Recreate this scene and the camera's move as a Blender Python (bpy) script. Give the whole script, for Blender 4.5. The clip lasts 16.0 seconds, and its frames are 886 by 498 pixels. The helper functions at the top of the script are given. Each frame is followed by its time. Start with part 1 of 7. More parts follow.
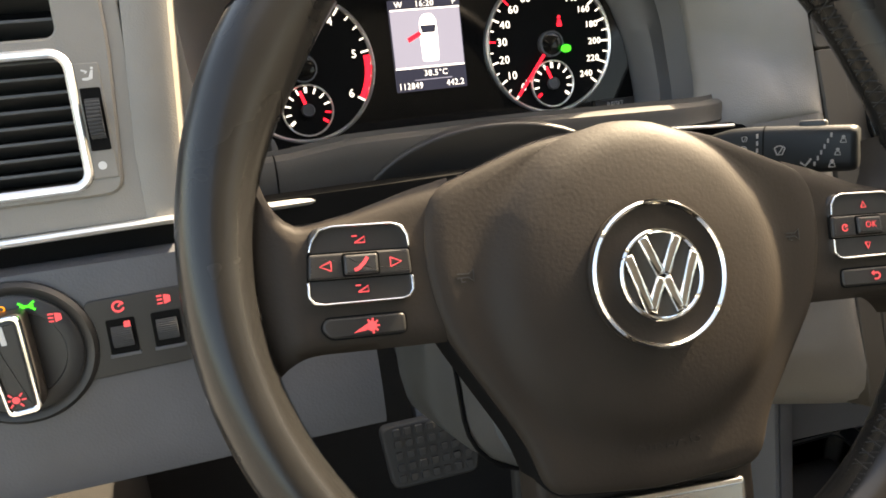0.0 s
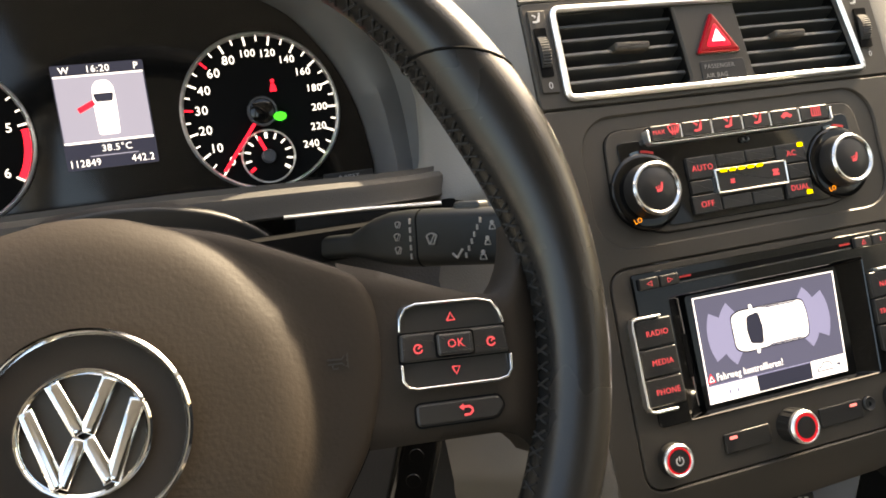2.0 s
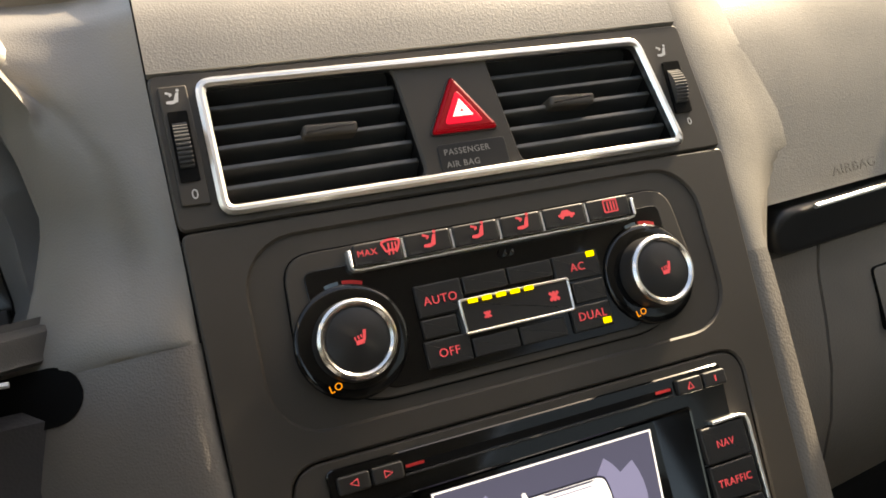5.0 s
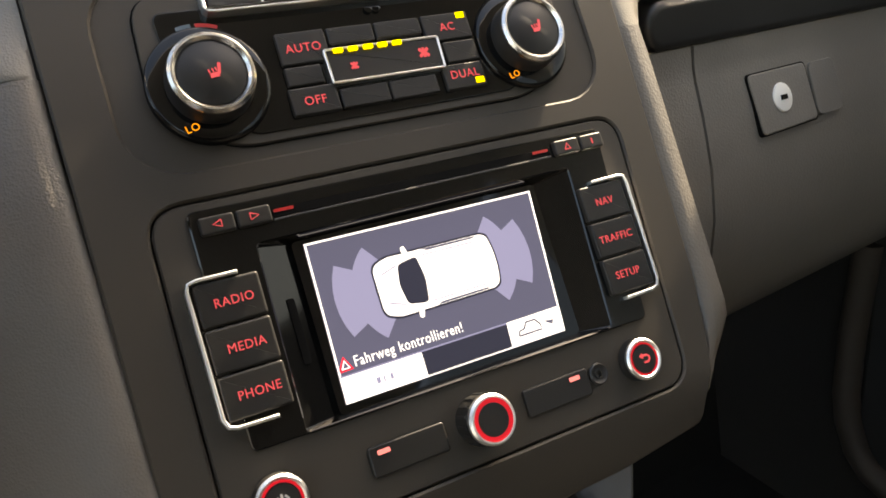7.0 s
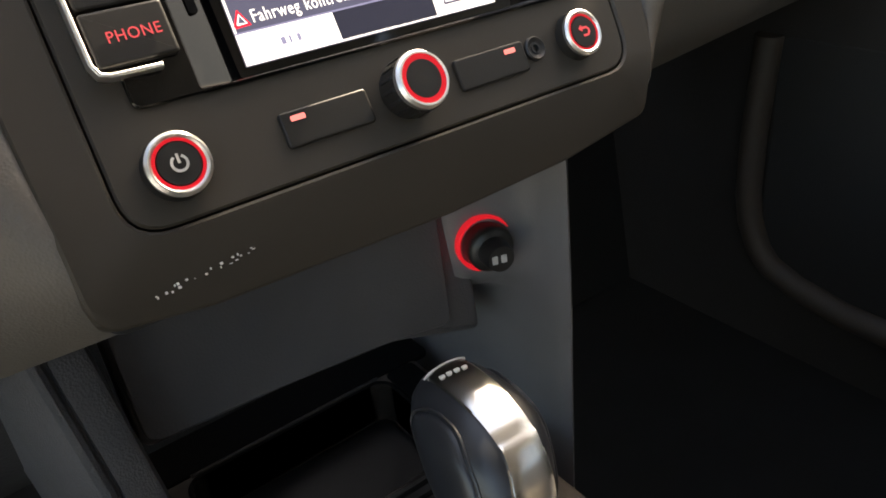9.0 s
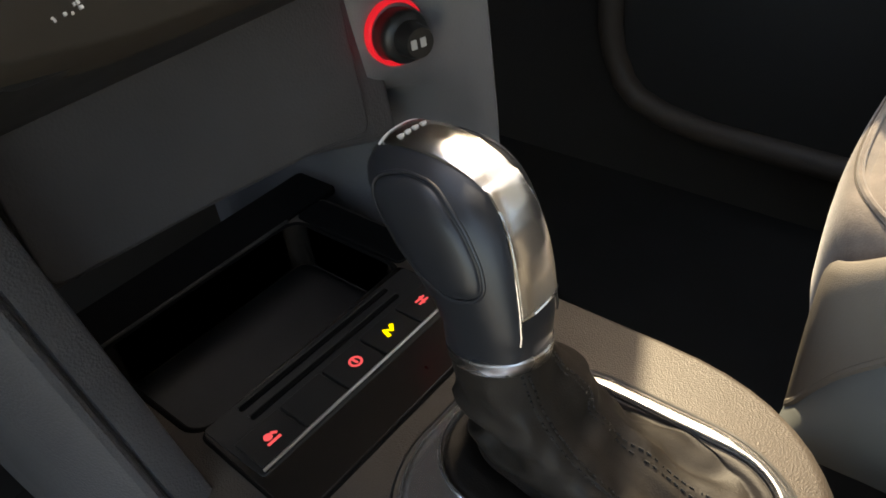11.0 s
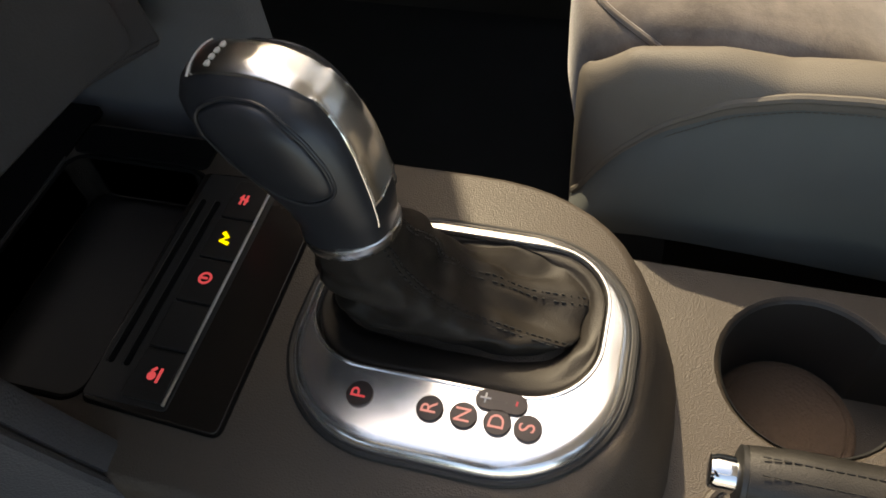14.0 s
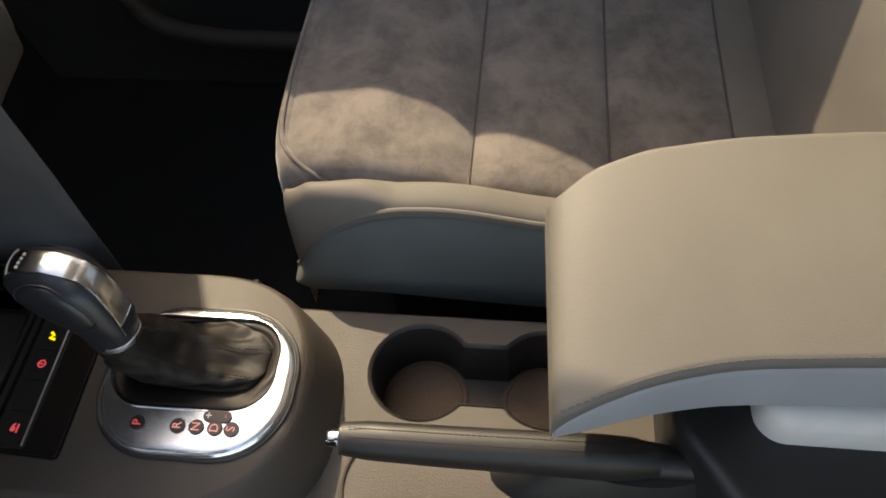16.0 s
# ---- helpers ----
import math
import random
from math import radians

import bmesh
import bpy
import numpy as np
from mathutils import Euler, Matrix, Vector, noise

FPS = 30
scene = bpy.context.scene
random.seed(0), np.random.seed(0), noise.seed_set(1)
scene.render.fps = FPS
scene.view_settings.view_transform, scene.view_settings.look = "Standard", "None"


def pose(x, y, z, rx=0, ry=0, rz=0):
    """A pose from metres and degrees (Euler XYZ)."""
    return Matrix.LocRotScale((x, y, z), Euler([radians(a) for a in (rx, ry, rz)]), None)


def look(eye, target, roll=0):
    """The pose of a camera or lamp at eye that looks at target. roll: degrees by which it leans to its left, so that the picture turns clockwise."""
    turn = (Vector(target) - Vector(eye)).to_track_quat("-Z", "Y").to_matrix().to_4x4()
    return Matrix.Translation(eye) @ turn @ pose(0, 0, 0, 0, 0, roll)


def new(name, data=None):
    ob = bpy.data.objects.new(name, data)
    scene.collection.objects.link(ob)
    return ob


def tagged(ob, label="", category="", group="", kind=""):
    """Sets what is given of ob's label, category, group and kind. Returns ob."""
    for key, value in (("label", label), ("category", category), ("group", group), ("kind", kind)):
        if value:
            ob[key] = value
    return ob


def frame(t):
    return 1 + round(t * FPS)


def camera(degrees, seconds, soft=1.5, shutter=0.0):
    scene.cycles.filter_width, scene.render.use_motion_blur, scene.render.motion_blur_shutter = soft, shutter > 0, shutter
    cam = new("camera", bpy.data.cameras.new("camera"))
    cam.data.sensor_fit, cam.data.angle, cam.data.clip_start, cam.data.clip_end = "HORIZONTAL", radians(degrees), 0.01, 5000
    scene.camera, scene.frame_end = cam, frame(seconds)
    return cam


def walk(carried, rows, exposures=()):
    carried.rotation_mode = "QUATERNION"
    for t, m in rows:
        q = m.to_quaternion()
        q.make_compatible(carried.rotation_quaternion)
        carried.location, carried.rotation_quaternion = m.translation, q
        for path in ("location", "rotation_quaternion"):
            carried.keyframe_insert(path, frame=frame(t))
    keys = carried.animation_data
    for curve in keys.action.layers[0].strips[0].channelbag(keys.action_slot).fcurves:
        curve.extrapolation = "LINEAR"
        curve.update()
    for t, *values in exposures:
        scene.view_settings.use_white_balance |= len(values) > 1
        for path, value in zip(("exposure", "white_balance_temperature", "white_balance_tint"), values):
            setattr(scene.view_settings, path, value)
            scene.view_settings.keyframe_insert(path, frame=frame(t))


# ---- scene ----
cam = camera(60.2, 16.0, soft=1.7)
METRES = 1.12  # length of the whole path
START = pose(-0.532, -0.3808, 0.9058, -28.63, 0.71, -17.98)  # first camera's level frame in the car
ROWS = [
    (0.0, 0.0, 0.0, 0.0, 0.0, 0.0, -0.0),
    (0.5, 0.0268, 0.0035, 0.0014, -0.12, 1.37, 0.26),
    (1.0, 0.0576, 0.0071, 0.001, -0.24, 2.43, 0.5),
    (1.5, 0.1154, 0.0302, 0.0068, -0.35, 3.39, 0.86),
    (2.0, 0.1707, 0.073, 0.0218, -0.44, 4.3, 1.21),
    (2.5, 0.2171, 0.1085, 0.0446, -0.63, 4.98, 1.56),
    (3.0, 0.2475, 0.1367, 0.0614, -0.82, 5.41, 1.97),
    (5.5, 0.3101, 0.2084, 0.0565, -2.76, 8.51, 4.89),
    (6.0, 0.3124, 0.2065, 0.0262, -3.95, 8.36, 5.73),
    (6.5, 0.3161, 0.2094, -0.0013, -5.36, 7.94, 6.9),
    (7.0, 0.3193, 0.2181, -0.0185, -7.22, 7.12, 8.16),
    (7.5, 0.3198, 0.2301, -0.0349, -9.37, 5.53, 9.6),
    (8.0, 0.3182, 0.2378, -0.0526, -11.45, 3.48, 10.99),
    (8.5, 0.3128, 0.2515, -0.0707, -13.34, 0.9, 12.13),
    (9.0, 0.3046, 0.2649, -0.0908, -14.71, -1.89, 12.92),
    (11.5, 0.2618, 0.3167, -0.1326, -31.82, -15.94, 21.96),
    (12.0, 0.2566, 0.3287, -0.1329, -36.94, -20.5, 24.04),
    (12.5, 0.258, 0.3355, -0.1351, -41.59, -24.87, 25.68),
    (13.0, 0.2574, 0.3361, -0.1287, -45.59, -28.86, 26.84),
    (13.5, 0.2539, 0.3311, -0.1197, -48.49, -31.63, 27.6),
    (14.0, 0.2503, 0.3019, -0.1001, -51.81, -34.86, 28.21),
    (14.5, 0.2504, 0.2549, -0.0728, -55.37, -37.89, 28.68),
    (15.0, 0.2531, 0.1925, -0.0462, -58.16, -40.12, 28.89),
    (15.5, 0.2522, 0.1178, -0.0259, -60.63, -41.38, 28.98),
    (16.0, 0.2377, 0.057, -0.0006, -62.82, -41.48, 28.87),
]
EXPOSURES = [(0.0, 2.80, 9000, 10), (1.5, 2.76, 9000, 10), (3.0, 2.30, 8800, 10), (5.5, 2.1, 8700, 10), (6.2, 2.35, 8700, 10), (7.0, 2.4, 8700, 10), (8.0, 2.36, 8600, 10), (9.0, 2.45, 8400, 10), (11.5, 2.62, 8600, 10), (12.5, 1.98, 8500, 10), (14.0, 1.93, 8400, 10), (16.0, 1.95, 8000, 10)]
walk(cam, [(t, START @ pose(METRES * x, METRES * y, METRES * z, 90 + pitch, roll, yaw)) for t, x, y, z, yaw, pitch, roll in ROWS], EXPOSURES)

# ---------------------------------------------------------------- light
SUN_DIR = Vector((1.0, 0.50, 1.0)).normalized()  # towards the sun
world = bpy.data.worlds.new("sky")
world.use_nodes = True
scene.world = world
wn = world.node_tree
sky = wn.nodes.new("ShaderNodeTexSky")
sky.sky_type, sky.sun_disc = "NISHITA", False
sky.dust_density, sky.air_density, sky.ozone_density = 3.0, 1.0, 1.0
sky.sun_elevation = math.asin(SUN_DIR.z)
sky.sun_rotation = math.atan2(SUN_DIR.x, SUN_DIR.y)
wn.links.new(sky.outputs[0], wn.nodes["Background"].inputs[0])
wn.nodes["Background"].inputs[1].default_value = 0.15
sun = new("sun", bpy.data.lights.new("sun", "SUN"))
sun.data.energy, sun.data.angle, sun.data.color = 4.5, radians(0.6), (1.0, 0.93, 0.82)
sun.matrix_world = look(SUN_DIR * 10, (0, 0, 0))


# ---------------------------------------------------------------- materials
def nodes_of(name):
    m = bpy.data.materials.new(name)
    m.use_nodes = True
    nt = m.node_tree
    return m, nt, nt.nodes["Principled BSDF"]


def surface(name, col, rough=0.5, metal=0.0, grain=0.0, bump=0.15, depth=0.0004, var=0.12, patch=14.0, spec=0.5, coat=0.0, kind="noise"):
    """A plain worn surface: large soft patches and fine grain in colour, gloss and relief."""
    m, nt, b = nodes_of(name)
    co = nt.nodes.new("ShaderNodeTexCoord")
    big = nt.nodes.new("ShaderNodeTexNoise")
    big.inputs["Scale"].default_value, big.inputs["Detail"].default_value = patch, 4.0
    nt.links.new(co.outputs["Object"], big.inputs["Vector"])
    ramp = nt.nodes.new("ShaderNodeMapRange")
    ramp.inputs["From Min"].default_value, ramp.inputs["From Max"].default_value = 0.3, 0.7
    ramp.inputs["To Min"].default_value, ramp.inputs["To Max"].default_value = 1 - var, 1 + var
    nt.links.new(big.outputs["Fac"], ramp.inputs["Value"])
    mul = nt.nodes.new("ShaderNodeVectorMath")
    mul.operation = "SCALE"
    mul.inputs[0].default_value = col
    nt.links.new(ramp.outputs[0], mul.inputs["Scale"])
    nt.links.new(mul.outputs[0], b.inputs["Base Color"])
    rr_ = nt.nodes.new("ShaderNodeMapRange")
    rr_.inputs["From Min"].default_value, rr_.inputs["From Max"].default_value = 0.3, 0.7
    rr_.inputs["To Min"].default_value, rr_.inputs["To Max"].default_value = max(rough - 0.06, 0.02), min(rough + 0.06, 1)
    nt.links.new(big.outputs["Fac"], rr_.inputs["Value"])
    nt.links.new(rr_.outputs[0], b.inputs["Roughness"])
    b.inputs["Metallic"].default_value = metal
    b.inputs["Specular IOR Level"].default_value = spec
    b.inputs["Coat Weight"].default_value = coat
    b.inputs["Coat Roughness"].default_value = 0.05
    if grain:
        if kind == "cells":
            fine = nt.nodes.new("ShaderNodeTexVoronoi")
            fine.inputs["Scale"].default_value = grain
            out = fine.outputs["Distance"]
        else:
            fine = nt.nodes.new("ShaderNodeTexNoise")
            fine.inputs["Scale"].default_value, fine.inputs["Detail"].default_value = grain, 3.0
            out = fine.outputs["Fac"]
        nt.links.new(co.outputs["Object"], fine.inputs["Vector"])
        bp = nt.nodes.new("ShaderNodeBump")
        bp.inputs["Strength"].default_value, bp.inputs["Distance"].default_value = bump, depth
        nt.links.new(out, bp.inputs["Height"])
        nt.links.new(bp.outputs[0], b.inputs["Normal"])
    return m


LIT = 0.36  # lamps and screens against daylight


def glow(name, col, strength):
    m, nt, b = nodes_of(name)
    b.inputs["Base Color"].default_value = (*[c * 0.3 for c in col], 1)
    b.inputs["Emission Color"].default_value = (*col, 1)
    b.inputs["Emission Strength"].default_value = strength * LIT
    b.inputs["Specular IOR Level"].default_value = 0.2
    b.inputs["Roughness"].default_value = 0.4
    return m


def suede(name, dark, light):
    """Brushed microfibre: cloudy light and dark strokes, felt relief and a soft sheen."""
    m, nt, b = nodes_of(name)
    co = nt.nodes.new("ShaderNodeTexCoord")
    n1 = nt.nodes.new("ShaderNodeTexNoise")
    n1.inputs["Scale"].default_value, n1.inputs["Detail"].default_value = 21.0, 9.0
    n1.inputs["Roughness"].default_value, n1.inputs["Distortion"].default_value = 0.70, 0.25
    nt.links.new(co.outputs["Object"], n1.inputs["Vector"])
    n2 = nt.nodes.new("ShaderNodeTexNoise")
    n2.inputs["Scale"].default_value, n2.inputs["Detail"].default_value = 900.0, 2.0
    nt.links.new(co.outputs["Object"], n2.inputs["Vector"])
    mr = nt.nodes.new("ShaderNodeMapRange")
    mr.inputs["From Min"].default_value, mr.inputs["From Max"].default_value = 0.38, 0.63
    nt.links.new(n1.outputs["Fac"], mr.inputs["Value"])
    mix = nt.nodes.new("ShaderNodeMix")
    mix.data_type = "RGBA"
    mix.inputs["A"].default_value, mix.inputs["B"].default_value = (*dark, 1), (*light, 1)
    nt.links.new(mr.outputs[0], mix.inputs["Factor"])
    nt.links.new(mix.outputs["Result"], b.inputs["Base Color"])
    b.inputs["Roughness"].default_value = 0.95
    b.inputs["Sheen Weight"].default_value = 0.4
    bp = nt.nodes.new("ShaderNodeBump")
    bp.inputs["Strength"].default_value, bp.inputs["Distance"].default_value = 0.25, 0.0006
    nt.links.new(n2.outputs["Fac"], bp.inputs["Height"])
    nt.links.new(bp.outputs[0], b.inputs["Normal"])
    return m


M_DASH = surface("dash_soft_plastic", (0.185, 0.172, 0.152), 0.46, grain=1100, bump=0.25, depth=0.0004, kind="cells")
M_LOWER = surface("lower_dash_plastic", (0.072, 0.073, 0.079), 0.42, grain=700, bump=0.25, depth=0.0005, kind="cells", spec=0.36)
# dash plastic again, coloured darker to stand for shade
M_DASH_SHADED = surface("shaded_dash_plastic", (0.138, 0.125, 0.110), 0.48, grain=1000, bump=0.3, depth=0.0005, kind="cells")
M_FASCIA = surface("fascia_plastic", (0.046, 0.0395, 0.032), 0.54, grain=2200, bump=0.12, depth=0.0002, var=0.06, spec=0.36)
M_CONSOLE = surface("console_plastic", (0.061, 0.049, 0.039), 0.56, grain=1250, bump=0.42, depth=0.0005, kind="cells")
M_GLOVE = surface("glove_box_plastic", (0.158, 0.143, 0.125), 0.42, grain=700, bump=0.3, depth=0.0005, kind="cells")
M_DARK = surface("dark_plastic", (0.018, 0.018, 0.018), 0.45, grain=1500, bump=0.1, depth=0.0002)
M_BUTTON = surface("button_plastic", (0.020, 0.019, 0.018), 0.40, grain=2500, bump=0.08, depth=0.0001, spec=0.36)
M_SLAT = surface("slat_plastic", (0.042, 0.043, 0.043), 0.42, grain=2000, bump=0.08, depth=0.0001)
M_PRINT = surface("grey_print", (0.26, 0.24, 0.22), 0.6)
M_GLOSS = surface("gloss_black", (0.005, 0.005, 0.005), 0.07, var=0.05, spec=0.38)
M_PANEL = surface("switch_panel_lacquer", (0.016, 0.013, 0.011), 0.22, var=0.1, spec=0.35)
M_HOLE = surface("deep_black", (0.006, 0.006, 0.006), 0.8, spec=0.05)
M_CHROME = surface("satin_chrome", (0.90, 0.89, 0.87), 0.36, metal=1.0, var=0.04)
M_BRIGHT = surface("polished_chrome", (0.82, 0.82, 0.81), 0.07, metal=1.0, var=0.03)
M_SATIN = surface("brushed_aluminium", (0.70, 0.68, 0.65), 0.24, metal=1.0, grain=1800, bump=0.04, depth=0.0001, var=0.05)
M_PLATE = surface("satin_plate", (0.90, 0.89, 0.875), 0.20, metal=0.94, grain=2600, bump=0.04, depth=0.0001, var=0.03)
M_SEAM = surface("seam_thread", (0.095, 0.082, 0.070), 0.9)
M_LEATHER = surface("black_leather", (0.018, 0.0152, 0.0128), 0.52, grain=1200, bump=0.16, depth=0.0004, kind="cells", patch=30, spec=0.24)
M_GRIP = surface("grip_leather", (0.015, 0.0135, 0.012), 0.5, grain=1500, bump=0.14, depth=0.0004, kind="cells", patch=30)
M_RIM = surface("worn_wheel_leather", (0.012, 0.0117, 0.0114), 0.26, grain=1300, bump=0.08, depth=0.0003, kind="cells", patch=18, spec=0.34)
M_PAD = surface("airbag_cover", (0.022, 0.0170, 0.0130), 0.60, grain=600, bump=0.17, depth=0.0006, spec=0.2)
M_KNOB = surface("knob_leather", (0.017, 0.019, 0.023), 0.36, grain=1800, bump=0.1, depth=0.0002)
M_THREAD = surface("dark_thread", (0.012, 0.012, 0.012), 0.8)
M_SUEDE = suede("grey_suede", (0.090, 0.074, 0.065), (0.190, 0.158, 0.136))
M_SEAT = surface("seat_leatherette", (0.136, 0.121, 0.102), 0.7, grain=1300, bump=0.3, depth=0.0004, kind="cells")
M_SIDE = surface("seat_side_fabric", (0.100, 0.110, 0.106), 0.85, grain=2000, bump=0.3, depth=0.0004)
M_ARM = surface("armrest_leatherette", (0.136, 0.124, 0.104), 0.6, grain=1300, bump=0.25, depth=0.0004, kind="cells", var=0.06)
M_CARPET = surface("black_carpet", (0.012, 0.0105, 0.009), 0.95, grain=1200, bump=0.8, depth=0.002)
M_RUBBER = surface("pedal_rubber", (0.03, 0.03, 0.03), 0.7, grain=900, bump=0.2)
M_GREY = surface("shell_lining", (0.66, 0.64, 0.60), 0.9, grain=900, bump=0.3)
M_WHITE = glow("dial_white", (0.95, 0.97, 1.0), 0.95)
M_REDLIT = glow("button_red", (1.0, 0.12, 0.15), 0.40)
M_REDRING = glow("ring_red", (0.85, 0.02, 0.04), 0.36)
M_NEEDLE = glow("needle_red", (1.0, 0.02, 0.05), 1.0)
M_AMBER = glow("amber", (1.0, 0.33, 0.02), 0.8)
M_YELLOW = glow("yellow_led", (1.0, 0.75, 0.0), 1.3)
M_GREEN = glow("green_led", (0.0, 0.9, 0.05), 0.9)
M_SCREEN = glow("screen_slate", (0.068, 0.072, 0.125), 1.0)
M_SCREEN2 = glow("screen_lilac", (0.19, 0.195, 0.34), 1.0)
M_SCREENW = glow("screen_white", (0.95, 0.95, 1.0), 1.1)
M_SCREEND = glow("screen_dark", (0.02, 0.022, 0.04), 1.0)
M_CLUSTERD = glow("display_lilac", (0.235, 0.24, 0.34), 1.0)
M_PALE = surface("pale_print", (0.55, 0.54, 0.52), 0.6)
M_HAZARD = glow("hazard_lens", (0.40, 0.001, 0.010), 0.25)
M_BLUE = surface("blue_print", (0.09, 0.13, 0.16), 0.3)
M_REDPRINT = surface("red_print", (0.55, 0.03, 0.03), 0.3)
M_STEEL = surface("key_steel", (0.6, 0.6, 0.6), 0.25, metal=1.0)


# ---------------------------------------------------------------- mesh helpers
def thing(name, m, label, category, group="", kind=""):
    ob = new(name)
    ob.empty_display_size = 0.02
    ob.matrix_basis = m
    return tagged(ob, label, category, group, kind)


def part(name, bm, material, parent, label="", sharp=40):
    """Links a bmesh as one mesh under a thing or a part."""
    me = bpy.data.meshes.new(name)
    bmesh.ops.recalc_face_normals(bm, faces=bm.faces)
    for f in bm.faces:
        f.smooth = True
    bm.to_mesh(me)
    bm.free()
    me.set_sharp_from_angle(angle=radians(sharp))
    me.materials.append(material)
    ob = new(name, me)
    ob.parent = parent
    if label:
        tagged(ob, label)
    return ob


def solo(name, bm, material, label, category, group="", kind="", sharp=40):
    """A top-level thing made of one mesh."""
    return tagged(part(name, bm, material, None, sharp=sharp), label, category, group, kind)


def rr(x0, y0, x1, y1, r, n=6):
    """Rounded rectangle, anticlockwise."""
    r = min(r, (x1 - x0) / 2 - 1e-6, (y1 - y0) / 2 - 1e-6)
    out = []
    for cx, cy, a in ((x1 - r, y1 - r, 0), (x0 + r, y1 - r, 90), (x0 + r, y0 + r, 180), (x1 - r, y0 + r, 270)):
        for i in range(n + 1):
            w = radians(a + 90 * i / n)
            out.append((cx + r * math.cos(w), cy + r * math.sin(w)))
    return out


def disc(cx, cy, r, n=32, ry=None):
    return [(cx + r * math.cos(2 * math.pi * i / n), cy + (ry or r) * math.sin(2 * math.pi * i / n)) for i in range(n)]


def soft_poly(pts, r, n=5):
    """A polygon with its corners rounded."""
    out = []
    k = len(pts)
    for i in range(k):
        p, a, b = Vector(pts[i]), Vector(pts[i - 1]), Vector(pts[(i + 1) % k])
        da, db = a - p, b - p
        q = min(r, da.length * 0.45, db.length * 0.45)
        s, e = p + da.normalized() * q, p + db.normalized() * q
        for j in range(n + 1):
            t = j / n
            v = s * (1 - t) ** 2 + p * 2 * t * (1 - t) + e * t * t
            out.append((v.x, v.y))
    return out


def area(pts):
    return sum(pts[i - 1][0] * pts[i][1] - pts[i][0] * pts[i - 1][1] for i in range(len(pts))) / 2


def inset(pts, d):
    """Polygon moved inwards by d (outwards: minus)."""
    k, out = len(pts), []
    s = 1 if area(pts) > 0 else -1
    for i in range(k):
        p, a, b = Vector(pts[i]), Vector(pts[i - 1]), Vector(pts[(i + 1) % k])
        e1, e2 = (p - a), (b - p)
        n1 = Vector((-e1.y, e1.x)).normalized() if e1.length > 1e-9 else Vector((0, 0))
        n2 = Vector((-e2.y, e2.x)).normalized() if e2.length > 1e-9 else n1
        m = n1 + n2
        if m.length < 1e-6:
            m = n1
        m.normalize()
        c = max(m.dot(n2 if n2.length else n1), 0.4)
        q = p + m * (s * d / c)
        out.append((q.x, q.y))
    return out


def loft(bm, rings, closed=True, caps=True):
    vs = [[bm.verts.new(p) for p in ring] for ring in rings]
    k = len(rings[0])
    for a, b in zip(vs, vs[1:]):
        for i in range(k if closed else k - 1):
            j = (i + 1) % k
            bm.faces.new((a[i], a[j], b[j], b[i]))
    if caps and closed:
        bm.faces.new(vs[0][::-1])
        bm.faces.new(vs[-1])
    return vs


def slab(bm, pts, z0, z1, bev=0.0, base=True):
    """A prism on the outline pts from z0 to z1 with a rounded top edge."""
    rings = [[(x, y, z0) for x, y in pts]]
    if bev > 0:
        for w in (0, 30, 60, 90):
            a = radians(w)
            rings.append([(x, y, z1 - bev + bev * math.sin(a)) for x, y in inset(pts, bev * (1 - math.cos(a)))])
        rings.append([(x, y, z1) for x, y in inset(pts, bev * 1.3)])
    else:
        rings.append([(x, y, z1) for x, y in pts])
    vs = [[bm.verts.new(p) for p in r] for r in rings]
    k = len(pts)
    for a, b in zip(vs, vs[1:]):
        for i in range(k):
            bm.faces.new((a[i], a[(i + 1) % k], b[(i + 1) % k], b[i]))
    bm.faces.new(vs[-1])
    if base:
        bm.faces.new(vs[0][::-1])
    return bm


def plate(bm, outer, holes, z0, z1, bev=0.0008):
    """A plate with holes through it and softened edges."""
    loops = [(outer, bev)] + [(h, -bev) for h in holes]
    edges, rims = [], []
    for pts, d in loops:
        top = [bm.verts.new((x, y, z1)) for x, y in inset(pts, d)]
        mid = [bm.verts.new((x, y, z1 - bev)) for x, y in pts]
        low = [bm.verts.new((x, y, z0)) for x, y in pts]
        rims.append(top)
        k = len(pts)
        for i in range(k):
            j = (i + 1) % k
            edges.append(bm.edges.new((top[i], top[j])))
            bm.faces.new((mid[i], mid[j], top[j], top[i]))
            bm.faces.new((low[i], low[j], mid[j], mid[i]))
    if len(holes) == 1 and len(holes[0]) == len(outer):
        k = len(outer)
        a, b = rims
        o = min(range(k), key=lambda q: (b[q].co - a[0].co).length)
        b = b[o:] + b[:o]
        for i in range(k):
            j = (i + 1) % k
            bm.faces.new((a[i], a[j], b[j], b[i]))
        return bm
    bmesh.ops.triangle_fill(bm, use_beauty=True, use_dissolve=False, edges=edges, normal=(0, 0, 1))
    return bm


def lathe(bm, profile, cx=0.0, cy=0.0, cz=0.0, n=40):
    """Turned body: (radius, height) pairs about the local z axis."""
    rings = []
    for r, z in profile:
        rings.append([(cx + max(r, 1e-5) * math.cos(2 * math.pi * i / n), cy + max(r, 1e-5) * math.sin(2 * math.pi * i / n), cz + z) for i in range(n)])
    loft(bm, rings, caps=True)
    return bm


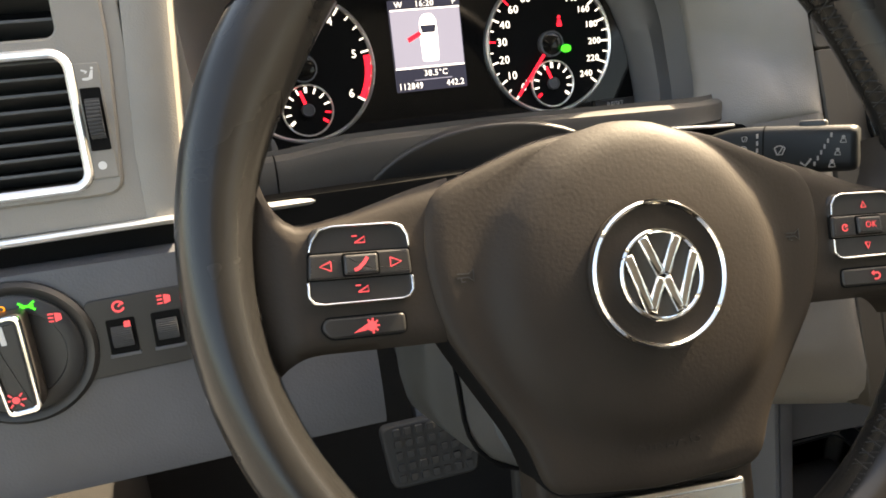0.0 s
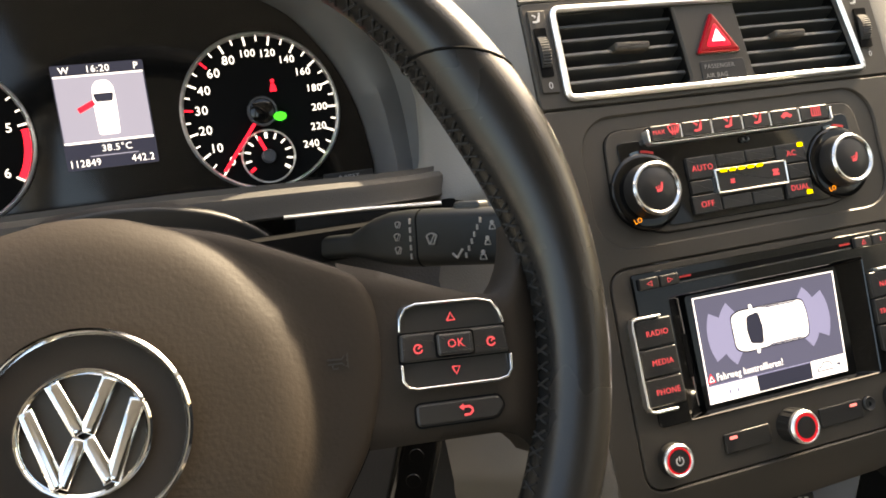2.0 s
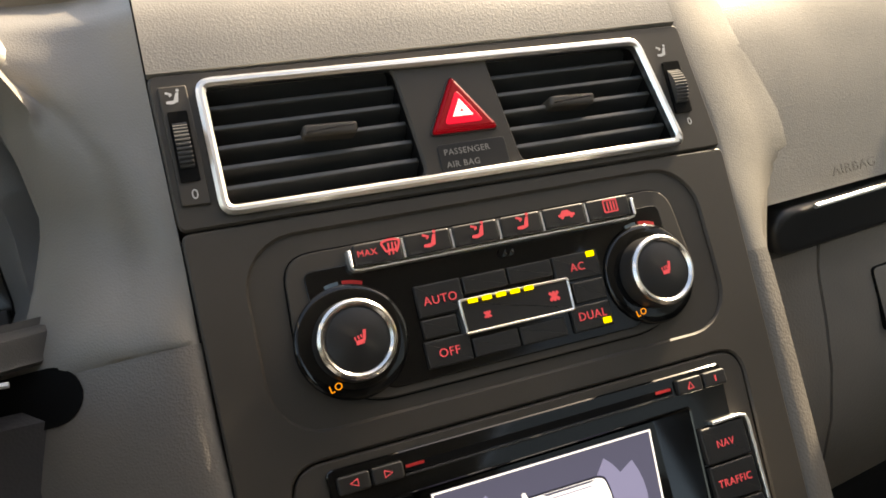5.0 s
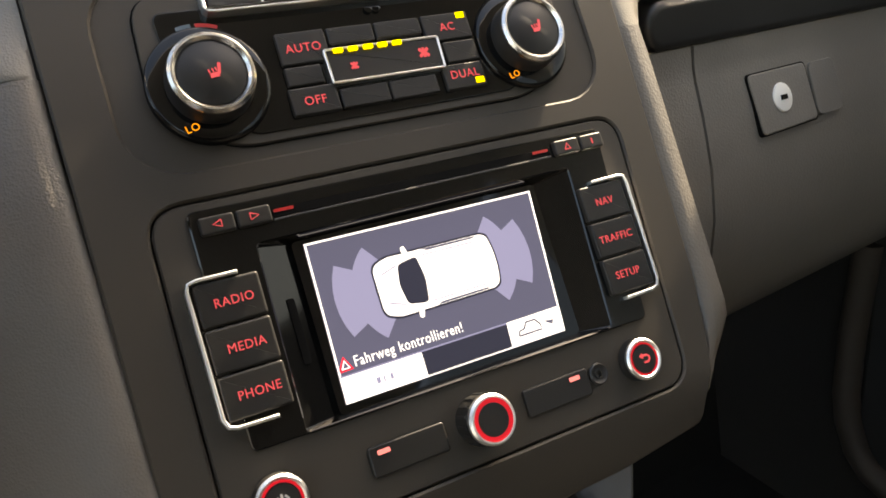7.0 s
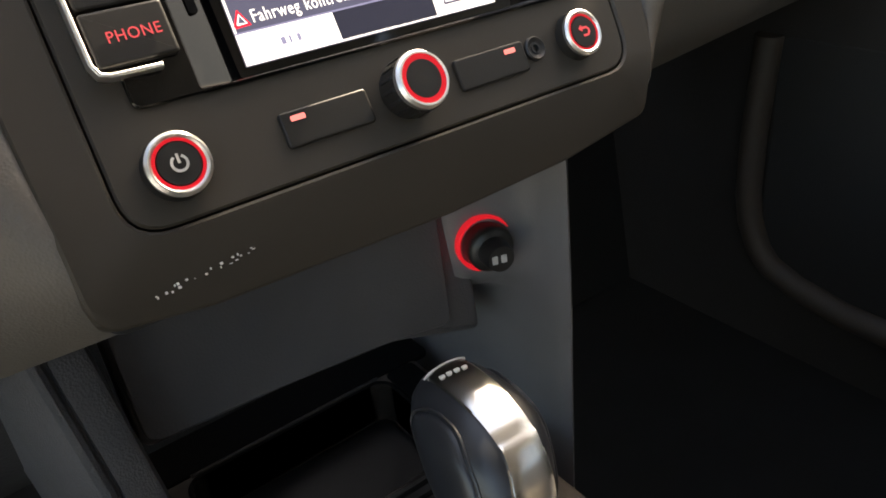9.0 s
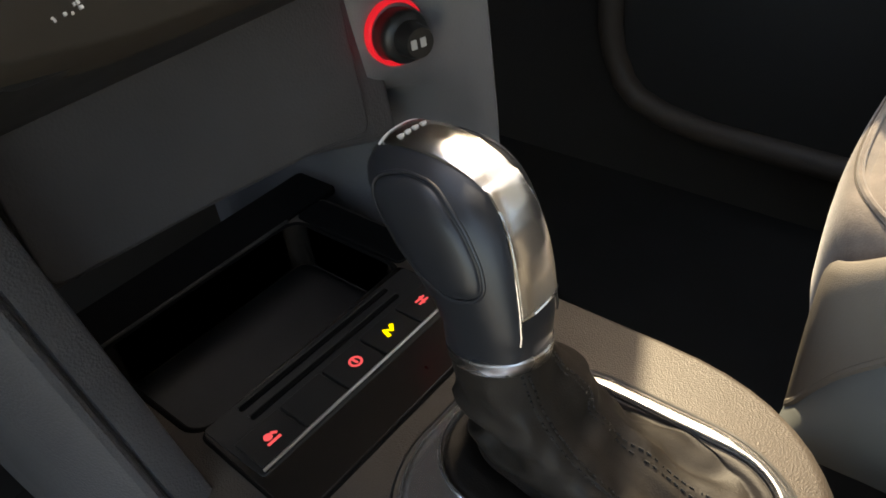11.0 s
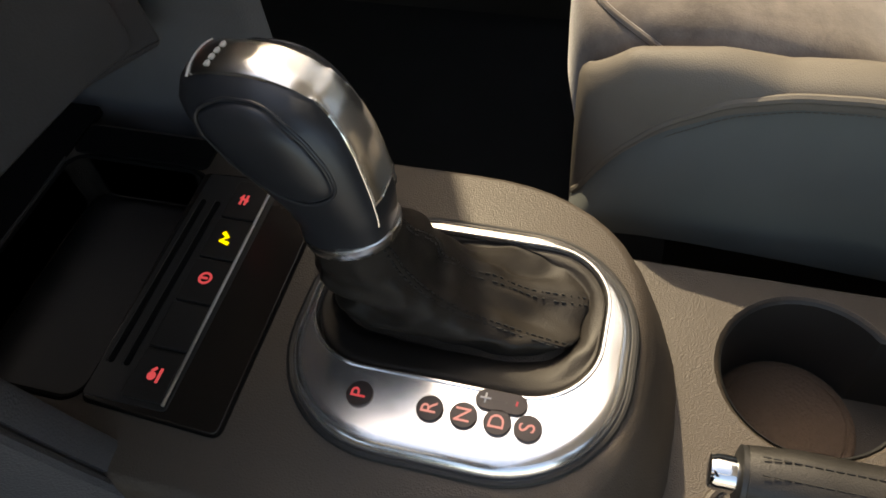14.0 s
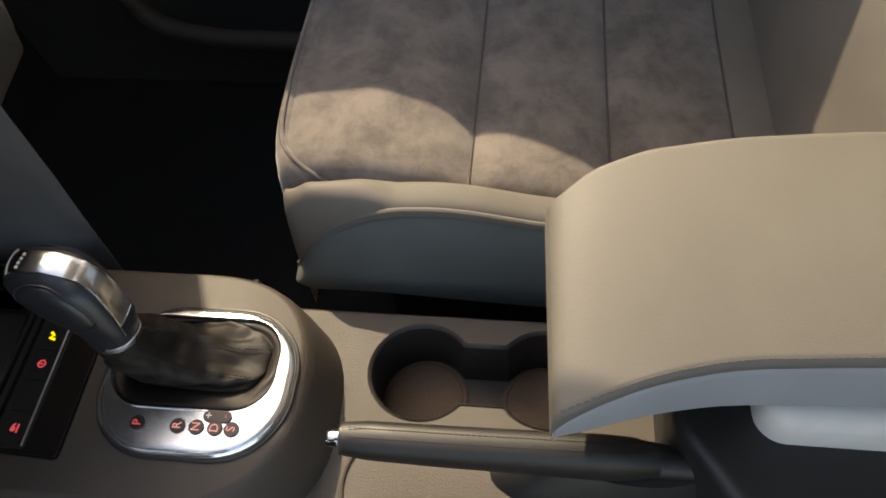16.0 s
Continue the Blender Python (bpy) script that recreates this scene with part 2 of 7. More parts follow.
def tube(bm, path, r, n=10, closed=False, flat=1.0):
    """A round bar along a path; r may be one radius or one a point."""
    path = [Vector(p) for p in path]
    k, rings = len(path), []
    up = None
    for i, p in enumerate(path):
        a = path[i - 1] if (i or closed) else path[0]
        b = path[(i + 1) % k] if (i < k - 1 or closed) else path[-1]
        t = (b - a).normalized()
        if up is None:
            up = t.orthogonal().normalized()
        up = (up - t * up.dot(t)).normalized()
        side = t.cross(up)
        q = r[i] if isinstance(r, (list, tuple)) else r
        rings.append([p + (up * math.cos(2 * math.pi * j / n) + side * math.sin(2 * math.pi * j / n) * flat) * q for j in range(n)])
    if closed:
        rings.append(rings[0])
    loft(bm, rings, caps=not closed)
    if closed:
        bmesh.ops.remove_doubles(bm, verts=bm.verts, dist=1e-7)
    return bm


def bar(bm, pts, w, z0, z1, bev=0.0003):
    """A flat strip of width w along an open line of (x, y) points, from z0 to z1."""
    v = [Vector(p) for p in pts]
    left, right = [], []
    for i, p in enumerate(v):
        a, b = v[max(i - 1, 0)], v[min(i + 1, len(v) - 1)]
        t = (b - a).normalized()
        n = Vector((-t.y, t.x)) * (w / 2)
        left.append(tuple(p + n))
        right.append(tuple(p - n))
    slab(bm, right + left[::-1], z0, z1, bev)
    return bm


def one(fn, *a, **k):
    bm = bmesh.new()
    fn(bm, *a, **k)
    return bm


def shift(bm, m):
    bmesh.ops.transform(bm, matrix=m, verts=bm.verts)
    return bm


def writing(text, size, material, parent, u, v, n, turn=0.0, name="lettering", stretch=1.0):
    """Raised lettering in the built-in font, centred at (u, v)."""
    cu = bpy.data.curves.new(name, "FONT")
    cu.body, cu.size, cu.align_x, cu.align_y, cu.extrude = text, size, "CENTER", "CENTER", 0.00008
    cu.resolution_u = 3
    cu.offset = (0.007 if name == "number" else 0.0) * size
    cu.space_character = 1.1
    tmp = bpy.data.objects.new(name, cu)
    me = bpy.data.meshes.new_from_object(tmp)
    bpy.data.objects.remove(tmp)
    me.transform(Matrix.Diagonal((stretch, 1, 1, 1)))
    me.materials.append(material)
    ob = new(name, me)
    ob.parent = parent
    ob.matrix_basis = pose(u, v, n, 0, 0, turn)
    return ob


def icon(shapes, material, parent, u, v, n, size, turn=0.0, name="symbol"):
    """A small flat symbol: polygons in a unit square."""
    bm = bmesh.new()
    for s in shapes:
        if area(s) < 0:
            s = s[::-1]
        slab(bm, s, -0.02, 0.02)
    shift(bm, pose(u, v, n, 0, 0, turn) @ Matrix.Diagonal((size, size, 0.004, 1)))
    return part(name, bm, material, parent)


def stroke(pts, w):
    v = [Vector(p) for p in pts]
    l_, r_ = [], []
    for i, p in enumerate(v):
        a, b = v[max(i - 1, 0)], v[min(i + 1, len(v) - 1)]
        t = (b - a).normalized()
        q = Vector((-t.y, t.x)) * (w / 2)
        l_.append(tuple(p + q))
        r_.append(tuple(p - q))
    return r_ + l_[::-1]


def frame_at(o, u, v):
    """The pose of a plane: origin, x axis, approximate y axis."""
    u = Vector(u).normalized()
    v = Vector(v)
    v = (v - u * v.dot(u)).normalized()
    w = u.cross(v)
    return Matrix(((u.x, v.x, w.x, o[0]), (u.y, v.y, w.y, o[1]), (u.z, v.z, w.z, o[2]), (0, 0, 0, 1)))


def arc(cx, cy, r, a0, a1, n=16):
    return [(cx + r * math.cos(radians(a0 + (a1 - a0) * i / n)), cy + r * math.sin(radians(a0 + (a1 - a0) * i / n))) for i in range(n + 1)]


TRI_UP = [stroke([(-0.45, -0.4), (0.45, -0.4), (0, 0.45), (-0.45, -0.4)], 0.17)]
TRI_DOWN = [stroke([(-0.45, 0.4), (0, -0.45), (0.45, 0.4), (-0.45, 0.4)], 0.17)]
TRI_LEFT = [stroke([(0.45, 0.4), (-0.5, 0), (0.45, -0.4), (0.45, 0.4)], 0.13)]
TRI_RIGHT = [stroke([(-0.45, 0.4), (0.5, 0), (-0.45, -0.4), (-0.45, 0.4)], 0.13)]
SEAT_ICON = [[(0.22, 0.30), (0.42, 0.36), (0.30, -0.32), (-0.10, -0.46), (-0.48, -0.40), (-0.46, -0.24), (0.02, -0.20)], disc(0.36, 0.48, 0.11, 8), stroke([(-0.45, 0.38), (-0.05, 0.22)], 0.14), stroke([(-0.05, 0.22), (-0.22, 0.10)], 0.10)]
HEAT_ICON = [stroke([(0.45, 0.5), (0.3, -0.2), (-0.3, -0.3)], 0.22), stroke([(-0.35, 0.1), (-0.3, -0.15)], 0.1), stroke([(-0.1, 0.15), (-0.05, -0.1)], 0.1), stroke([(0.12, 0.2), (0.17, -0.05)], 0.1), stroke([(-0.3, -0.45), (0.3, -0.38)], 0.12)]
FAN_ICON = [stroke([(-0.45, -0.35), (0.45, 0.35)], 0.28), stroke([(-0.45, 0.35), (0.45, -0.35)], 0.28), stroke([(0, -0.45), (0, 0.45)], 0.2)]
SCREEN_ICON = [stroke(arc(0, -0.9, 1.4, 65, 115, 8), 0.14), stroke(arc(0, -0.9, 0.75, 62, 118, 6), 0.14), stroke([(-0.6, 0.37), (-0.36, -0.22)], 0.13), stroke([(0.6, 0.37), (0.36, -0.22)], 0.13), stroke([(-0.2, -0.45), (-0.15, 0.3)], 0.1), stroke([(0.05, -0.45), (0.1, 0.3)], 0.1), stroke([(0.3, -0.35), (0.3, 0.3)], 0.1)]
REAR_ICON = [stroke([(-0.5, -0.4), (0.5, -0.4), (0.5, 0.4), (-0.5, 0.4), (-0.5, -0.4)], 0.12), stroke([(-0.2, -0.3), (-0.2, 0.3)], 0.1), stroke([(0.05, -0.3), (0.05, 0.3)], 0.1), stroke([(0.28, -0.3), (0.28, 0.3)], 0.1)]
CAR_ICON = [[(-0.8, -0.2), (0.8, -0.2), (0.8, 0.02), (0.45, 0.08), (0.2, 0.35), (-0.35, 0.35), (-0.55, 0.08), (-0.8, 0.0)], disc(-0.45, -0.25, 0.15, 8), disc(0.45, -0.25, 0.15, 8)]
LAMP_ICON = [[(0.0, 0.4), (0.5, 0.25), (0.5, -0.25), (0.0, -0.4)], stroke([(-0.5, 0.3), (-0.1, 0.3)], 0.14), stroke([(-0.5, 0.0), (-0.1, 0.0)], 0.14), stroke([(-0.5, -0.3), (-0.1, -0.3)], 0.14)]
PHONE_ICON = [stroke([(0.45, 0.45), (0.2, 0.1), (-0.15, -0.25), (-0.5, -0.4)], 0.26)]
TALK_ICON = [[(-0.75, -0.30), (-0.10, -0.22), (0.06, -0.02), (-0.08, 0.08)], disc(0.20, -0.02, 0.27, 10)] + [stroke([(0.20 + 0.22 * math.cos(radians(w)), -0.02 + 0.22 * math.sin(radians(w))), (0.20 + 0.40 * math.cos(radians(w)), -0.02 + 0.40 * math.sin(radians(w)))], 0.10) for w in (-80, -40, 0, 40, 80, 120)]
VOL_ICON = [stroke([(-0.35, -0.28), (0.55, -0.28), (0.55, 0.22), (-0.35, -0.28)], 0.12), stroke([(-0.55, 0.3), (-0.1, 0.3)], 0.13)]
BACK_ICON = [stroke([(-0.35, 0.28), (0.25, 0.28), (0.45, 0.1), (0.45, -0.1), (0.25, -0.3), (-0.2, -0.3)], 0.17), [(-0.55, 0.28), (-0.2, 0.02), (-0.2, 0.54)]]
TALLY_ICON = [stroke(arc(0, 0, 0.4, 20, 340, 12), 0.16), stroke([(0.0, 0.0), (0.3, 0.3)], 0.14)]
POWER_ICON = [stroke(arc(0, 0, 0.4, 120, 420, 14), 0.14), stroke([(0, 0.5), (0, 0)], 0.14)]


# ---------------------------------------------------------------- setting: ground, floor, shell
def sheet(name, pts, material, label, category, thick=0.02):
    """A closed wall: polygon in space, given thickness."""
    bm = bmesh.new()
    a = [bm.verts.new(p) for p in pts]
    nrm = (Vector(pts[1]) - Vector(pts[0])).cross(Vector(pts[2]) - Vector(pts[1])).normalized() * thick
    b = [bm.verts.new(Vector(p) + nrm) for p in pts]
    bm.faces.new(a)
    bm.faces.new(b[::-1])
    for i in range(len(pts)):
        j = (i + 1) % len(pts)
        bm.faces.new((a[j], a[i], b[i], b[j]))
    return solo(name, bm, material, label, category, kind="structure")


M_ASPHALT = surface("pale_paving", (0.17, 0.169, 0.164), 0.9, grain=60, bump=0.4, depth=0.01, patch=0.6)
bm = bmesh.new()
for x, y in ((-400, -400), (400, -400), (400, 400), (-400, 400)):
    bm.verts.new((x, y, -0.34))
bm.faces.new(bm.verts)
solo("ground", bm, M_ASPHALT, "pale sunlit paving outside the parked car", "ground", kind="structure")

sheet("floor", [(-0.72, -1.9, 0.0), (0.72, -1.9, 0.0), (0.72, 0.6, 0.0), (-0.72, 0.6, 0.0)], M_CARPET, "black carpeted car floor", "floor", -0.03)
sheet("wall_front", [(-0.72, 0.42, 0.0), (0.72, 0.42, 0.0), (0.72, 0.55, 0.86), (-0.72, 0.55, 0.86)], M_CARPET, "black carpeted bulkhead under the dashboard", "wall")
M_TRIM = surface("door_trim", (0.024, 0.020, 0.017), 0.7, grain=900, bump=0.3, kind="cells")
sheet("wall_rear", [(-0.72, -1.9, 0.0), (0.72, -1.9, 0.0), (0.66, -1.9, 1.30), (-0.66, -1.9, 1.30)], M_TRIM, "dark trimmed rear of the cabin", "wall", -0.02)
sheet("ceiling", [(-0.60, -1.9, 1.30), (0.60, -1.9, 1.30), (0.60, -0.32, 1.30), (-0.60, -0.32, 1.30)], M_GREY, "light grey roof lining", "ceiling")
# rear left door and pillar (the driver's door stands open)
sheet("wall_left", [(-0.70, -1.9, 0.0), (-0.70, -0.85, 0.0), (-0.66, -0.85, 0.86), (-0.66, -1.9, 0.86)], M_TRIM, "dark trimmed rear side door", "wall", 0.03)
sheet("sill_left", [(-0.70, -0.85, -0.02), (-0.70, 0.45, -0.02), (-0.70, 0.45, 0.12), (-0.70, -0.85, 0.12)], M_DARK, "dark door sill", "sill", 0.03)
sheet("pillar_left", [(-0.66, -0.95, 0.84), (-0.66, -0.80, 0.84), (-0.60, -0.80, 1.30), (-0.60, -0.95, 1.30)], M_GREY, "grey lined door pillar", "pillar", 0.03)
# passenger door with a rising waistline
sheet("wall_right", [(0.70, -1.9, 0.0), (0.70, 0.45, 0.0), (0.68, 0.45, 0.84), (0.68, 0.10, 0.775), (0.68, -0.12, 0.785), (0.68, -0.5, 0.845), (0.68, -1.9, 0.90)], M_TRIM, "dark passenger door trim", "wall", -0.03)
for side in (-1, 1):
    bm = one(tube, [(side * 0.69, 0.66, 0.86), (side * 0.67, 0.24, 1.10), (side * 0.63, -0.30, 1.30)], [0.045, 0.040, 0.03], 10)
    solo("pillar_front", bm, M_GREY, "grey lined windscreen pillar", "pillar", kind="structure")
sheet("pillar_right", [(0.68, -0.80, 0.82), (0.68, -0.508, 0.82), (0.62, -0.508, 1.30), (0.62, -0.80, 1.30)], M_GREY, "grey lined door pillar", "pillar", -0.03)
sheet("mirror_triangle", [(0.67, 0.152, 0.77), (0.67, 0.50, 0.80), (0.665, 0.30, 1.10), (0.665, 0.162, 1.17)], M_DARK, "black trim triangle in front of the passenger window", "trim", -0.02)


# unseen side pane, added and tinted to weaken the light from the right
m_pane, nt, b_ = nodes_of("tinted_glass")
tr = nt.nodes.new("ShaderNodeBsdfTransparent")
tr.inputs[0].default_value = (0.66, 0.655, 0.63, 1)
gs = nt.nodes.new("ShaderNodeBsdfGlossy")
gs.inputs["Roughness"].default_value = 0.02
mx = nt.nodes.new("ShaderNodeMixShader")
mx.inputs[0].default_value = 0.05
nt.links.new(tr.outputs[0], mx.inputs[1])
nt.links.new(gs.outputs[0], mx.inputs[2])
nt.links.new(mx.outputs[0], nt.nodes["Material Output"].inputs["Surface"])
sheet("window_right", [(0.684, 0.21, 0.76), (0.684, -1.88, 0.86), (0.625, -1.88, 1.30), (0.625, -0.30, 1.30), (0.668, 0.21, 1.14)], m_pane, "added tinted passenger side window, out of view", "window", 0.004)


def door_pocket():
    dp = thing("door_pocket", pose(0, 0, 0), "dark brown moulded pocket in the passenger door", "door pocket")
    line = [(0.20, 0.42), (0.205, 0.30), (0.203, 0.22), (0.196, 0.185), (0.180, 0.150), (0.160, 0.130), (0.12, 0.115), (0.06, 0.105), (-0.2, 0.098), (-0.9, 0.098)]
    part("rim", one(tube, [(0.655, y, z) for y, z in line], 0.016, 12), surface("pocket_plastic", (0.060, 0.045, 0.034), 0.62), dp)
    bm = one(slab, soft_poly([(0.19, 0.42), (-0.9, 0.42), (-0.9, 0.09), (0.06, 0.095), (0.15, 0.12), (0.185, 0.18)], 0.02), 0.0, 0.012, 0.003)
    shift(bm, Matrix(((0, 0, -1, 0.671), (1, 0, 0, 0), (0, 1, 0, 0), (0, 0, 0, 1))))
    part("insert", bm, surface("pocket_insert", (0.022, 0.020, 0.018), 0.75, grain=900, bump=0.3), dp)


door_pocket()


# ---------------------------------------------------------------- dashboard
def dash_profile_right(x):
    """Outline of the passenger dashboard, from the windscreen down to the glove box slot."""
    k = 0.12 * (x - 0.2)
    return [(x, 0.62, 0.88), (x, 0.40, 0.895), (x, 0.22, 0.888), (x, 0.15 + k, 0.874), (x, 0.105 + k, 0.848), (x, 0.078 + k, 0.815), (x, 0.058 + k, 0.775), (x, 0.045 + k, 0.745), (x, 0.040 + k, 0.735), (x, 0.050 + k, 0.7315)]


def strips(bm, fn, xs):
    rows = [[bm.verts.new(p) for p in fn(x)] for x in xs]
    for a, b in zip(rows, rows[1:]):
        for i in range(len(a) - 1):
            bm.faces.new((a[i], a[i + 1], b[i + 1], b[i]))
    return bm


def solid(bm, t):
    """Gives an open sheet its thickness."""
    bmesh.ops.recalc_face_normals(bm, faces=bm.faces)
    bmesh.ops.solidify(bm, geom=bm.faces[:], thickness=t)
    return bm


dash = thing("dashboard", pose(0, 0, 0), "grey grained soft plastic dashboard", "dashboard", kind="structure")
bm = one(strips, dash_profile_right, [0.164 + i * 0.0455 for i in range(13)])
part("upper_panel", solid(bm, 0.006), M_DASH, dash)


STACK = frame_at((0, 0.0121, 0.7236), (1, 0, 0), (0, 0.4818, 0.8763))


SHOULDER = ((0.1286, -0.012), (0.1292, -0.0040), (0.1302, -0.0018), (0.1340, -0.0004), (0.1385, -0.0004), (0.146, -0.0025), (0.156, -0.0075), (0.168, -0.0150), (0.182, -0.0245), (0.197, -0.0350), (0.214, -0.0470))


def dash_depth(x, v):
    """How far the passenger dashboard lies behind the face of the stack at level v."""
    rows = dash_profile_right(x)[::-1][1:8]
    n = -0.015
    for _ in range(4):
        n = -(float(np.interp(0.7236 + 0.8763 * v + 0.4818 * n, [p[2] for p in rows], [p[1] for p in rows])) - 0.0121 - 0.4818 * v) / 0.8763
    return n


def shoulder_row(side, v):
    """One level of the dashboard rolling off beside the centre stack, from the fascia outwards."""
    us, ns = [c[0] for c in SHOULDER], [c[1] for c in SHOULDER]
    tuck = max(0.0, -v - 0.150) / 0.05
    row = []
    for u, n in SHOULDER:
        k = (u - 0.1286) / 0.085
        uu = u - 0.016 * tuck ** 1.5 - 0.0045 * max(0.0, -v - 0.02) / 0.13
        if side > 0:
            uu -= 0.0085 * max(0.0, v - 0.07) / 0.06
            proud = min(max((0.050 - v) / 0.05, 0.0), 1.0)  # below the slot the stack stands proud
            short = 0.1286 + (u - 0.1286) * (0.90 - 0.58 * proud)
            uu -= u - short
            n = float(np.interp(short, us, ns)) - 0.055 * proud * max(0.0, (u - 0.182) / 0.032)
            s = min(max((short - 0.1345) / 0.052, 0.0), 1.0)
            s = s * s * (3 - 2 * s)
            soft = -0.0024 * (1 - s) + dash_depth(short, v) * s - 0.0035 * max(0.0, (short - 0.190) / 0.015) if short > 0.1330 else n - 0.0012
            n = soft + (n - soft) * proud
        nn = n - 0.05 * k * max(0.0, v - 0.11) * (side < 0) - 0.05 * tuck * k - 0.008 * min(max((-v - 0.180) / 0.020, 0.0), 1.1) - 0.02 * max(0.0, (-v - 0.186) / 0.012) ** 2
        row.append(STACK @ Vector((side * uu, v, nn)))
    return row


def shoulder(bm, side, v0, v1):
    rows = [[bm.verts.new(p) for p in shoulder_row(side, v0 + (v1 - v0) * i / 26)] for i in range(27)]
    for a, b in zip(rows, rows[1:]):
        for i in range(len(a) - 1):
            bm.faces.new((a[i], a[i + 1], b[i + 1], b[i]))


# below the slot both shoulders get darker colours, with the shade painted in
for side, v0, v1, name_, mat_ in ((1, 0.170, 0.0, "stack_shoulder", M_DASH), (1, 0.0, -0.198, "lower_shoulder", M_GLOVE), (-1, 0.0125, -0.198, "lower_shoulder", M_DASH_SHADED)):
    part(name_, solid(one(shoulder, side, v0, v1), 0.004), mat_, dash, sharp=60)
# driver's side slot end: a black sheet on the shoulder paints its shaded hollow
def slot_end_shade(bm):
    cols = ((0.156, -0.0075), (0.168, -0.0150), (0.182, -0.0245), (0.197, -0.0350), (0.214, -0.0470))
    rows = []
    for i in range(15):
        u = 0.1760 + 0.0370 * (i / 14) ** 1.6
        k = min((u - 0.1760) / 0.013, 1.0)
        h = 0.0118 * math.sqrt(max(1 - (1 - k) ** 2, 0.0004))
        n = float(np.interp(u, [c[0] for c in cols], [c[1] for c in cols])) + 0.0007
        rows.append([bm.verts.new(STACK @ Vector((-u, 0.0055 + h * q, n))) for q in (-1, -0.5, 0, 0.5, 1)])
    for a, b in zip(rows, rows[1:]):
        for i in range(4):
            bm.faces.new((a[i], a[i + 1], b[i + 1], b[i]))


part("slot", solid(one(slot_end_shade), 0.0005), M_HOLE, dash, "black sheet for the shaded rounded end of the dashboard slot")


def dash_top(x):
    roll = [STACK @ Vector((x, v, n)) for v, n in ((0.172, -0.0200), (0.166, -0.0120), (0.158, -0.0060), (0.148, -0.0025), (0.135, -0.0006), (0.1228, 0.0002), (0.1216, -0.002))]
    return [(x, 0.62, 0.88), (x, 0.40, 0.895), (x, 0.22, 0.887), (x, 0.15, 0.874)] + [tuple(p) for p in roll]


bm = one(strips, dash_top, [-0.1306 + i * 0.0257 for i in range(11)])
part("upper_panel", solid(bm, 0.006), M_DASH, dash)


# lower panels beside the centre stack
def lower_right(x):
    k = 0.12 * (x - 0.2)
    return [(x, 0.046 + k, 0.704), (x, 0.040 + k, 0.702), (x, 0.0385 + k, 0.69), (x, 0.0365 + k, 0.682), (x, 0.0285 + k, 0.66), (x, 0.0200 + k, 0.63), (x, 0.0160 + k, 0.60), (x, 0.0180 + k, 0.565), (x, 0.028 + k, 0.53), (x, 0.05 + k, 0.50), (x, 0.10 + k, 0.475), (x, 0.34, 0.46)]


glove = thing("glove_box", pose(0, 0, 0), "dark grey glove box door with latch and round lock", "glove box")
bm = one(strips, lower_right, [0.212 + i * 0.041 for i in range(12)])
part("door", solid(bm, 0.008), M_GLOVE, glove)
bm = one(strips, lower_right, [0.140, 0.155, 0.175, 0.19, 0.2095])
part("lower_panel", solid(bm, 0.008), M_GLOVE, dash)
# the long slot with its silver strip
bm = bmesh.new()
slab(bm, rr(0.170, 0.7025, 0.71, 0.7305, 0.0135, 8), 0, 0.0225, 0.0040)
shift(bm, Matrix(((1, 0, 0, 0), (0.12, 0, -1, 0.036), (0, 1, 0, 0), (0, 0, 0, 1))))
part("slot", bm, M_DARK, dash, "black recessed dashboard slot")
bm = one(tube, [(0.194, 0.0312, 0.7310), (0.45, 0.067, 0.7310), (0.70, 0.097, 0.7310)], 0.0015, 8)
part("strip", bm, M_CHROME, dash, "thin silver trim strip")
# latch and lock of the glove box
LATCH = frame_at((0.2600, 0.0345, 0.660), (1, 0.12, 0), (0, 0.37, 1))
latch = part("latch", shift(one(slab, soft_poly([(0.0, -0.0195), (0.060, -0.0185), (0.058, 0.0195), (-0.003, 0.0195)], 0.004), -0.004, 0.0010, 0.0008), LATCH), M_GLOVE, glove)
part("latch_gap", shift(one(slab, soft_poly([(-0.0008, -0.0203), (0.0608, -0.0193), (0.0588, 0.0203), (-0.0038, 0.0203)], 0.004), -0.004, 0.0004), LATCH), M_HOLE, glove)
part("latch_recess", shift(one(slab, rr(0.0625, -0.0175, 0.092, 0.0185, 0.005), -0.004, 0.0006, 0.0004), LATCH), M_DASH_SHADED, glove)
part("lock", shift(one(lathe, [(0.0001, 0.0022), (0.0080, 0.0022), (0.0092, 0.0019), (0.0096, 0.0012), (0.0096, 0.0)][::-1], 0.0265, 0.001, 0.0, 28), LATCH), surface("lock_metal", (0.80, 0.79, 0.76), 0.45, metal=0.3), latch, "pale metal lock cylinder")
part("keyhole", shift(one(slab, rr(0.0235, -0.0008, 0.0295, 0.0024, 0.0004), 0.002, 0.0030), LATCH), M_HOLE, latch)
AIRBAG = frame_at((0.232, 0.0462, 0.7435), (1, 0.12, 0), (0, 0.45, 1))
tmp = writing("AIRBAG", 0.0078, M_DASH_SHADED, dash, 0, 0, 0, stretch=1.3)
tmp.matrix_basis = AIRBAG @ pose(0.003, 0, 0.0018)


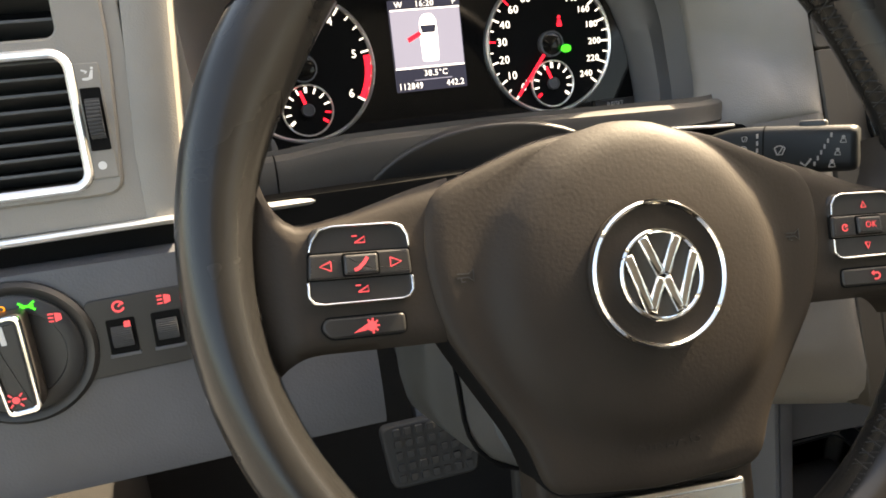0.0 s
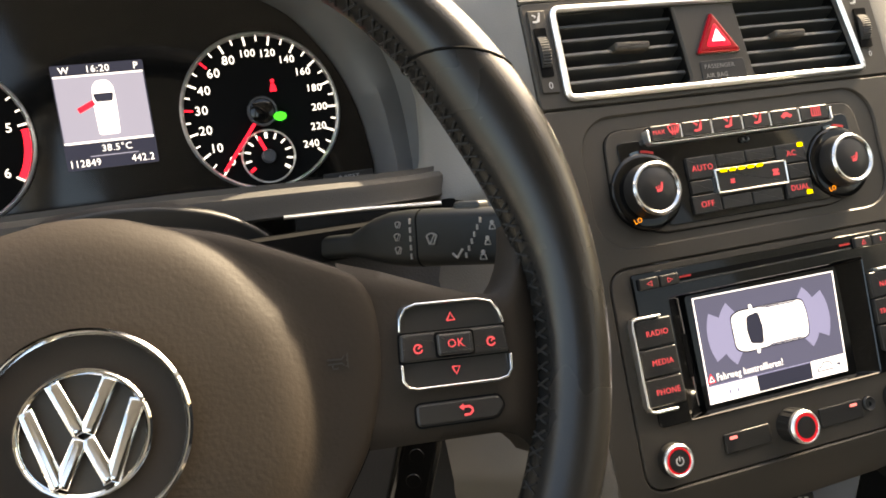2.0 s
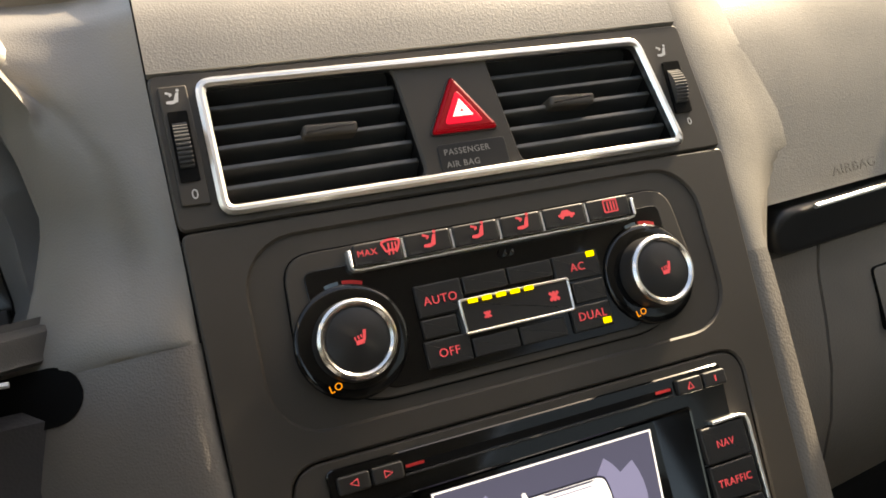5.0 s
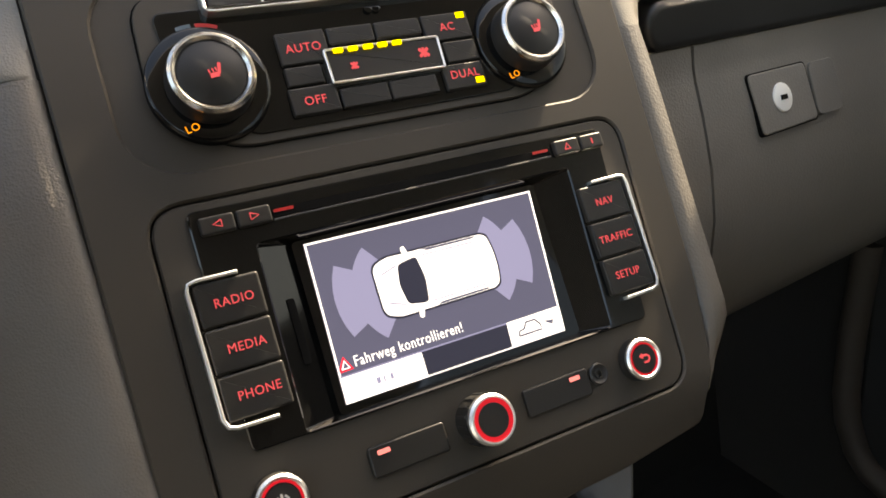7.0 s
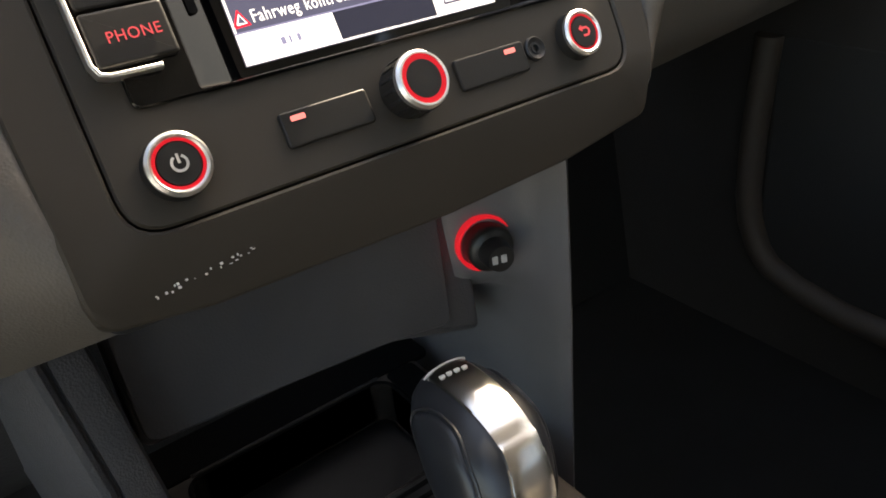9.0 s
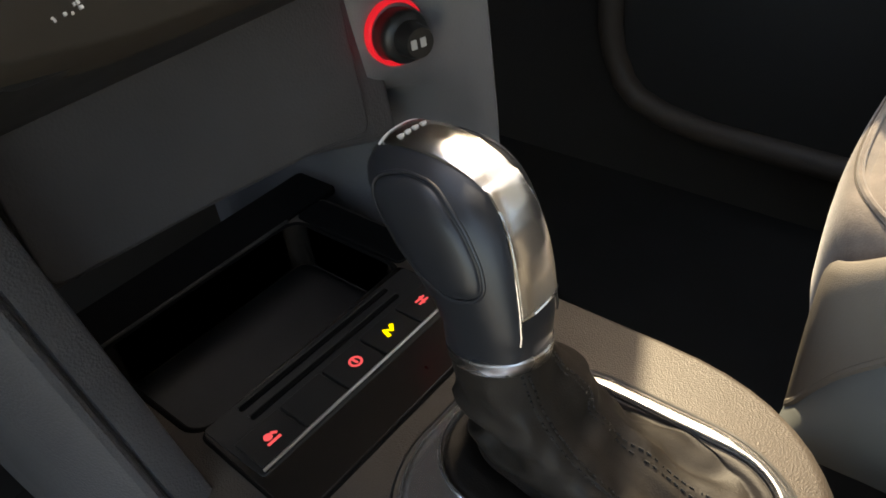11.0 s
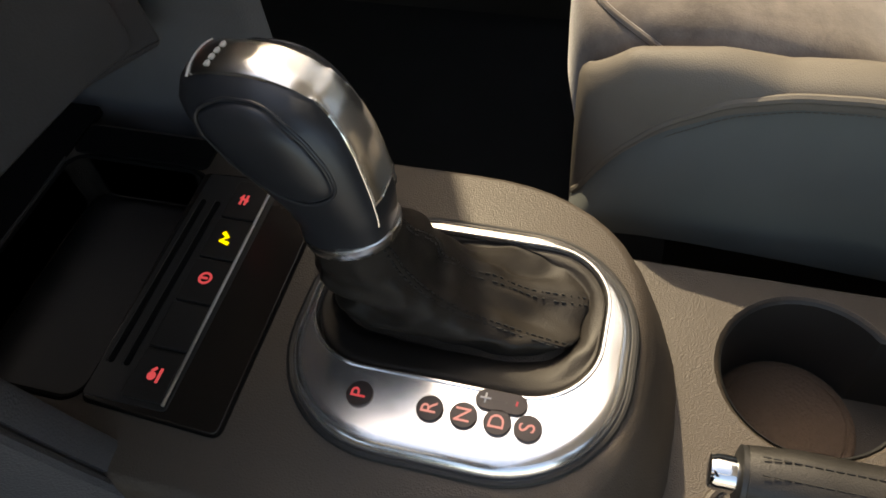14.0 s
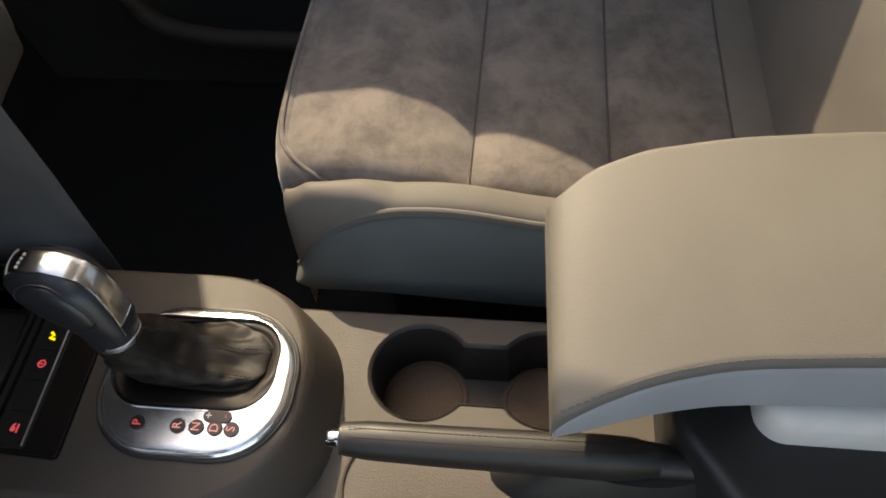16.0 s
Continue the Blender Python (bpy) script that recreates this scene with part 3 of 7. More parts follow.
# left end of the dashboard
LEFT = frame_at((-0.59, 0.0, 0.77), (1, 0, 0), (0, 0.3, 1))
DL = thing("dashboard_left_end", LEFT, "grey soft plastic dashboard end with side vent", "dashboard", kind="structure")
VENT_HOLE = rr(-0.105, -0.0115, -0.0025, 0.0475, 0.006)
DEFROST = rr(-0.105, 0.0565, -0.003, 0.092, 0.005)
part("side_panel", one(plate, soft_poly([(-0.12, -0.0335), (0.026, -0.0335), (0.026, 0.13), (-0.12, 0.13)], 0.004), [VENT_HOLE, DEFROST], -0.02, 0.0004, 0.0008), M_DASH, DL)
part("vent_panel", one(plate, soft_poly([(-0.12, -0.0190), (0.0135, -0.0190), (0.0190, 0.05), (0.0190, 0.13), (-0.12, 0.13)], 0.009), [VENT_HOLE, DEFROST], -0.001, 0.0024, 0.0012), M_DASH, DL)


def swell(bm):
    """The dashboard between side vent and instrument hood, rounded towards the hood."""
    rows = []
    for i in range(17):
        v = -0.034 + 0.19 * i / 16
        row = []
        for u, n in ((0.0205, -0.004), (0.0215, 0.0008), (0.0245, 0.0016), (0.032, 0.0018), (0.039, 0.0012), (0.0425, -0.0002), (0.0440, -0.0030), (0.0442, -0.016), (0.0442, -0.060)):
            row.append(bm.verts.new((u + 0.0055 * max(v, 0.0) / 0.07, v, n)))
        rows.append(row)
    for a, b in zip(rows, rows[1:]):
        for i in range(len(a) - 1):
            bm.faces.new((a[i], a[i + 1], b[i + 1], b[i]))


bm = bmesh.new()
swell(bm)
part("side_panel", solid(bm, 0.006), M_DASH, DL)
def knee_face(u):
    """Lower panel: turns in at the bottom, and leans back at the top towards the column."""
    k = min(max((u - 0.03) / 0.10, 0.0), 1.0)
    levels = [(-0.160, -0.080), (-0.1675, -0.006), (-0.1688, -0.002), (-0.1675, 0.0008), (-0.164, 0.0018)] + [(-0.164 + 0.0143 * i, 0.002) for i in range(1, 8)] + [(-0.0515, 0.0005), (-0.0495, -0.004), (-0.0495, -0.03)]
    return [(u, v, n - 0.030 * k * k * (3 - 2 * k) * max(0.0, (v + 0.15) / 0.10) ** 1.3) for v, n in levels]


part("kick_panel", one(slab, [(-0.12, -0.10), (-0.09, -0.10), (-0.09, 0.55), (-0.12, 0.55)], -0.70, -0.175), M_CARPET, DL, "black carpeted footwell side").matrix_basis = LEFT.inverted() @ pose(-0.59, 0, 0.77)
part("lower_panel", solid(one(strips, knee_face, [-0.16 + 0.016 * i for i in range(19)]), 0.004), M_LOWER, DL)
part("groove", one(slab, rr(-0.13, -0.0500, 0.376, -0.0345, 0.003), -0.04, -0.014), M_HOLE, DL)
part("strip", one(tube, [(-0.13, -0.036, 0.004), (0.03, -0.0345, 0.004), (0.085, -0.0372, -0.010), (0.134, -0.0392, -0.024)], 0.0022, 8), M_CHROME, DL, "thin silver trim strip")
part("strip", one(tube, [(0.304, -0.0258, -0.036), (0.35, -0.0275, -0.036), (0.392, -0.0302, -0.035)], 0.0012, 8), M_CHROME, DL, "thin silver trim strip")


def louvres(name, parent, x0, x1, y0, y1, count, group_label, tilt=18):
    """Horizontal vent blades in an opening, with the dark duct behind."""
    bm = bmesh.new()
    slab(bm, rr(x0 - 0.001, y0 - 0.001, x1 + 0.001, y1 + 0.001, 0.002), -0.045, -0.030)
    part("duct", bm, M_HOLE, parent)
    bm = bmesh.new()
    plate(bm, rr(x0 - 0.002, y0 - 0.002, x1 + 0.002, y1 + 0.002, 0.003), [rr(x0, y0, x1, y1, 0.003)], -0.04, -0.001, 0.0004)
    part("duct_wall", bm, M_DARK, parent)
    step = (y1 - y0) / count
    for i in range(count):
        y = y0 + step * (i + 0.5)
        bm = one(slab, rr(x0, -0.009, x1, 0.009, 0.0015), -0.0008, 0.0008, 0.0005)
        shift(bm, pose(0, y, -0.0115, 90 - tilt, 0, 0))
        part(name, bm, M_SLAT, parent)


vent_l = thing("air_vent", LEFT, "dark slatted side air vent in a silver frame", "air vent")
part("frame", one(plate, inset(VENT_HOLE, -0.0042), [VENT_HOLE], -0.004, 0.0045, 0.0012), M_CHROME, vent_l, "satin silver frame")
louvres("slat", vent_l, -0.105, -0.0025, -0.0115, 0.0475, 8, "")
part("wheel_plate", one(slab, rr(0.0015, -0.0105, 0.0128, 0.044, 0.001), -0.002, 0.003, 0.0006), M_DASH, vent_l)


def thumbwheel(parent, u0, u1, v0, v1, n=0.0):
    part("wheel_recess", one(slab, rr(u0, v0, u1, v1, 0.0008), n - 0.001, n + 0.0006), M_HOLE, parent)
    w, r = (u1 - u0) * 0.36, (v1 - v0) / 2 * 0.96
    k = 144
    rings = []
    for s in (-1, 1):
        ring = []
        for i in range(k):
            a = 2 * math.pi * i / k
            q = r * (1.0 if i % 3 < 2 else 0.965)
            ring.append(((u0 + u1) / 2 + s * w, (v0 + v1) / 2 + q * math.cos(a), n - r * 0.68 + q * math.sin(a)))
        rings.append(ring)
    part("thumbwheel", one(loft, rings), M_RUBBER, parent)


thumbwheel(vent_l, 0.0026, 0.0116, 0.003, 0.0325, 0.0028)
icon(SEAT_ICON, M_PALE, vent_l, 0.0075, 0.0385, 0.0032, 0.006)
icon([disc(0, 0, 0.4, 16)], M_PALE, vent_l, 0.0062, -0.0042, 0.0032, 0.005)
vent_d = thing("demister_vent", LEFT, "small dark slatted side window demister vent", "air vent")
louvres("slat", vent_d, -0.105, -0.003, 0.0565, 0.092, 3, "")

# ---- light switch and dimmer wheels
sw = thing("light_switch", LEFT @ pose(-0.0475, -0.0895, 0.001), "round black headlight switch with a chrome edged grip", "light switch")
part("bezel", one(lathe, [(0.036, 0.0), (0.036, 0.003), (0.034, 0.005), (0.031, 0.0045), (0.030, 0.0035), (0.0001, 0.0035)], n=56), M_BUTTON, sw)
part("dial", one(lathe, [(0.0295, 0.003), (0.0295, 0.0048), (0.0285, 0.0055), (0.022, 0.0055), (0.0215, 0.0045), (0.0001, 0.0045)], n=56), M_DARK, sw)
part("grip", shift(one(slab, soft_poly([(-0.0075, -0.027), (0.0075, -0.027), (0.0095, 0.021), (-0.0095, 0.021)], 0.004), 0.004, 0.020, 0.003), pose(0.0, 0.002, 0, 0, 0, 4)), M_BUTTON, sw)
part("grip_edge", shift(one(plate, soft_poly([(-0.0075, -0.027), (0.0075, -0.027), (0.0095, 0.021), (-0.0095, 0.021)], 0.004), [soft_poly([(-0.0055, -0.0245), (0.0055, -0.0245), (0.0072, 0.019), (-0.0072, 0.019)], 0.003)], 0.0185, 0.0212, 0.0006), pose(0.0, 0.002, 0, 0, 0, 4)), M_BRIGHT, sw, "chrome edge of the grip")
part("marker", shift(one(slab, rr(-0.0012, 0.008, 0.0012, 0.017, 0.0005), 0.020, 0.0205), pose(0.0, 0.002, 0, 0, 0, 4)), M_PALE, sw)
icon([disc(0, 0, 0.22, 10)] + [stroke([(0.3 * math.cos(a), 0.3 * math.sin(a)), (0.55 * math.cos(a), 0.55 * math.sin(a))], 0.1) for a in (0, 0.8, 2.3, 3.1, 4.0, 5.4)], M_REDLIT, sw, -0.001, -0.017, 0.0207, 0.008)
writing("Auto", 0.0068, M_AMBER, sw, -0.008, 0.0245, 0.0058, name="lettering")
icon([stroke([(-0.6, 0.35), (-0.1, 0), (-0.6, -0.35)], 0.2), stroke([(0.6, 0.35), (0.1, 0), (0.6, -0.35)], 0.2), stroke([(-0.5, 0), (0.5, 0)], 0.2)], M_GREEN, sw, 0.0085, 0.0235, 0.0058, 0.006)
icon(LAMP_ICON, M_REDLIT, sw, 0.0195, 0.0160, 0.0058, 0.006)
dim = thing("dimmer_switch_panel", LEFT, "dark switch panel with two small thumbwheels", "switch panel")
part("panel", one(slab, soft_poly([(-0.022, -0.110), (0.036, -0.1085), (0.036, -0.0685), (-0.015, -0.0695)], 0.003), -0.002, 0.0032, 0.0006), M_BUTTON, dim)
for u0, u1, ic in ((-0.0068, 0.0066, TALLY_ICON), (0.0145, 0.0286, LAMP_ICON)):
    thumbwheel(dim, u0, u1, -0.0985, -0.0805, 0.0034)
    icon(ic, M_REDLIT, dim, (u0 + u1) / 2 + 0.0005, -0.0742, 0.0036, 0.0065)
    part("lip", one(slab, rr(u0 - 0.0006, -0.1003, u1 + 0.0006, -0.0985, 0.0004), 0.003, 0.0042, 0.0003), M_LOWER, dim)
part("marker", one(slab, rr(0.0015, -0.0915, 0.0045, -0.0820, 0.0006), 0.0038, 0.0046), M_REDLIT, dim)
part("marker", one(slab, rr(0.0180, -0.0905, 0.0205, -0.0880, 0.0004), 0.0038, 0.0046), M_REDLIT, dim)

# ---- instrument hood and its ledge
CL = frame_at((-0.3705, 0.1449, 0.7657), (1, 0, 0), (0, 0.309, 0.951))
PLATE = soft_poly([(-0.165, -0.0565), (0.162, -0.0565), (0.1554, -0.0066), (0.1422, 0.0273), (0.1168, 0.061), (0.06, 0.092), (-0.064, 0.092), (-0.120, 0.061), (-0.146, 0.0273), (-0.159, -0.0066)], 0.014, 4)


LIP = soft_poly([(-0.154, -0.066), (0.196, -0.066), (0.201, -0.008), (0.193, 0.040), (0.158, 0.077), (0.078, 0.108), (-0.080, 0.110), (-0.150, 0.080), (-0.171, 0.042), (-0.168, -0.008)], 0.020, 4)


def lip_ring(out, back):
    """The open edge of the hood, from the foot on one side over the top to the other, moved outwards and back."""
    ring = []
    for (x, y), (u, v) in zip(inset(LIP, -out), LIP):
        side = min(max((-0.10 - u) / 0.04, 0.0), 1.0) * min(max((0.06 - v) / 0.04, 0.0), 1.0)
        deep = 0.062 + 0.012 * min(max((-0.015 - v) / 0.04, 0.0), 1.0) + 0.030 * min(max((v - 0.035) / 0.05, 0.0), 1.0)
        ring.append((x, y, deep - back * (1 - 0.75 * side)))
    return ring[5:] + ring[:5]


hood = thing("instrument_hood", CL, "grey soft plastic hood round the instruments", "instrument hood", kind="structure")
mouth = [(x, y, -0.004) for x, y in PLATE[5:] + PLATE[:5]]
lip0 = lip_ring(0.0, 0.0)
inside = [mouth, [(x * 1.005, y * 1.005, 0.003) for x, y, z in mouth]] + [[tuple(Vector(p).lerp(Vector(q), k)) for p, q in zip(mouth, lip0)] for k in (0.3, 0.6, 0.88)] + [lip0]
outside = [lip0] + [lip_ring(o_, b_) for o_, b_ in ((0.0012, -0.0016), (0.0045, -0.0026), (0.0090, -0.0010), (0.0125, 0.0030), (0.0150, 0.010), (0.022, 0.034), (0.040, 0.09))]
M_COWL = surface("cowl_plastic", (0.115, 0.112, 0.108), 0.5, grain=1400, bump=0.22, depth=0.0004, kind="cells")
for name_, rings_, mat_ in (("cowl", inside, M_COWL), ("cowl_edge", outside, M_DASH)):
    bm = one(loft, rings_, closed=False, caps=False)
    for q in bm.verts:  # towards the centre stack the soft face takes over from the lip
        if q.co.z > 0.034:
            q.co.z -= 0.024 * min(max((q.co.x - 0.095) / 0.04, 0.0), 1.0) * min(max((0.120 - q.co.y) / 0.02, 0.0), 1.0)
    part(name_, bm, mat_, hood, sharp=60)


def ledge(x):
    """Shelf before the instruments: rises towards the driver, rolls over and drops to the silver strip."""
    end = max(0.0, (-0.505 - x) / 0.045) ** 2
    drop = 0.0045 * min(max((x + 0.34) / 0.14, 0.0), 1.0)
    fade = max(0.0, (x + 0.240) / 0.065) ** 2  # runs back under the soft face beside the stack
    y, z = 0.030 + 0.006 * end + 0.034 * fade, 0.7495 - drop + 0.003 * end - 0.010 * fade - 0.0050 * min(max((-0.455 - x) / 0.04, 0.0), 1.0)
    foot = 0.7215 + 0.0125 * min(max((x + 0.45) / 0.14, 0.0), 1.0) - 0.003 * min(max((x + 0.30) / 0.10, 0.0), 1.0)
    foot = min(foot, z - 0.0135)
    return [(x, 0.140, 0.7060), (x, 0.128, 0.7100), (x, 0.085, 0.7265), (x, y + 0.022, z - 0.0058), (x, y + 0.012, z - 0.0016), (x, y + 0.0060, z - 0.0002), (x, y + 0.0020, z - 0.0014), (x, y + 0.0002, z - 0.0048), (x, y - 0.0010, z - 0.010), (x, y - 0.0024, foot + 0.002), (x, y - 0.0010, foot), (x, y + 0.012, foot - 0.001)]


LEDGE_X = [-0.549 + 0.0115 * i for i in range(33)]
shelf = one(strips, lambda x: [CL.inverted() @ Vector(p) for p in ledge(x)[:5]], LEDGE_X)
# darker than the cowl: the hood's shadow on the ledge is put into the colour
M_LEDGE_SHADED = surface("shaded_ledge_plastic", (0.055, 0.053, 0.050), 0.65, grain=1400, bump=0.22, depth=0.0004, kind="cells", spec=0.3)
part("ledge", solid(shelf, 0.003), M_LEDGE_SHADED, hood, "shelf before the instruments, coloured dark for the hood's shade")
front = one(strips, lambda x: [CL.inverted() @ Vector(p) for p in ledge(x)[4:]], LEDGE_X)
part("ledge_front", solid(front, 0.003), M_LEDGE_SHADED, hood)
seam = [CL.inverted() @ (Vector(p) + Vector((0, -0.0002, 0.0002))) for p in ledge(-0.500)[4:10]]
part("ledge_seam", one(tube, seam, 0.0005, 5), M_HOLE, hood)


def hood_face(bm):
    """Soft face from the inside of the hood over a rounded edge to the centre stack."""
    edge = [(0.190, -0.058), (0.196, -0.045), (0.200, -0.010), (0.197, 0.018), (0.193, 0.037), (0.181, 0.056), (0.169, 0.069), (0.140, 0.085), (0.100, 0.101), (0.072, 0.108)]
    wall = [(0.160, -0.0555), (0.159, -0.040), (0.1550, -0.006), (0.1480, 0.014), (0.140, 0.030), (0.129, 0.045), (0.112, 0.062), (0.090, 0.074), (0.070, 0.084), (0.055, 0.090)]
    rings = []
    for i in range(41):
        s = i / 40 * (len(edge) - 1)
        j = min(int(s), len(edge) - 2)
        x, y = (edge[j][c] + (edge[j + 1][c] - edge[j][c]) * (s - j) for c in (0, 1))
        wx, wy = (wall[j][c] + (wall[j + 1][c] - wall[j][c]) * (s - j) for c in (0, 1))
        deep = 0.062 + 0.040 * min(max((-0.015 - y) / 0.04, 0.0), 1.0) + 0.030 * min(max((y - 0.035) / 0.05, 0.0), 1.0)
        a = CL @ Vector((x, y, deep))
        p = (CL @ Vector((wx, wy, 0.0))).lerp(a, 0.66)
        low = 0.0125 + 0.1475 * (i / 40) ** 1.0
        v = min(max((a.z - 0.7236) / 0.8763 - 0.012, low * 0.6 if i else 0.0125), 0.160 + 0.012 * i / 40) if i else 0.0125
        b = STACK @ Vector((-0.1302 - 0.0012 * min(max((v - 0.05) / 0.07, 0.0), 1.0), v, -0.0018 - 0.012 * max(0.0, v - 0.15) / 0.016))
        w = min(max((0.050 - y) / 0.03, 0.06), 1.0)
        c0, c1 = a.lerp(p, 0.80 * w), a.lerp(b, 0.45 * w)
        front = [p, p.lerp(c0, 0.5)]
        for q in range(9):
            t = q / 8
            front.append(c0 * (1 - t) ** 2 + a * 2 * t * (1 - t) + c1 * t * t)
        for q in range(1, 9):
            t = q / 8
            bulge = 0.0035 * math.sin(math.pi * t) ** 0.8
            front.append(c1.lerp(b, t) + Vector((0, -bulge, 0.35 * bulge)))
        # higher up the face rolls back towards the windscreen
        back = 7.0 * max(0.0, v - 0.065) ** 2
        for q in range(6, len(front)):
            t = (q - 6) / (len(front) - 7)
            front[q] += Vector((0, 1, -0.25)) * (back * math.sin(math.pi * min(0.15 + 0.85 * t, 1.0)) ** 0.7)
        # at the bottom it runs into the shoulder below
        k = max(0.0, 1 - i / 9) ** 1.6
        if k > 0:
            row = shoulder_row(-1, v)[::-1][:-2]
            m = len(front)
            for q in range(m):
                f = q / (m - 1) * (len(row) - 1)
                g = min(int(f), len(row) - 2)
                front[q] = front[q].lerp(row[g].lerp(row[g + 1], f - g), k)
        rings.append(front + [p_ + Vector((0, 0.004, -0.001)) for p_ in front[::-1]])
    loft(bm, rings)


part("hood_face", one(hood_face), M_DASH, dash, sharp=75)

# ---- steering column, shroud, stalk, key
col = thing("steering_column", frame_at((-0.3682, -0.1532, 0.7477), (1, 0, 0), (0, 0.5299, 0.848)), "grey plastic steering column shroud", "steering column")
bm = bmesh.new()
loft(bm, [[(x * s, y * s - 0.012, z) for x, y in rr(-0.062, -0.075, 0.062, 0.050, 0.03)] for s, z in ((0.8, -0.060), (0.97, -0.066), (1.0, -0.075), (1.05, -0.13), (1.0, -0.26), (0.9, -0.30))])
part("shroud", bm, surface("column_plastic", (0.045, 0.047, 0.047), 0.5, grain=900, bump=0.25, kind="cells"), col)
# black arch that stands for the shaded gap under the ledge
arch = [(-0.370 + 0.088 * math.cos(w), 0.690 + 0.062 * abs(math.sin(w)) ** 0.8) for w in [math.pi * i / 28 for i in range(29)]]
bm = one(slab, arch, -0.034, -0.026, 0.002)
shift(bm, frame_at((-0.3682, -0.1532, 0.7477), (1, 0, 0), (0, 0.5299, 0.848)).inverted() @ Matrix(((1, 0, 0, 0), (0, 0, -1, 0), (0, 1, 0, 0), (0, 0, 0, 1))))
part("column_cover", bm, M_DARK, col, "black sheet for the shaded gap between column and instruments", sharp=60)
part("seam", one(tube, [(x, y - 0.012, -0.10) for x, y in rr(-0.0648, -0.0782, 0.0648, 0.0522, 0.031)], 0.0012, 6, closed=True), M_HOLE, col)
stalk = thing("wiper_stalk", pose(-0.197, -0.0773, 0.752), "black wiper stalk with white printed symbols", "stalk")
STK = frame_at((0, 0, 0), (0.62, -0.74, 0.22), (0.1, 0.35, 1))
bm = bmesh.new()
sec = []
for s, hw, hh, off in ((-0.170, 0.0055, 0.0055, -0.006), (-0.092, 0.0058, 0.0060, -0.003), (-0.084, 0.0070, 0.0082, -0.0015), (-0.076, 0.0086, 0.0108, -0.0005), (-0.066, 0.0096, 0.0128, 0.0), (-0.054, 0.0100, 0.0136, 0.0), (-0.030, 0.0097, 0.0132, 0.0), (-0.004, 0.0092, 0.0126, 0.0), (-0.0012, 0.0086, 0.0120, 0.0), (0.0, 0.0072, 0.0106, 0.0)):
    sec.append([(s, y + off, z) for z, y in rr(-hw, -hh, hw, hh, min(hw, hh) * 0.62)])
loft(bm, sec)
part("lever", shift(bm, STK), surface("stalk_plastic", (0.010, 0.011, 0.011), 0.45, spec=0.25), stalk)
part("ring_gap", shift(one(loft, [[(s, y, z) for z, y in rr(-0.0101, -0.01375, 0.0101, 0.01375, 0.0061)] for s in (-0.0478, -0.0470)]), STK), M_HOLE, stalk)
WIPE_ICON = [stroke(arc(0, -0.2, 0.55, 40, 140, 8), 0.10), stroke([(0.42, 0.15), (0.2, -0.4), (-0.2, -0.4), (-0.42, 0.15)], 0.10), stroke([(-0.1, -0.35), (0.25, 0.25)], 0.08)]
DASH_ICON = [[(-0.2, -0.5), (0.2, -0.5), (0.2, 0.5), (-0.2, 0.5)]]
SPRAY_ICON = [disc(0, 0.25, 0.22, 10), stroke([(-0.35, -0.45), (0.35, -0.45), (0.2, 0.0), (-0.2, 0.0), (-0.35, -0.45)], 0.12)]
marks = [(-0.0385, 0.0, WIPE_ICON, 0.0066)]
marks += [(-0.0505, -0.0082 + i * 0.0041, DASH_ICON, 0.0026) for i in range(5)]
marks += [(-0.0580, -0.0052, WIPE_ICON, 0.0044), (-0.0582, 0.0010, WIPE_ICON, 0.0044), (-0.0575, 0.0068, WIPE_ICON, 0.0038)]
marks += [(-0.0205 + 0.0016 * i, -0.0080 + i * 0.0031, DASH_ICON, 0.0024) for i in range(6)]
marks += [(-0.0118, -0.0078, SPRAY_ICON, 0.0046), (-0.0092, -0.0015, SPRAY_ICON, 0.0042), (-0.0066, 0.0052, SPRAY_ICON, 0.0042), (-0.0252, -0.0076, [stroke([(-0.5, 0.1), (0.0, -0.3), (0.6, 0.5)], 0.2)], 0.0050)]
for a, b, ic, s in marks:
    bm = bmesh.new()
    for pts in ic:
        slab(bm, pts if area(pts) > 0 else pts[::-1], -0.02, 0.02)
    n_ = 0.0101 if a < -0.045 else 0.0098 + 0.0005 * (a + 0.02) / -0.02
    part("mark", shift(bm, STK @ pose(a, b, n_) @ Matrix.Diagonal((s, s, 0.02, 1))), M_PRINT, stalk)
part("slider", shift(one(slab, rr(-0.030, 0.0115, -0.016, 0.0160, 0.0018), -0.004, 0.004, 0.001), STK), M_DARK, stalk)
key = thing("car_key", pose(-0.243, -0.045, 0.643, 0, 9, 0), "black folding car key in the ignition", "key")
part("fob", shift(one(slab, soft_poly([(-0.013, -0.062), (0.010, -0.064), (0.014, -0.006), (-0.008, 0.0)], 0.006), -0.007, 0.007, 0.003), pose(0.006, 0, 0, 78, 0, -18)), M_GLOSS, key)
part("blade", shift(one(slab, rr(-0.003, -0.004, 0.005, 0.030, 0.001), -0.0013, 0.0013, 0.0005), pose(0.004, 0.0, 0.0, 60, 0, -18)), M_STEEL, key, "steel key blade")
part("collar", shift(one(slab, rr(-0.009, -0.004, 0.012, 0.004, 0.002), -0.0075, 0.0075, 0.002), pose(0.005, 0, 0.001, 78, 0, -18)), M_BRIGHT, key, "chrome collar")
for i in range(3):
    part("button", shift(one(lathe, [(0.0040, 0.0), (0.0039, 0.0006), (0.0036, 0.0009), (0.0001, 0.0009)], 0.001, -0.018 - i * 0.014, 0.0066, 20), pose(0.006, 0, 0, 78, 0, -18)), M_GLOSS, key)

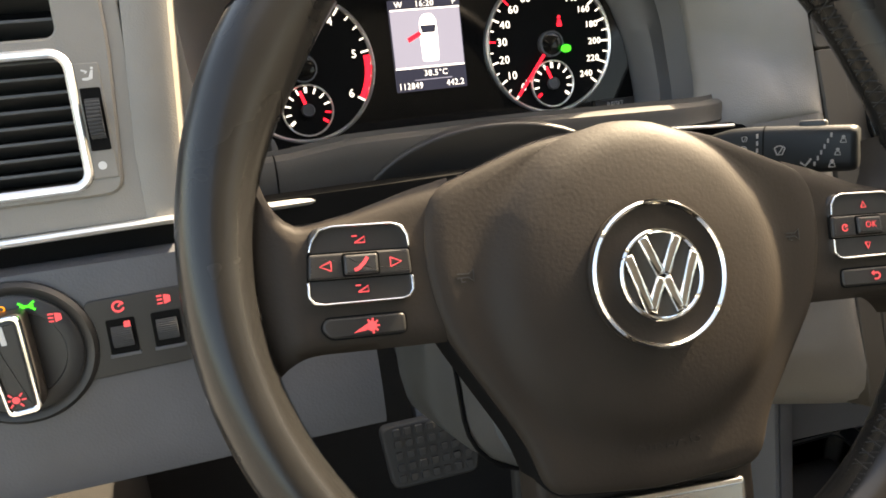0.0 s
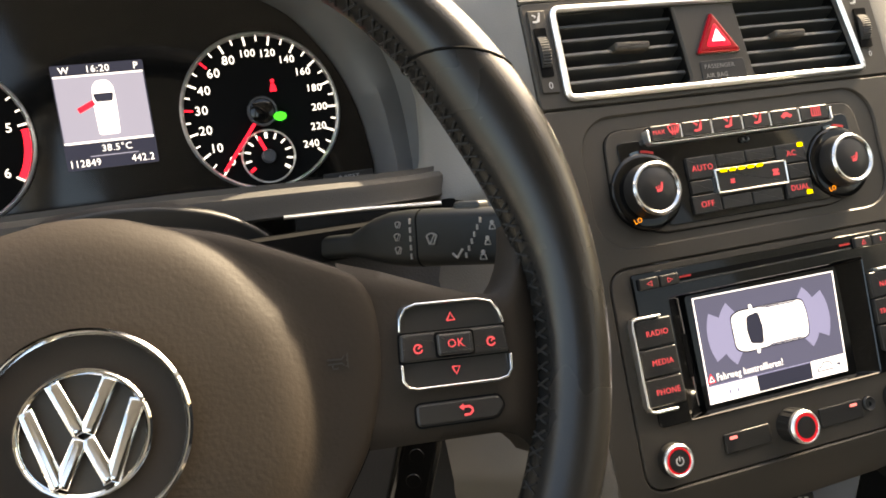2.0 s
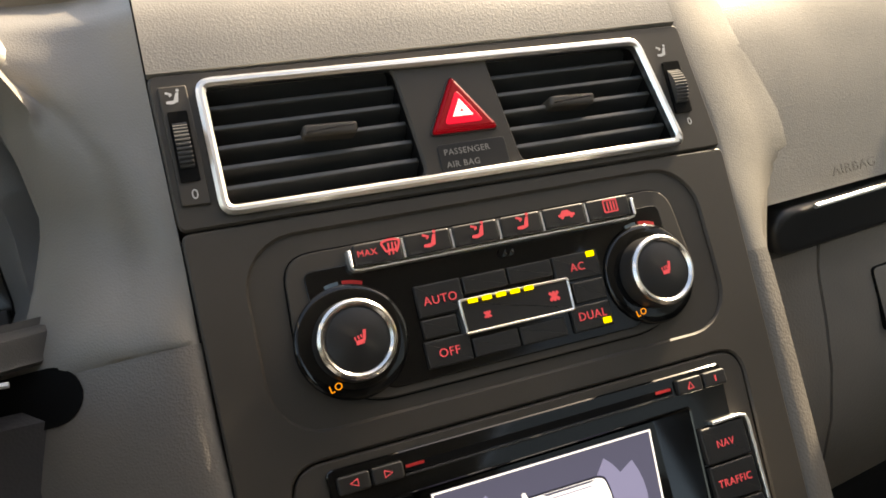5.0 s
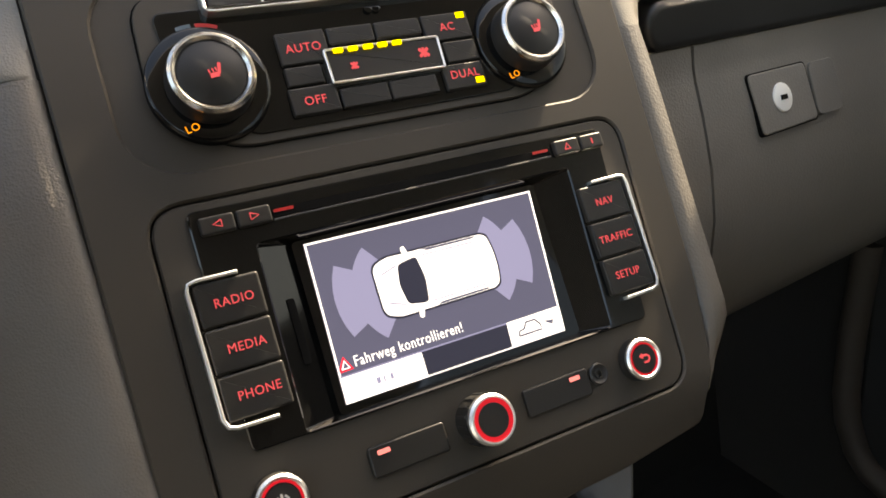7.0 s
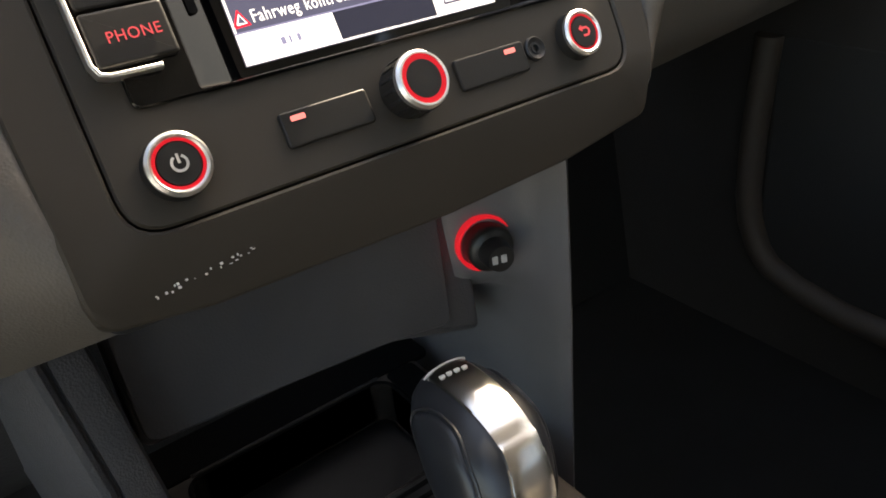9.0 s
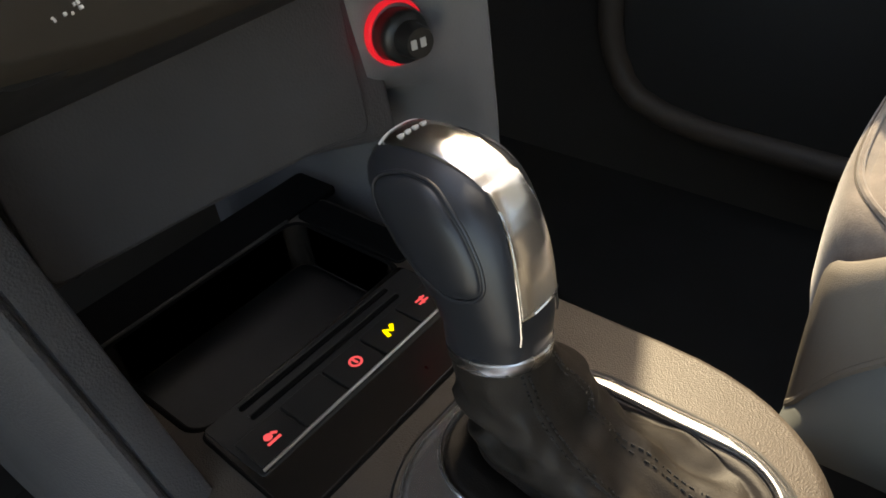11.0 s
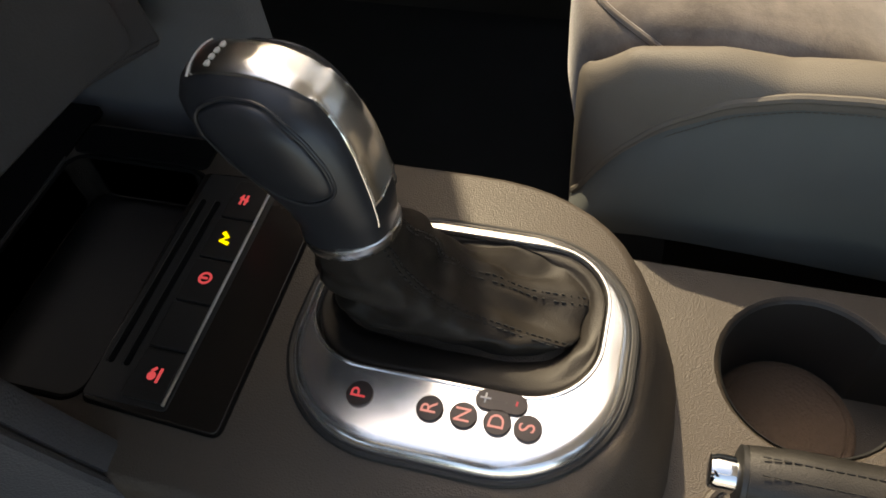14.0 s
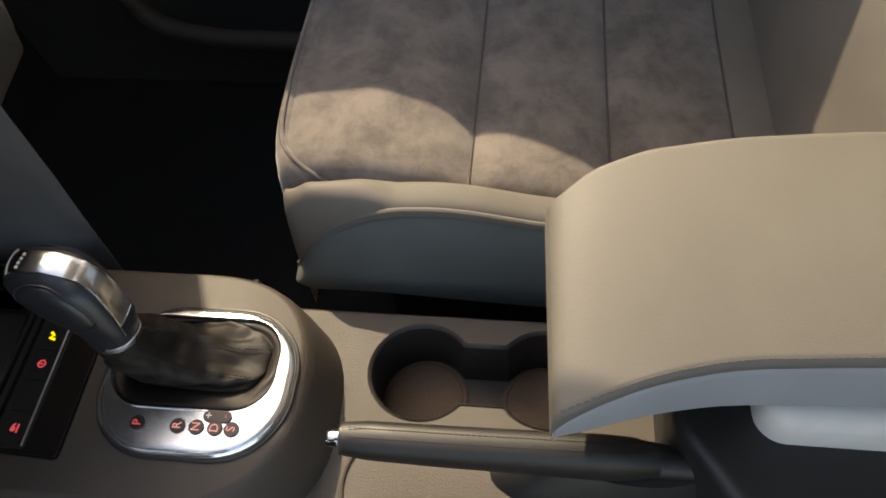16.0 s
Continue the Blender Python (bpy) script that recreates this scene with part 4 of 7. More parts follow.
# knee panels between column and centre stack
knee = thing("knee_panel", pose(0, 0, 0), "grey plastic knee panel under the dashboard", "knee panel", kind="structure")


def knee_profile(x):
    return [(x, 0.046, 0.708), (x, 0.038, 0.706), (x, 0.030, 0.68), (x, 0.008, 0.64), (x, 0.0, 0.60), (x, 0.0, 0.56), (x, 0.008, 0.50), (x, 0.03, 0.44), (x, 0.07, 0.40), (x, 0.25, 0.38)]


# lower dash plastic made darker, in place of shade from the driver's seat
part("panel", solid(one(strips, knee_profile, [-0.128 - 0.0205 * i for i in range(8)]), 0.006), surface("shaded_knee_plastic", (0.042, 0.042, 0.045), 0.5, grain=800, bump=0.3, depth=0.0005, kind="cells", spec=0.4), knee)


bm = bmesh.new()
slab(bm, rr(-0.47, 0.58, -0.27, 0.720, 0.02), 0, 0.02, 0.006)
shift(bm, frame_at((0, 0.06, 0), (1, 0, 0), (0, 0.1, 1)))
part("panel", bm, M_DARK, knee)

# pedals
brake = thing("brake_pedal", frame_at((-0.372, 0.17, 0.365), (1, 0, 0), (0, 0.5, 1)), "black ribbed rubber brake pedal", "pedal")
part("pad", one(slab, soft_poly([(-0.044, -0.030), (0.044, -0.030), (0.050, 0.034), (-0.050, 0.034)], 0.010), -0.006, 0.006, 0.003), M_RUBBER, brake)
for i in range(7):
    for j in range(5):
        part("stud", one(slab, rr(-0.038 + i * 0.0115, -0.024 + j * 0.0115, -0.030 + i * 0.0115, -0.016 + j * 0.0115, 0.002), 0.005, 0.0085, 0.001), M_RUBBER, brake)
part("arm", one(tube, [(0, 0, -0.004), (0, 0.08, -0.05), (0, 0.16, -0.16), (0, 0.20, -0.42)], 0.009, 8), M_DARK, brake)
gas = thing("accelerator_pedal", frame_at((-0.262, 0.16, 0.30), (1, 0, 0), (0, 0.35, 1)), "black ribbed accelerator pedal", "pedal")
part("hinge", one(tube, [(0, -0.085, -0.004), (0, -0.13, -0.03), (0, -0.22, -0.10), (0, -0.30, -0.12)], 0.01, 8), M_DARK, gas)
part("pad", one(slab, soft_poly([(-0.026, -0.09), (0.026, -0.09), (0.022, 0.09), (-0.022, 0.09)], 0.008), -0.006, 0.005, 0.003), M_RUBBER, gas)
for i in range(5):
    part("rib", one(slab, rr(-0.018 + i * 0.0085, -0.08, -0.014 + i * 0.0085, 0.08, 0.0015), 0.004, 0.0075, 0.001), M_RUBBER, gas)

# ---------------------------------------------------------------- instrument cluster
cl = thing("instrument_cluster", CL, "black instrument cluster with two white lit dials and a small display", "instrument cluster")
part("face", one(slab, inset(PLATE, 0.0005), -0.02, 0.0, 0.0004), M_GLOSS, cl)


def tick(bm, cx, cy, r0, r1, a, w, z=0.0012):
    c, s = math.cos(radians(a)), math.sin(radians(a))
    px, py = -s * w / 2, c * w / 2
    slab(bm, [(cx + c * r0 - px, cy + s * r0 - py), (cx + c * r1 - px, cy + s * r1 - py), (cx + c * r1 + px, cy + s * r1 + py), (cx + c * r0 + px, cy + s * r0 + py)], z - 0.0006, z)


def ring_bm(cx, cy, r, w, z0, z1, n=64):
    return one(plate, disc(cx, cy, r, n), [disc(cx, cy, r - w, n)], z0, z1, (z1 - z0) * 0.25)


def dial(cx, cy, r, labels, a0, a1, minor, needle, red, label):
    """One round instrument: ring, ticks, numbers, needle and hub."""
    g = part("dial", one(slab, disc(cx, cy, r - 0.002, 56), -0.001, 0.0005), M_HOLE, cl, label)
    part("ring", ring_bm(cx, cy, r, 0.0026, -0.001, 0.0045), M_CHROME, g, "silver ring")
    k = len(labels)
    bm, bmr = bmesh.new(), bmesh.new()
    steps = (k - 1) * minor
    for i in range(steps + 1):
        a = a0 + (a1 - a0) * i / steps
        big = i % minor == 0
        tick(bmr if i in red else bm, cx, cy, r * (0.84 if big else 0.885), r * 0.945, a, 0.0013 if big else 0.0010)
    tagged(part("scale", bm, M_WHITE, g), kind="stuff")
    if red:
        tagged(part("red_marks", bmr, M_NEEDLE, g), kind="stuff")
    else:
        bmr.free()
    for i, s in enumerate(labels):
        if s:
            a = radians(a0 + (a1 - a0) * i / (k - 1))
            writing(s, 0.0078 if len(s) < 3 else 0.0066, M_WHITE, g, cx + r * 0.74 * math.cos(a), cy + r * 0.74 * math.sin(a), 0.0011, name="number")
    bm = bmesh.new()
    tick(bm, cx, cy, 0.0085, r * 0.90, needle, 0.0022, 0.0042)
    part("needle", bm, M_NEEDLE, g, "red needle")
    hub = part("hub", one(lathe, [(0.0090, 0.0), (0.0090, 0.005), (0.0075, 0.006), (0.0001, 0.006)], cx, cy, 0.0, 32), M_GLOSS, g)
    part("hub_ring", ring_bm(cx, cy, 0.0095, 0.0014, 0.001, 0.0064, 32), M_LOWER, hub)
    return g


def small_gauge(cx, cy, r, needle, red_low, red_high, g):
    sg = part("small_gauge", one(slab, disc(cx, cy, r, 40), 0.0, 0.002), M_HOLE, g)
    part("ring", ring_bm(cx, cy, r, 0.0013, 0.0, 0.0036, 40), M_CHROME, sg)
    bm, br = bmesh.new(), bmesh.new()
    for i in range(11):
        a = 215 - 250 * i / 10
        tick(br if (red_low and i == 0) or (red_high and i > 8) else bm, cx, cy, r * 0.66, r * 0.88, a, 0.0012 if i % 5 else 0.002, 0.003)
    tagged(part("scale", bm, M_WHITE, sg), kind="stuff")
    tagged(part("red_marks", br, M_NEEDLE, sg), kind="stuff")
    bm = bmesh.new()
    tick(bm, cx, cy, 0.004, r * 0.78, needle, 0.0022, 0.0042)
    part("needle", bm, M_NEEDLE, sg)
    part("hub", one(lathe, [(0.0046, 0.0), (0.0046, 0.005), (0.0038, 0.0056), (0.0036, 0.005), (0.0001, 0.005)], cx, cy, 0.0, 24), M_LOWER, sg)


tacho = dial(-0.0945, -0.002, 0.0505, ["0", "1", "2", "3", "4", "5", "6"], 222, -32, 4, 180, (), "rev counter in white figures")
bm = bmesh.new()
slab(bm, stroke(arc(-0.0945, -0.002, 0.0455, 7, -31, 14), 0.0040), 0.0006, 0.0014)
part("red_band", bm, M_NEEDLE, tacho, "red band of the rev counter")
small_gauge(-0.0948, -0.0300, 0.0180, 108, False, True, tacho)
speedo = dial(0.0905, -0.001, 0.0510, ["0", "10", "20", "30", "40", "60", "80", "100", "120", "140", "160", "180", "200", "220", "240"], 232, -40, 2, 231, (6, 10), "speedometer in white figures")
small_gauge(0.0905, -0.0300, 0.0176, 112, True, False, speedo)
icon([disc(0.05, 0.42, 0.2, 10), soft_poly([(-0.30, -0.55), (0.38, -0.55), (0.24, 0.18), (-0.14, 0.18)], 0.12, 3)], M_NEEDLE, cl, 0.0995, 0.0150, 0.0015, 0.0070)
icon([disc(0, 0, 0.5, 12, 0.35)], M_GREEN, cl, 0.1010, -0.0055, 0.0075, 0.0085)
disp = part("display", one(slab, rr(-0.030, -0.0250, 0.0230, 0.0385, 0.001), 0.0, 0.0012), M_SCREEND, cl, "small lit driver display")
part("picture", one(slab, rr(-0.0292, -0.0080, 0.0222, 0.0318, 0.0003), 0.001, 0.0016), M_CLUSTERD, disp)
part("line", one(slab, rr(-0.0292, -0.0092, 0.0222, -0.0080, 0.0002), 0.001, 0.0018), M_SCREENW, disp)
part("line", one(slab, rr(-0.0292, 0.0310, 0.0222, 0.0320, 0.0002), 0.001, 0.0018), M_SCREENW, disp)
part("car_picture", one(slab, soft_poly([(-0.0085, -0.0050), (0.0035, -0.0050), (0.0042, 0.014), (0.0038, 0.024), (0.0010, 0.0280), (-0.0055, 0.0280), (-0.0085, 0.024), (-0.0090, 0.014)], 0.002), 0.0015, 0.0022), M_SCREENW, disp)
part("car_window", one(slab, soft_poly([(-0.0072, 0.0150), (0.0022, 0.0150), (0.0034, 0.0200), (-0.0084, 0.0200)], 0.001), 0.002, 0.0026), M_SCREEND, disp)
part("open_door", one(slab, stroke([(-0.0085, 0.0150), (-0.0180, 0.0105)], 0.0032), 0.0015, 0.0024), M_NEEDLE, disp)
writing("38.5°C", 0.0058, M_SCREENW, disp, 0.000, -0.0132, 0.0016)
writing("112849", 0.0062, M_SCREENW, disp, -0.0195, -0.0213, 0.0016, stretch=0.9)
writing("442.2", 0.0062, M_SCREENW, disp, 0.0140, -0.0213, 0.0016, stretch=0.9)
part("line", one(slab, rr(-0.016, -0.0176, 0.012, -0.0170, 0.0002), 0.001, 0.0018), M_CLUSTERD, disp)
writing("W", 0.0058, M_SCREENW, disp, -0.0225, 0.0350, 0.0016)
writing("16:20", 0.0058, M_SCREENW, disp, -0.0035, 0.0350, 0.0016)
writing("P", 0.0058, M_SCREENW, disp, 0.0185, 0.0350, 0.0016)
writing("km/h", 0.0030, M_WHITE, speedo, 0.0725, -0.0262, 0.0011)
part("reset_button", one(slab, rr(0.124, -0.054, 0.158, -0.0465, 0.001), 0.0, 0.004, 0.0008), M_DARK, cl)
writing("0.0/SET", 0.0042, M_PALE, cl, 0.141, -0.0502, 0.0042)
part("corner_panel", one(slab, soft_poly([(-0.164, -0.0562), (-0.118, -0.0562), (-0.121, -0.0455), (-0.143, -0.0420), (-0.154, -0.0300), (-0.163, -0.0220)], 0.004), -0.002, 0.0030, 0.0012), M_COWL, cl, "grey corner panel")
part("reset_button", one(slab, rr(-0.150, -0.0545, -0.123, -0.0472, 0.0015), 0.002, 0.0046, 0.0008), M_DARK, cl)
icon([disc(0, 0, 0.5, 12, 0.3)], M_PALE, cl, -0.1365, -0.0508, 0.0047, 0.006)

# ---------------------------------------------------------------- steering wheel
WHEEL = frame_at((-0.3682, -0.1532, 0.7477), (0.9962, -0.0462, -0.0739), (0.0872, 0.5279, 0.8448))
wh = thing("steering_wheel", WHEEL, "black leather steering wheel with chrome edged buttons, turned slightly", "steering wheel")
RW, RN = 0.1699, -0.0217
RX, RY = -0.0024, 0.0200  # the rim's middle lies above the emblem


def rim_point(a, b, grow=0.0):
    """A point of the rim: a round the wheel, b round its section; thicker where the thumbs rest."""
    d = math.degrees(a) % 360
    grip = sum(math.exp(-(((d - c + 180) % 360 - 180) / 17.0) ** 2) for c in (28, 152))
    low = math.exp(-(((d - 270 + 180) % 360 - 180) / 30.0) ** 2)
    ri, rn = 0.0138 + 0.0022 * grip + grow, 0.0172 + 0.0012 * grip + grow
    r = RW - 0.004 * low + (ri + 0.0035 * grip * max(0.0, -math.cos(b))) * math.cos(b)
    return (RX + r * math.cos(a), RY + r * math.sin(a), RN + rn * math.sin(b))


def rim(bm):
    loft(bm, [[rim_point(2 * math.pi * i / 120, 2 * math.pi * j / 20) for j in range(20)] for i in range(121)], caps=False)
    bmesh.ops.remove_doubles(bm, verts=bm.verts, dist=1e-6)


part("rim", one(rim), M_RIM, wh)
bm = bmesh.new()
for i in range(64):  # cross stitches along the inside of the rim
    a = radians(-72 + 2.25 * i)
    d = math.degrees(a)
    r = RW - 0.0141 - 0.0057 * math.exp(-((d - 28) / 17.0) ** 2)
    for s in (-1, 1):
        a2 = a + s * 0.012
        p = Vector((RX + r * math.cos(a - s * 0.008), RY + r * math.sin(a - s * 0.008), RN + 0.0030 - 0.0040))
        q = Vector((RX + (r + 0.0010) * math.cos(a2), RY + (r + 0.0010) * math.sin(a2), RN + 0.0030 + 0.0044))
        tube(bm, [p, q], 0.0005, 5)
tagged(part("stitching", bm, M_THREAD, wh), kind="stuff")
for a in (31, 149):  # seams where the leather changes
    lean = 5 if a < 90 else -5
    pts = [rim_point(radians(a + lean * (1 - math.cos(w))), w, -0.0001) for w in [2 * math.pi * j / 40 for j in range(40)]]
    part("seam", one(tube, pts, 0.0006, 6, closed=True), M_HOLE, wh)


HUB = soft_poly([(0.0, 0.066), (-0.04, 0.061), (-0.092, 0.040), (-0.0945, 0.012), (-0.088, -0.016), (-0.070, -0.044), (-0.056, -0.066), (-0.050, -0.086), (0.0, -0.090), (0.050, -0.086), (0.056, -0.066), (0.070, -0.044), (0.088, -0.016), (0.0945, 0.012), (0.092, 0.040), (0.04, 0.061)], 0.012, 4)


def hub(bm):
    rings = []
    for s, kind in ((1.0, -0.045), (1.0, -0.0190), (0.993, -0.0166), (0.98, -0.0150), (0.95, -0.0141), (0.88, -0.0138), (0.81, -0.0138), (0.75, -0.0137), (0.71, -0.0131), (0.68, -0.0120), (0.65, -0.0103), (0.62, -0.0087), (0.585, -0.0075), (0.54, -0.0066), (0.47, -0.0058), (0.40, -0.0051), (0.34, -0.0047), (0.2, -0.0045), (0.05, -0.0045)):
        ring = []
        for x, y in HUB:
            # towards the middle the outline turns into a circle
            r = math.hypot(x, y)
            m = min(max((0.97 - s) / 0.33, 0), 1)
            m = m * m * (3 - 2 * m)
            want = 0.098 * s
            f = s * (1 - m) + (want / r) * m
            ring.append((x * f, y * f - 0.001 * m, kind))
        rings.append(ring)
    loft(bm, rings)


part("airbag_cover", one(hub), M_PAD, wh, "dark grained airbag cover")
part("cover_gap", one(slab, inset(HUB, -0.0005), -0.043, -0.0188, 0.0006), M_HOLE, wh)
emblem = part("emblem", one(lathe, [(0.0315, -0.006), (0.0315, 0.0008), (0.0300, 0.0012), (0.027, 0.0002), (0.0001, 0.0002)], n=64), M_PAD, wh, "round chrome ringed emblem")
emblem.scale = (0.95, 0.95, 1.0)
part("ring", ring_bm(0, 0, 0.0318, 0.0022, -0.002, 0.0032, 72), M_BRIGHT, emblem, "chrome ring")
part("inner_ring", ring_bm(0, -0.0005, 0.0198, 0.0019, -0.001, 0.0040, 56), M_BRIGHT, emblem, "chrome ring")
part("emblem_base", one(slab, disc(0, -0.0005, 0.0185, 40), -0.001, 0.001), M_FASCIA, emblem)
for sx in (-1, 1):
    for pts in ([(sx * 0.0085, 0.0158), (sx * 0.0008, -0.0008)], [(sx * 0.0160, 0.0085), (sx * 0.0072, -0.0160)], [(sx * 0.0072, -0.0160), (sx * 0.0008, -0.0016)]):
        part("emblem_bar", one(bar, pts, 0.0052, 0.0, 0.0042, 0.0016), M_BRIGHT, emblem)
HORN_ICON = [stroke([(-0.5, -0.12), (0.2, -0.10), (0.5, -0.35), (0.5, 0.35), (0.2, 0.10), (-0.5, 0.12)], 0.09), stroke([(-0.25, -0.12), (-0.25, -0.35), (0.0, -0.35)], 0.08)]
for x, y in ((-0.0775, 0.0060), (0.0770, 0.0120)):
    icon(HORN_ICON, M_DARK, wh, x, y, -0.0136, 0.0068)
tmp = writing("AIRBAG", 0.0085, M_PAD, wh, 0.004, -0.070, -0.0138)
tmp.matrix_basis = pose(0.004, -0.070, -0.0136) @ Matrix.Diagonal((1, 1, 6, 1))


def spoke(side):
    """One spoke: from the airbag cover, narrowing, then flaring into the rim."""
    nu, nv = 22, 13

    def at(i, j):
        s, q = i / nu, j / nv
        hi0, lo0 = float(np.interp(s, [0, 0.2, 0.5, 0.75, 1.0], [0.0465, 0.0425, 0.0345, 0.0300, 0.0290])), -0.0195
        flare = max(0.0, (s - 0.72) / 0.28) ** 2.2
        hi, lo = hi0 + 0.030 * flare, lo0 - 0.010 * flare
        y = lo + (hi - lo) * q
        reach = RX * side + math.sqrt(0.1585 ** 2 - (y - RY) ** 2)
        x = 0.080 + (reach - 0.080) * s
        edge = min(q, 1 - q) * (hi - lo)
        top = -0.0160 - 0.0035 * math.exp(-edge / 0.0022) - 0.0075 * max(0.0, (s - 0.80) / 0.20) ** 1.5
        return side * x, y, top

    rings = []
    for i in range(nu + 1):
        up = [at(i, j) for j in range(nv + 1)]
        rings.append([(up[0][0], up[0][1], -0.045)] + up + [(up[-1][0], up[-1][1], -0.045)])
    part("spoke", one(loft, rings), M_PAD, wh, sharp=55)


def button_pad(side, icons):
    """Rocker cross with chrome brackets on one spoke."""
    c = side * 0.1187
    lean = lambda pts: [(c + side * q, v) for q, v in pts][::side]
    body = part("button_pad", one(slab, soft_poly(lean([(-0.0200, -0.0008), (0.0205, -0.0008), (0.0188, 0.0292), (-0.0195, 0.0292)]), 0.005), -0.020, -0.0152, 0.0010), M_BUTTON, wh, "black button pad with chrome brackets")
    part("rocker_gap", one(slab, soft_poly(lean([(-0.0203, 0.0084), (0.0207, 0.0084), (0.0200, 0.0192), (-0.0198, 0.0192)]), 0.001), -0.017, -0.0149), M_HOLE, body)
    part("rocker", one(slab, soft_poly(lean([(-0.0199, 0.0089), (0.0203, 0.0089), (0.0196, 0.0187), (-0.0194, 0.0187)]), 0.0015), -0.016, -0.0134, 0.0010), M_BUTTON, body)
    part("button_gap", one(slab, rr(c - 0.0073, 0.0093, c + 0.0073, 0.0183, 0.0012), -0.014, -0.0132), M_HOLE, body)
    part("button", one(slab, rr(c - 0.0065, 0.0100, c + 0.0065, 0.0176, 0.001), -0.014, -0.0119, 0.0009), M_DARK, body)
    up = lean([(-0.0194, 0.0195), (-0.0190, 0.0240), (-0.0168, 0.0275), (-0.013, 0.0288), (0.010, 0.0288), (0.0150, 0.0276), (0.0178, 0.0240), (0.0192, 0.0195)])
    lo = lean([(-0.0197, 0.0082), (-0.0197, 0.0026), (-0.0180, 0.0002), (-0.015, -0.0006), (0.015, -0.0006), (0.0186, 0.0002), (0.0203, 0.0026), (0.0205, 0.0082)])
    part("bracket", one(bar, up, 0.0011, -0.017, -0.0131, 0.0005), M_BRIGHT, body, "chrome bracket")
    part("bracket", one(bar, lo, 0.0011, -0.017, -0.0131, 0.0005), M_BRIGHT, body, "chrome bracket")
    lowest = soft_poly(lean([(-0.0160, -0.0138), (0.0135, -0.0138), (0.0168, -0.0098), (0.0150, -0.0060), (-0.0160, -0.0060)]), 0.0022)
    part("button_gap", one(slab, inset(lowest, -0.0006), -0.019, -0.0157), M_HOLE, body)
    part("button", one(slab, lowest, -0.019, -0.0149, 0.0010), M_BUTTON, body)
    for (u, v, n), ic, s in icons:
        icon(ic, M_REDLIT, body, c + u, v, n, s)
    return body


spoke(-1), spoke(1)
pad_l = button_pad(-1, [((0, 0.0235, -0.0148), VOL_ICON, 0.0045), ((0, 0.0045, -0.0148), VOL_ICON, 0.0045), ((-0.0135, 0.0138, -0.0128), TRI_LEFT, 0.0045), ((0.0135, 0.0138, -0.0128), TRI_RIGHT, 0.0045), ((0, 0.0138, -0.0116), PHONE_ICON, 0.0055), ((0.001, -0.0099, -0.0144), TALK_ICON, 0.0075)])
pad_r = button_pad(1, [((0, 0.0235, -0.0148), TRI_UP, 0.0032), ((0, 0.0045, -0.0148), TRI_DOWN, 0.0032), ((-0.0135, 0.0132, -0.0128), TALLY_ICON, 0.0037), ((0.0135, 0.0132, -0.0128), TALLY_ICON, 0.0037), ((0.002, -0.0099, -0.0144), BACK_ICON, 0.0048)])
writing("OK", 0.0041, M_REDLIT, pad_r, 0.1187, 0.0138, -0.0116)
# bottom spoke with its silver insert
part("spoke", one(slab, soft_poly([(-0.052, -0.075), (-0.050, -0.16), (0.050, -0.16), (0.052, -0.075)], 0.006), -0.045, -0.024, 0.004), M_PAD, wh)
part("spoke_insert", one(slab, soft_poly([(-0.045, -0.091), (-0.043, -0.160), (-0.026, -0.160), (-0.016, -0.106), (0.016, -0.106), (0.026, -0.160), (0.043, -0.160), (0.045, -0.091)], 0.004), -0.030, -0.0205, 0.003), M_SATIN, wh, "satin silver lower spoke trim")

# ---------------------------------------------------------------- centre stack
st = thing("centre_stack", STACK, "dark brown grey plastic centre stack fascia", "centre stack", kind="structure")
UPPER = [(-0.1298, 0.0562), (0.1338, 0.0548), (0.1278, 0.1212), (-0.1308, 0.1222)]
GL = soft_poly([(-0.1100, 0.0632), (-0.0232, 0.0636), (-0.0284, 0.1150), (-0.1105, 0.1155)], 0.005)
GR = soft_poly([(0.0240, 0.0626), (0.1088, 0.0615), (0.0985, 0.1130), (0.0173, 0.1148)], 0.005)
part("upper_fascia", one(plate, soft_poly(UPPER, 0.004), [GL, GR], -0.03, 0.0, 0.0010), M_FASCIA, st)
LOWER = soft_poly([(-0.1295, 0.0555), (-0.1282, -0.06), (-0.1275, -0.13), (-0.1268, -0.188), (-0.1230, -0.1962), (-0.09, -0.2005), (0.0, -0.2030), (0.06, -0.2015), (0.108, -0.1955), (0.1195, -0.170), (0.1262, -0.13), (0.1310, -0.02), (0.1338, 0.0541)], 0.004)
P1 = rr(-0.1085, -0.0320, 0.1105, 0.0480, 0.022)
P2 = soft_poly([(-0.1090, -0.1745), (0.1040, -0.1745), (0.1110, -0.0432), (-0.1080, -0.0432)], 0.014, 6)
bm = one(plate, LOWER, [P1, P2], -0.03, 0.0, 0.0010)
for q in bm.verts:  # the lower lip turns back
    q.co.z -= 0.008 * min(max((-q.co.y - 0.180) / 0.020, 0.0), 1.1)
part("lower_fascia", bm, M_FASCIA, st)
part("pocket", one(slab, inset(P1, -0.001), -0.02, -0.0016), M_FASCIA, st)
part("underside", one(slab, rr(-0.124, -0.199, 0.112, -0.12, 0.01), -0.10, -0.028), M_DARK, st)

# ---- centre vents
cv = thing("centre_air_vent", STACK, "pair of dark slatted centre air vents in one silver frame", "air vent")
FO = soft_poly([(-0.1128, 0.0598), (0.1126, 0.0583), (0.1010, 0.1160), (-0.1132, 0.1185)], 0.007)
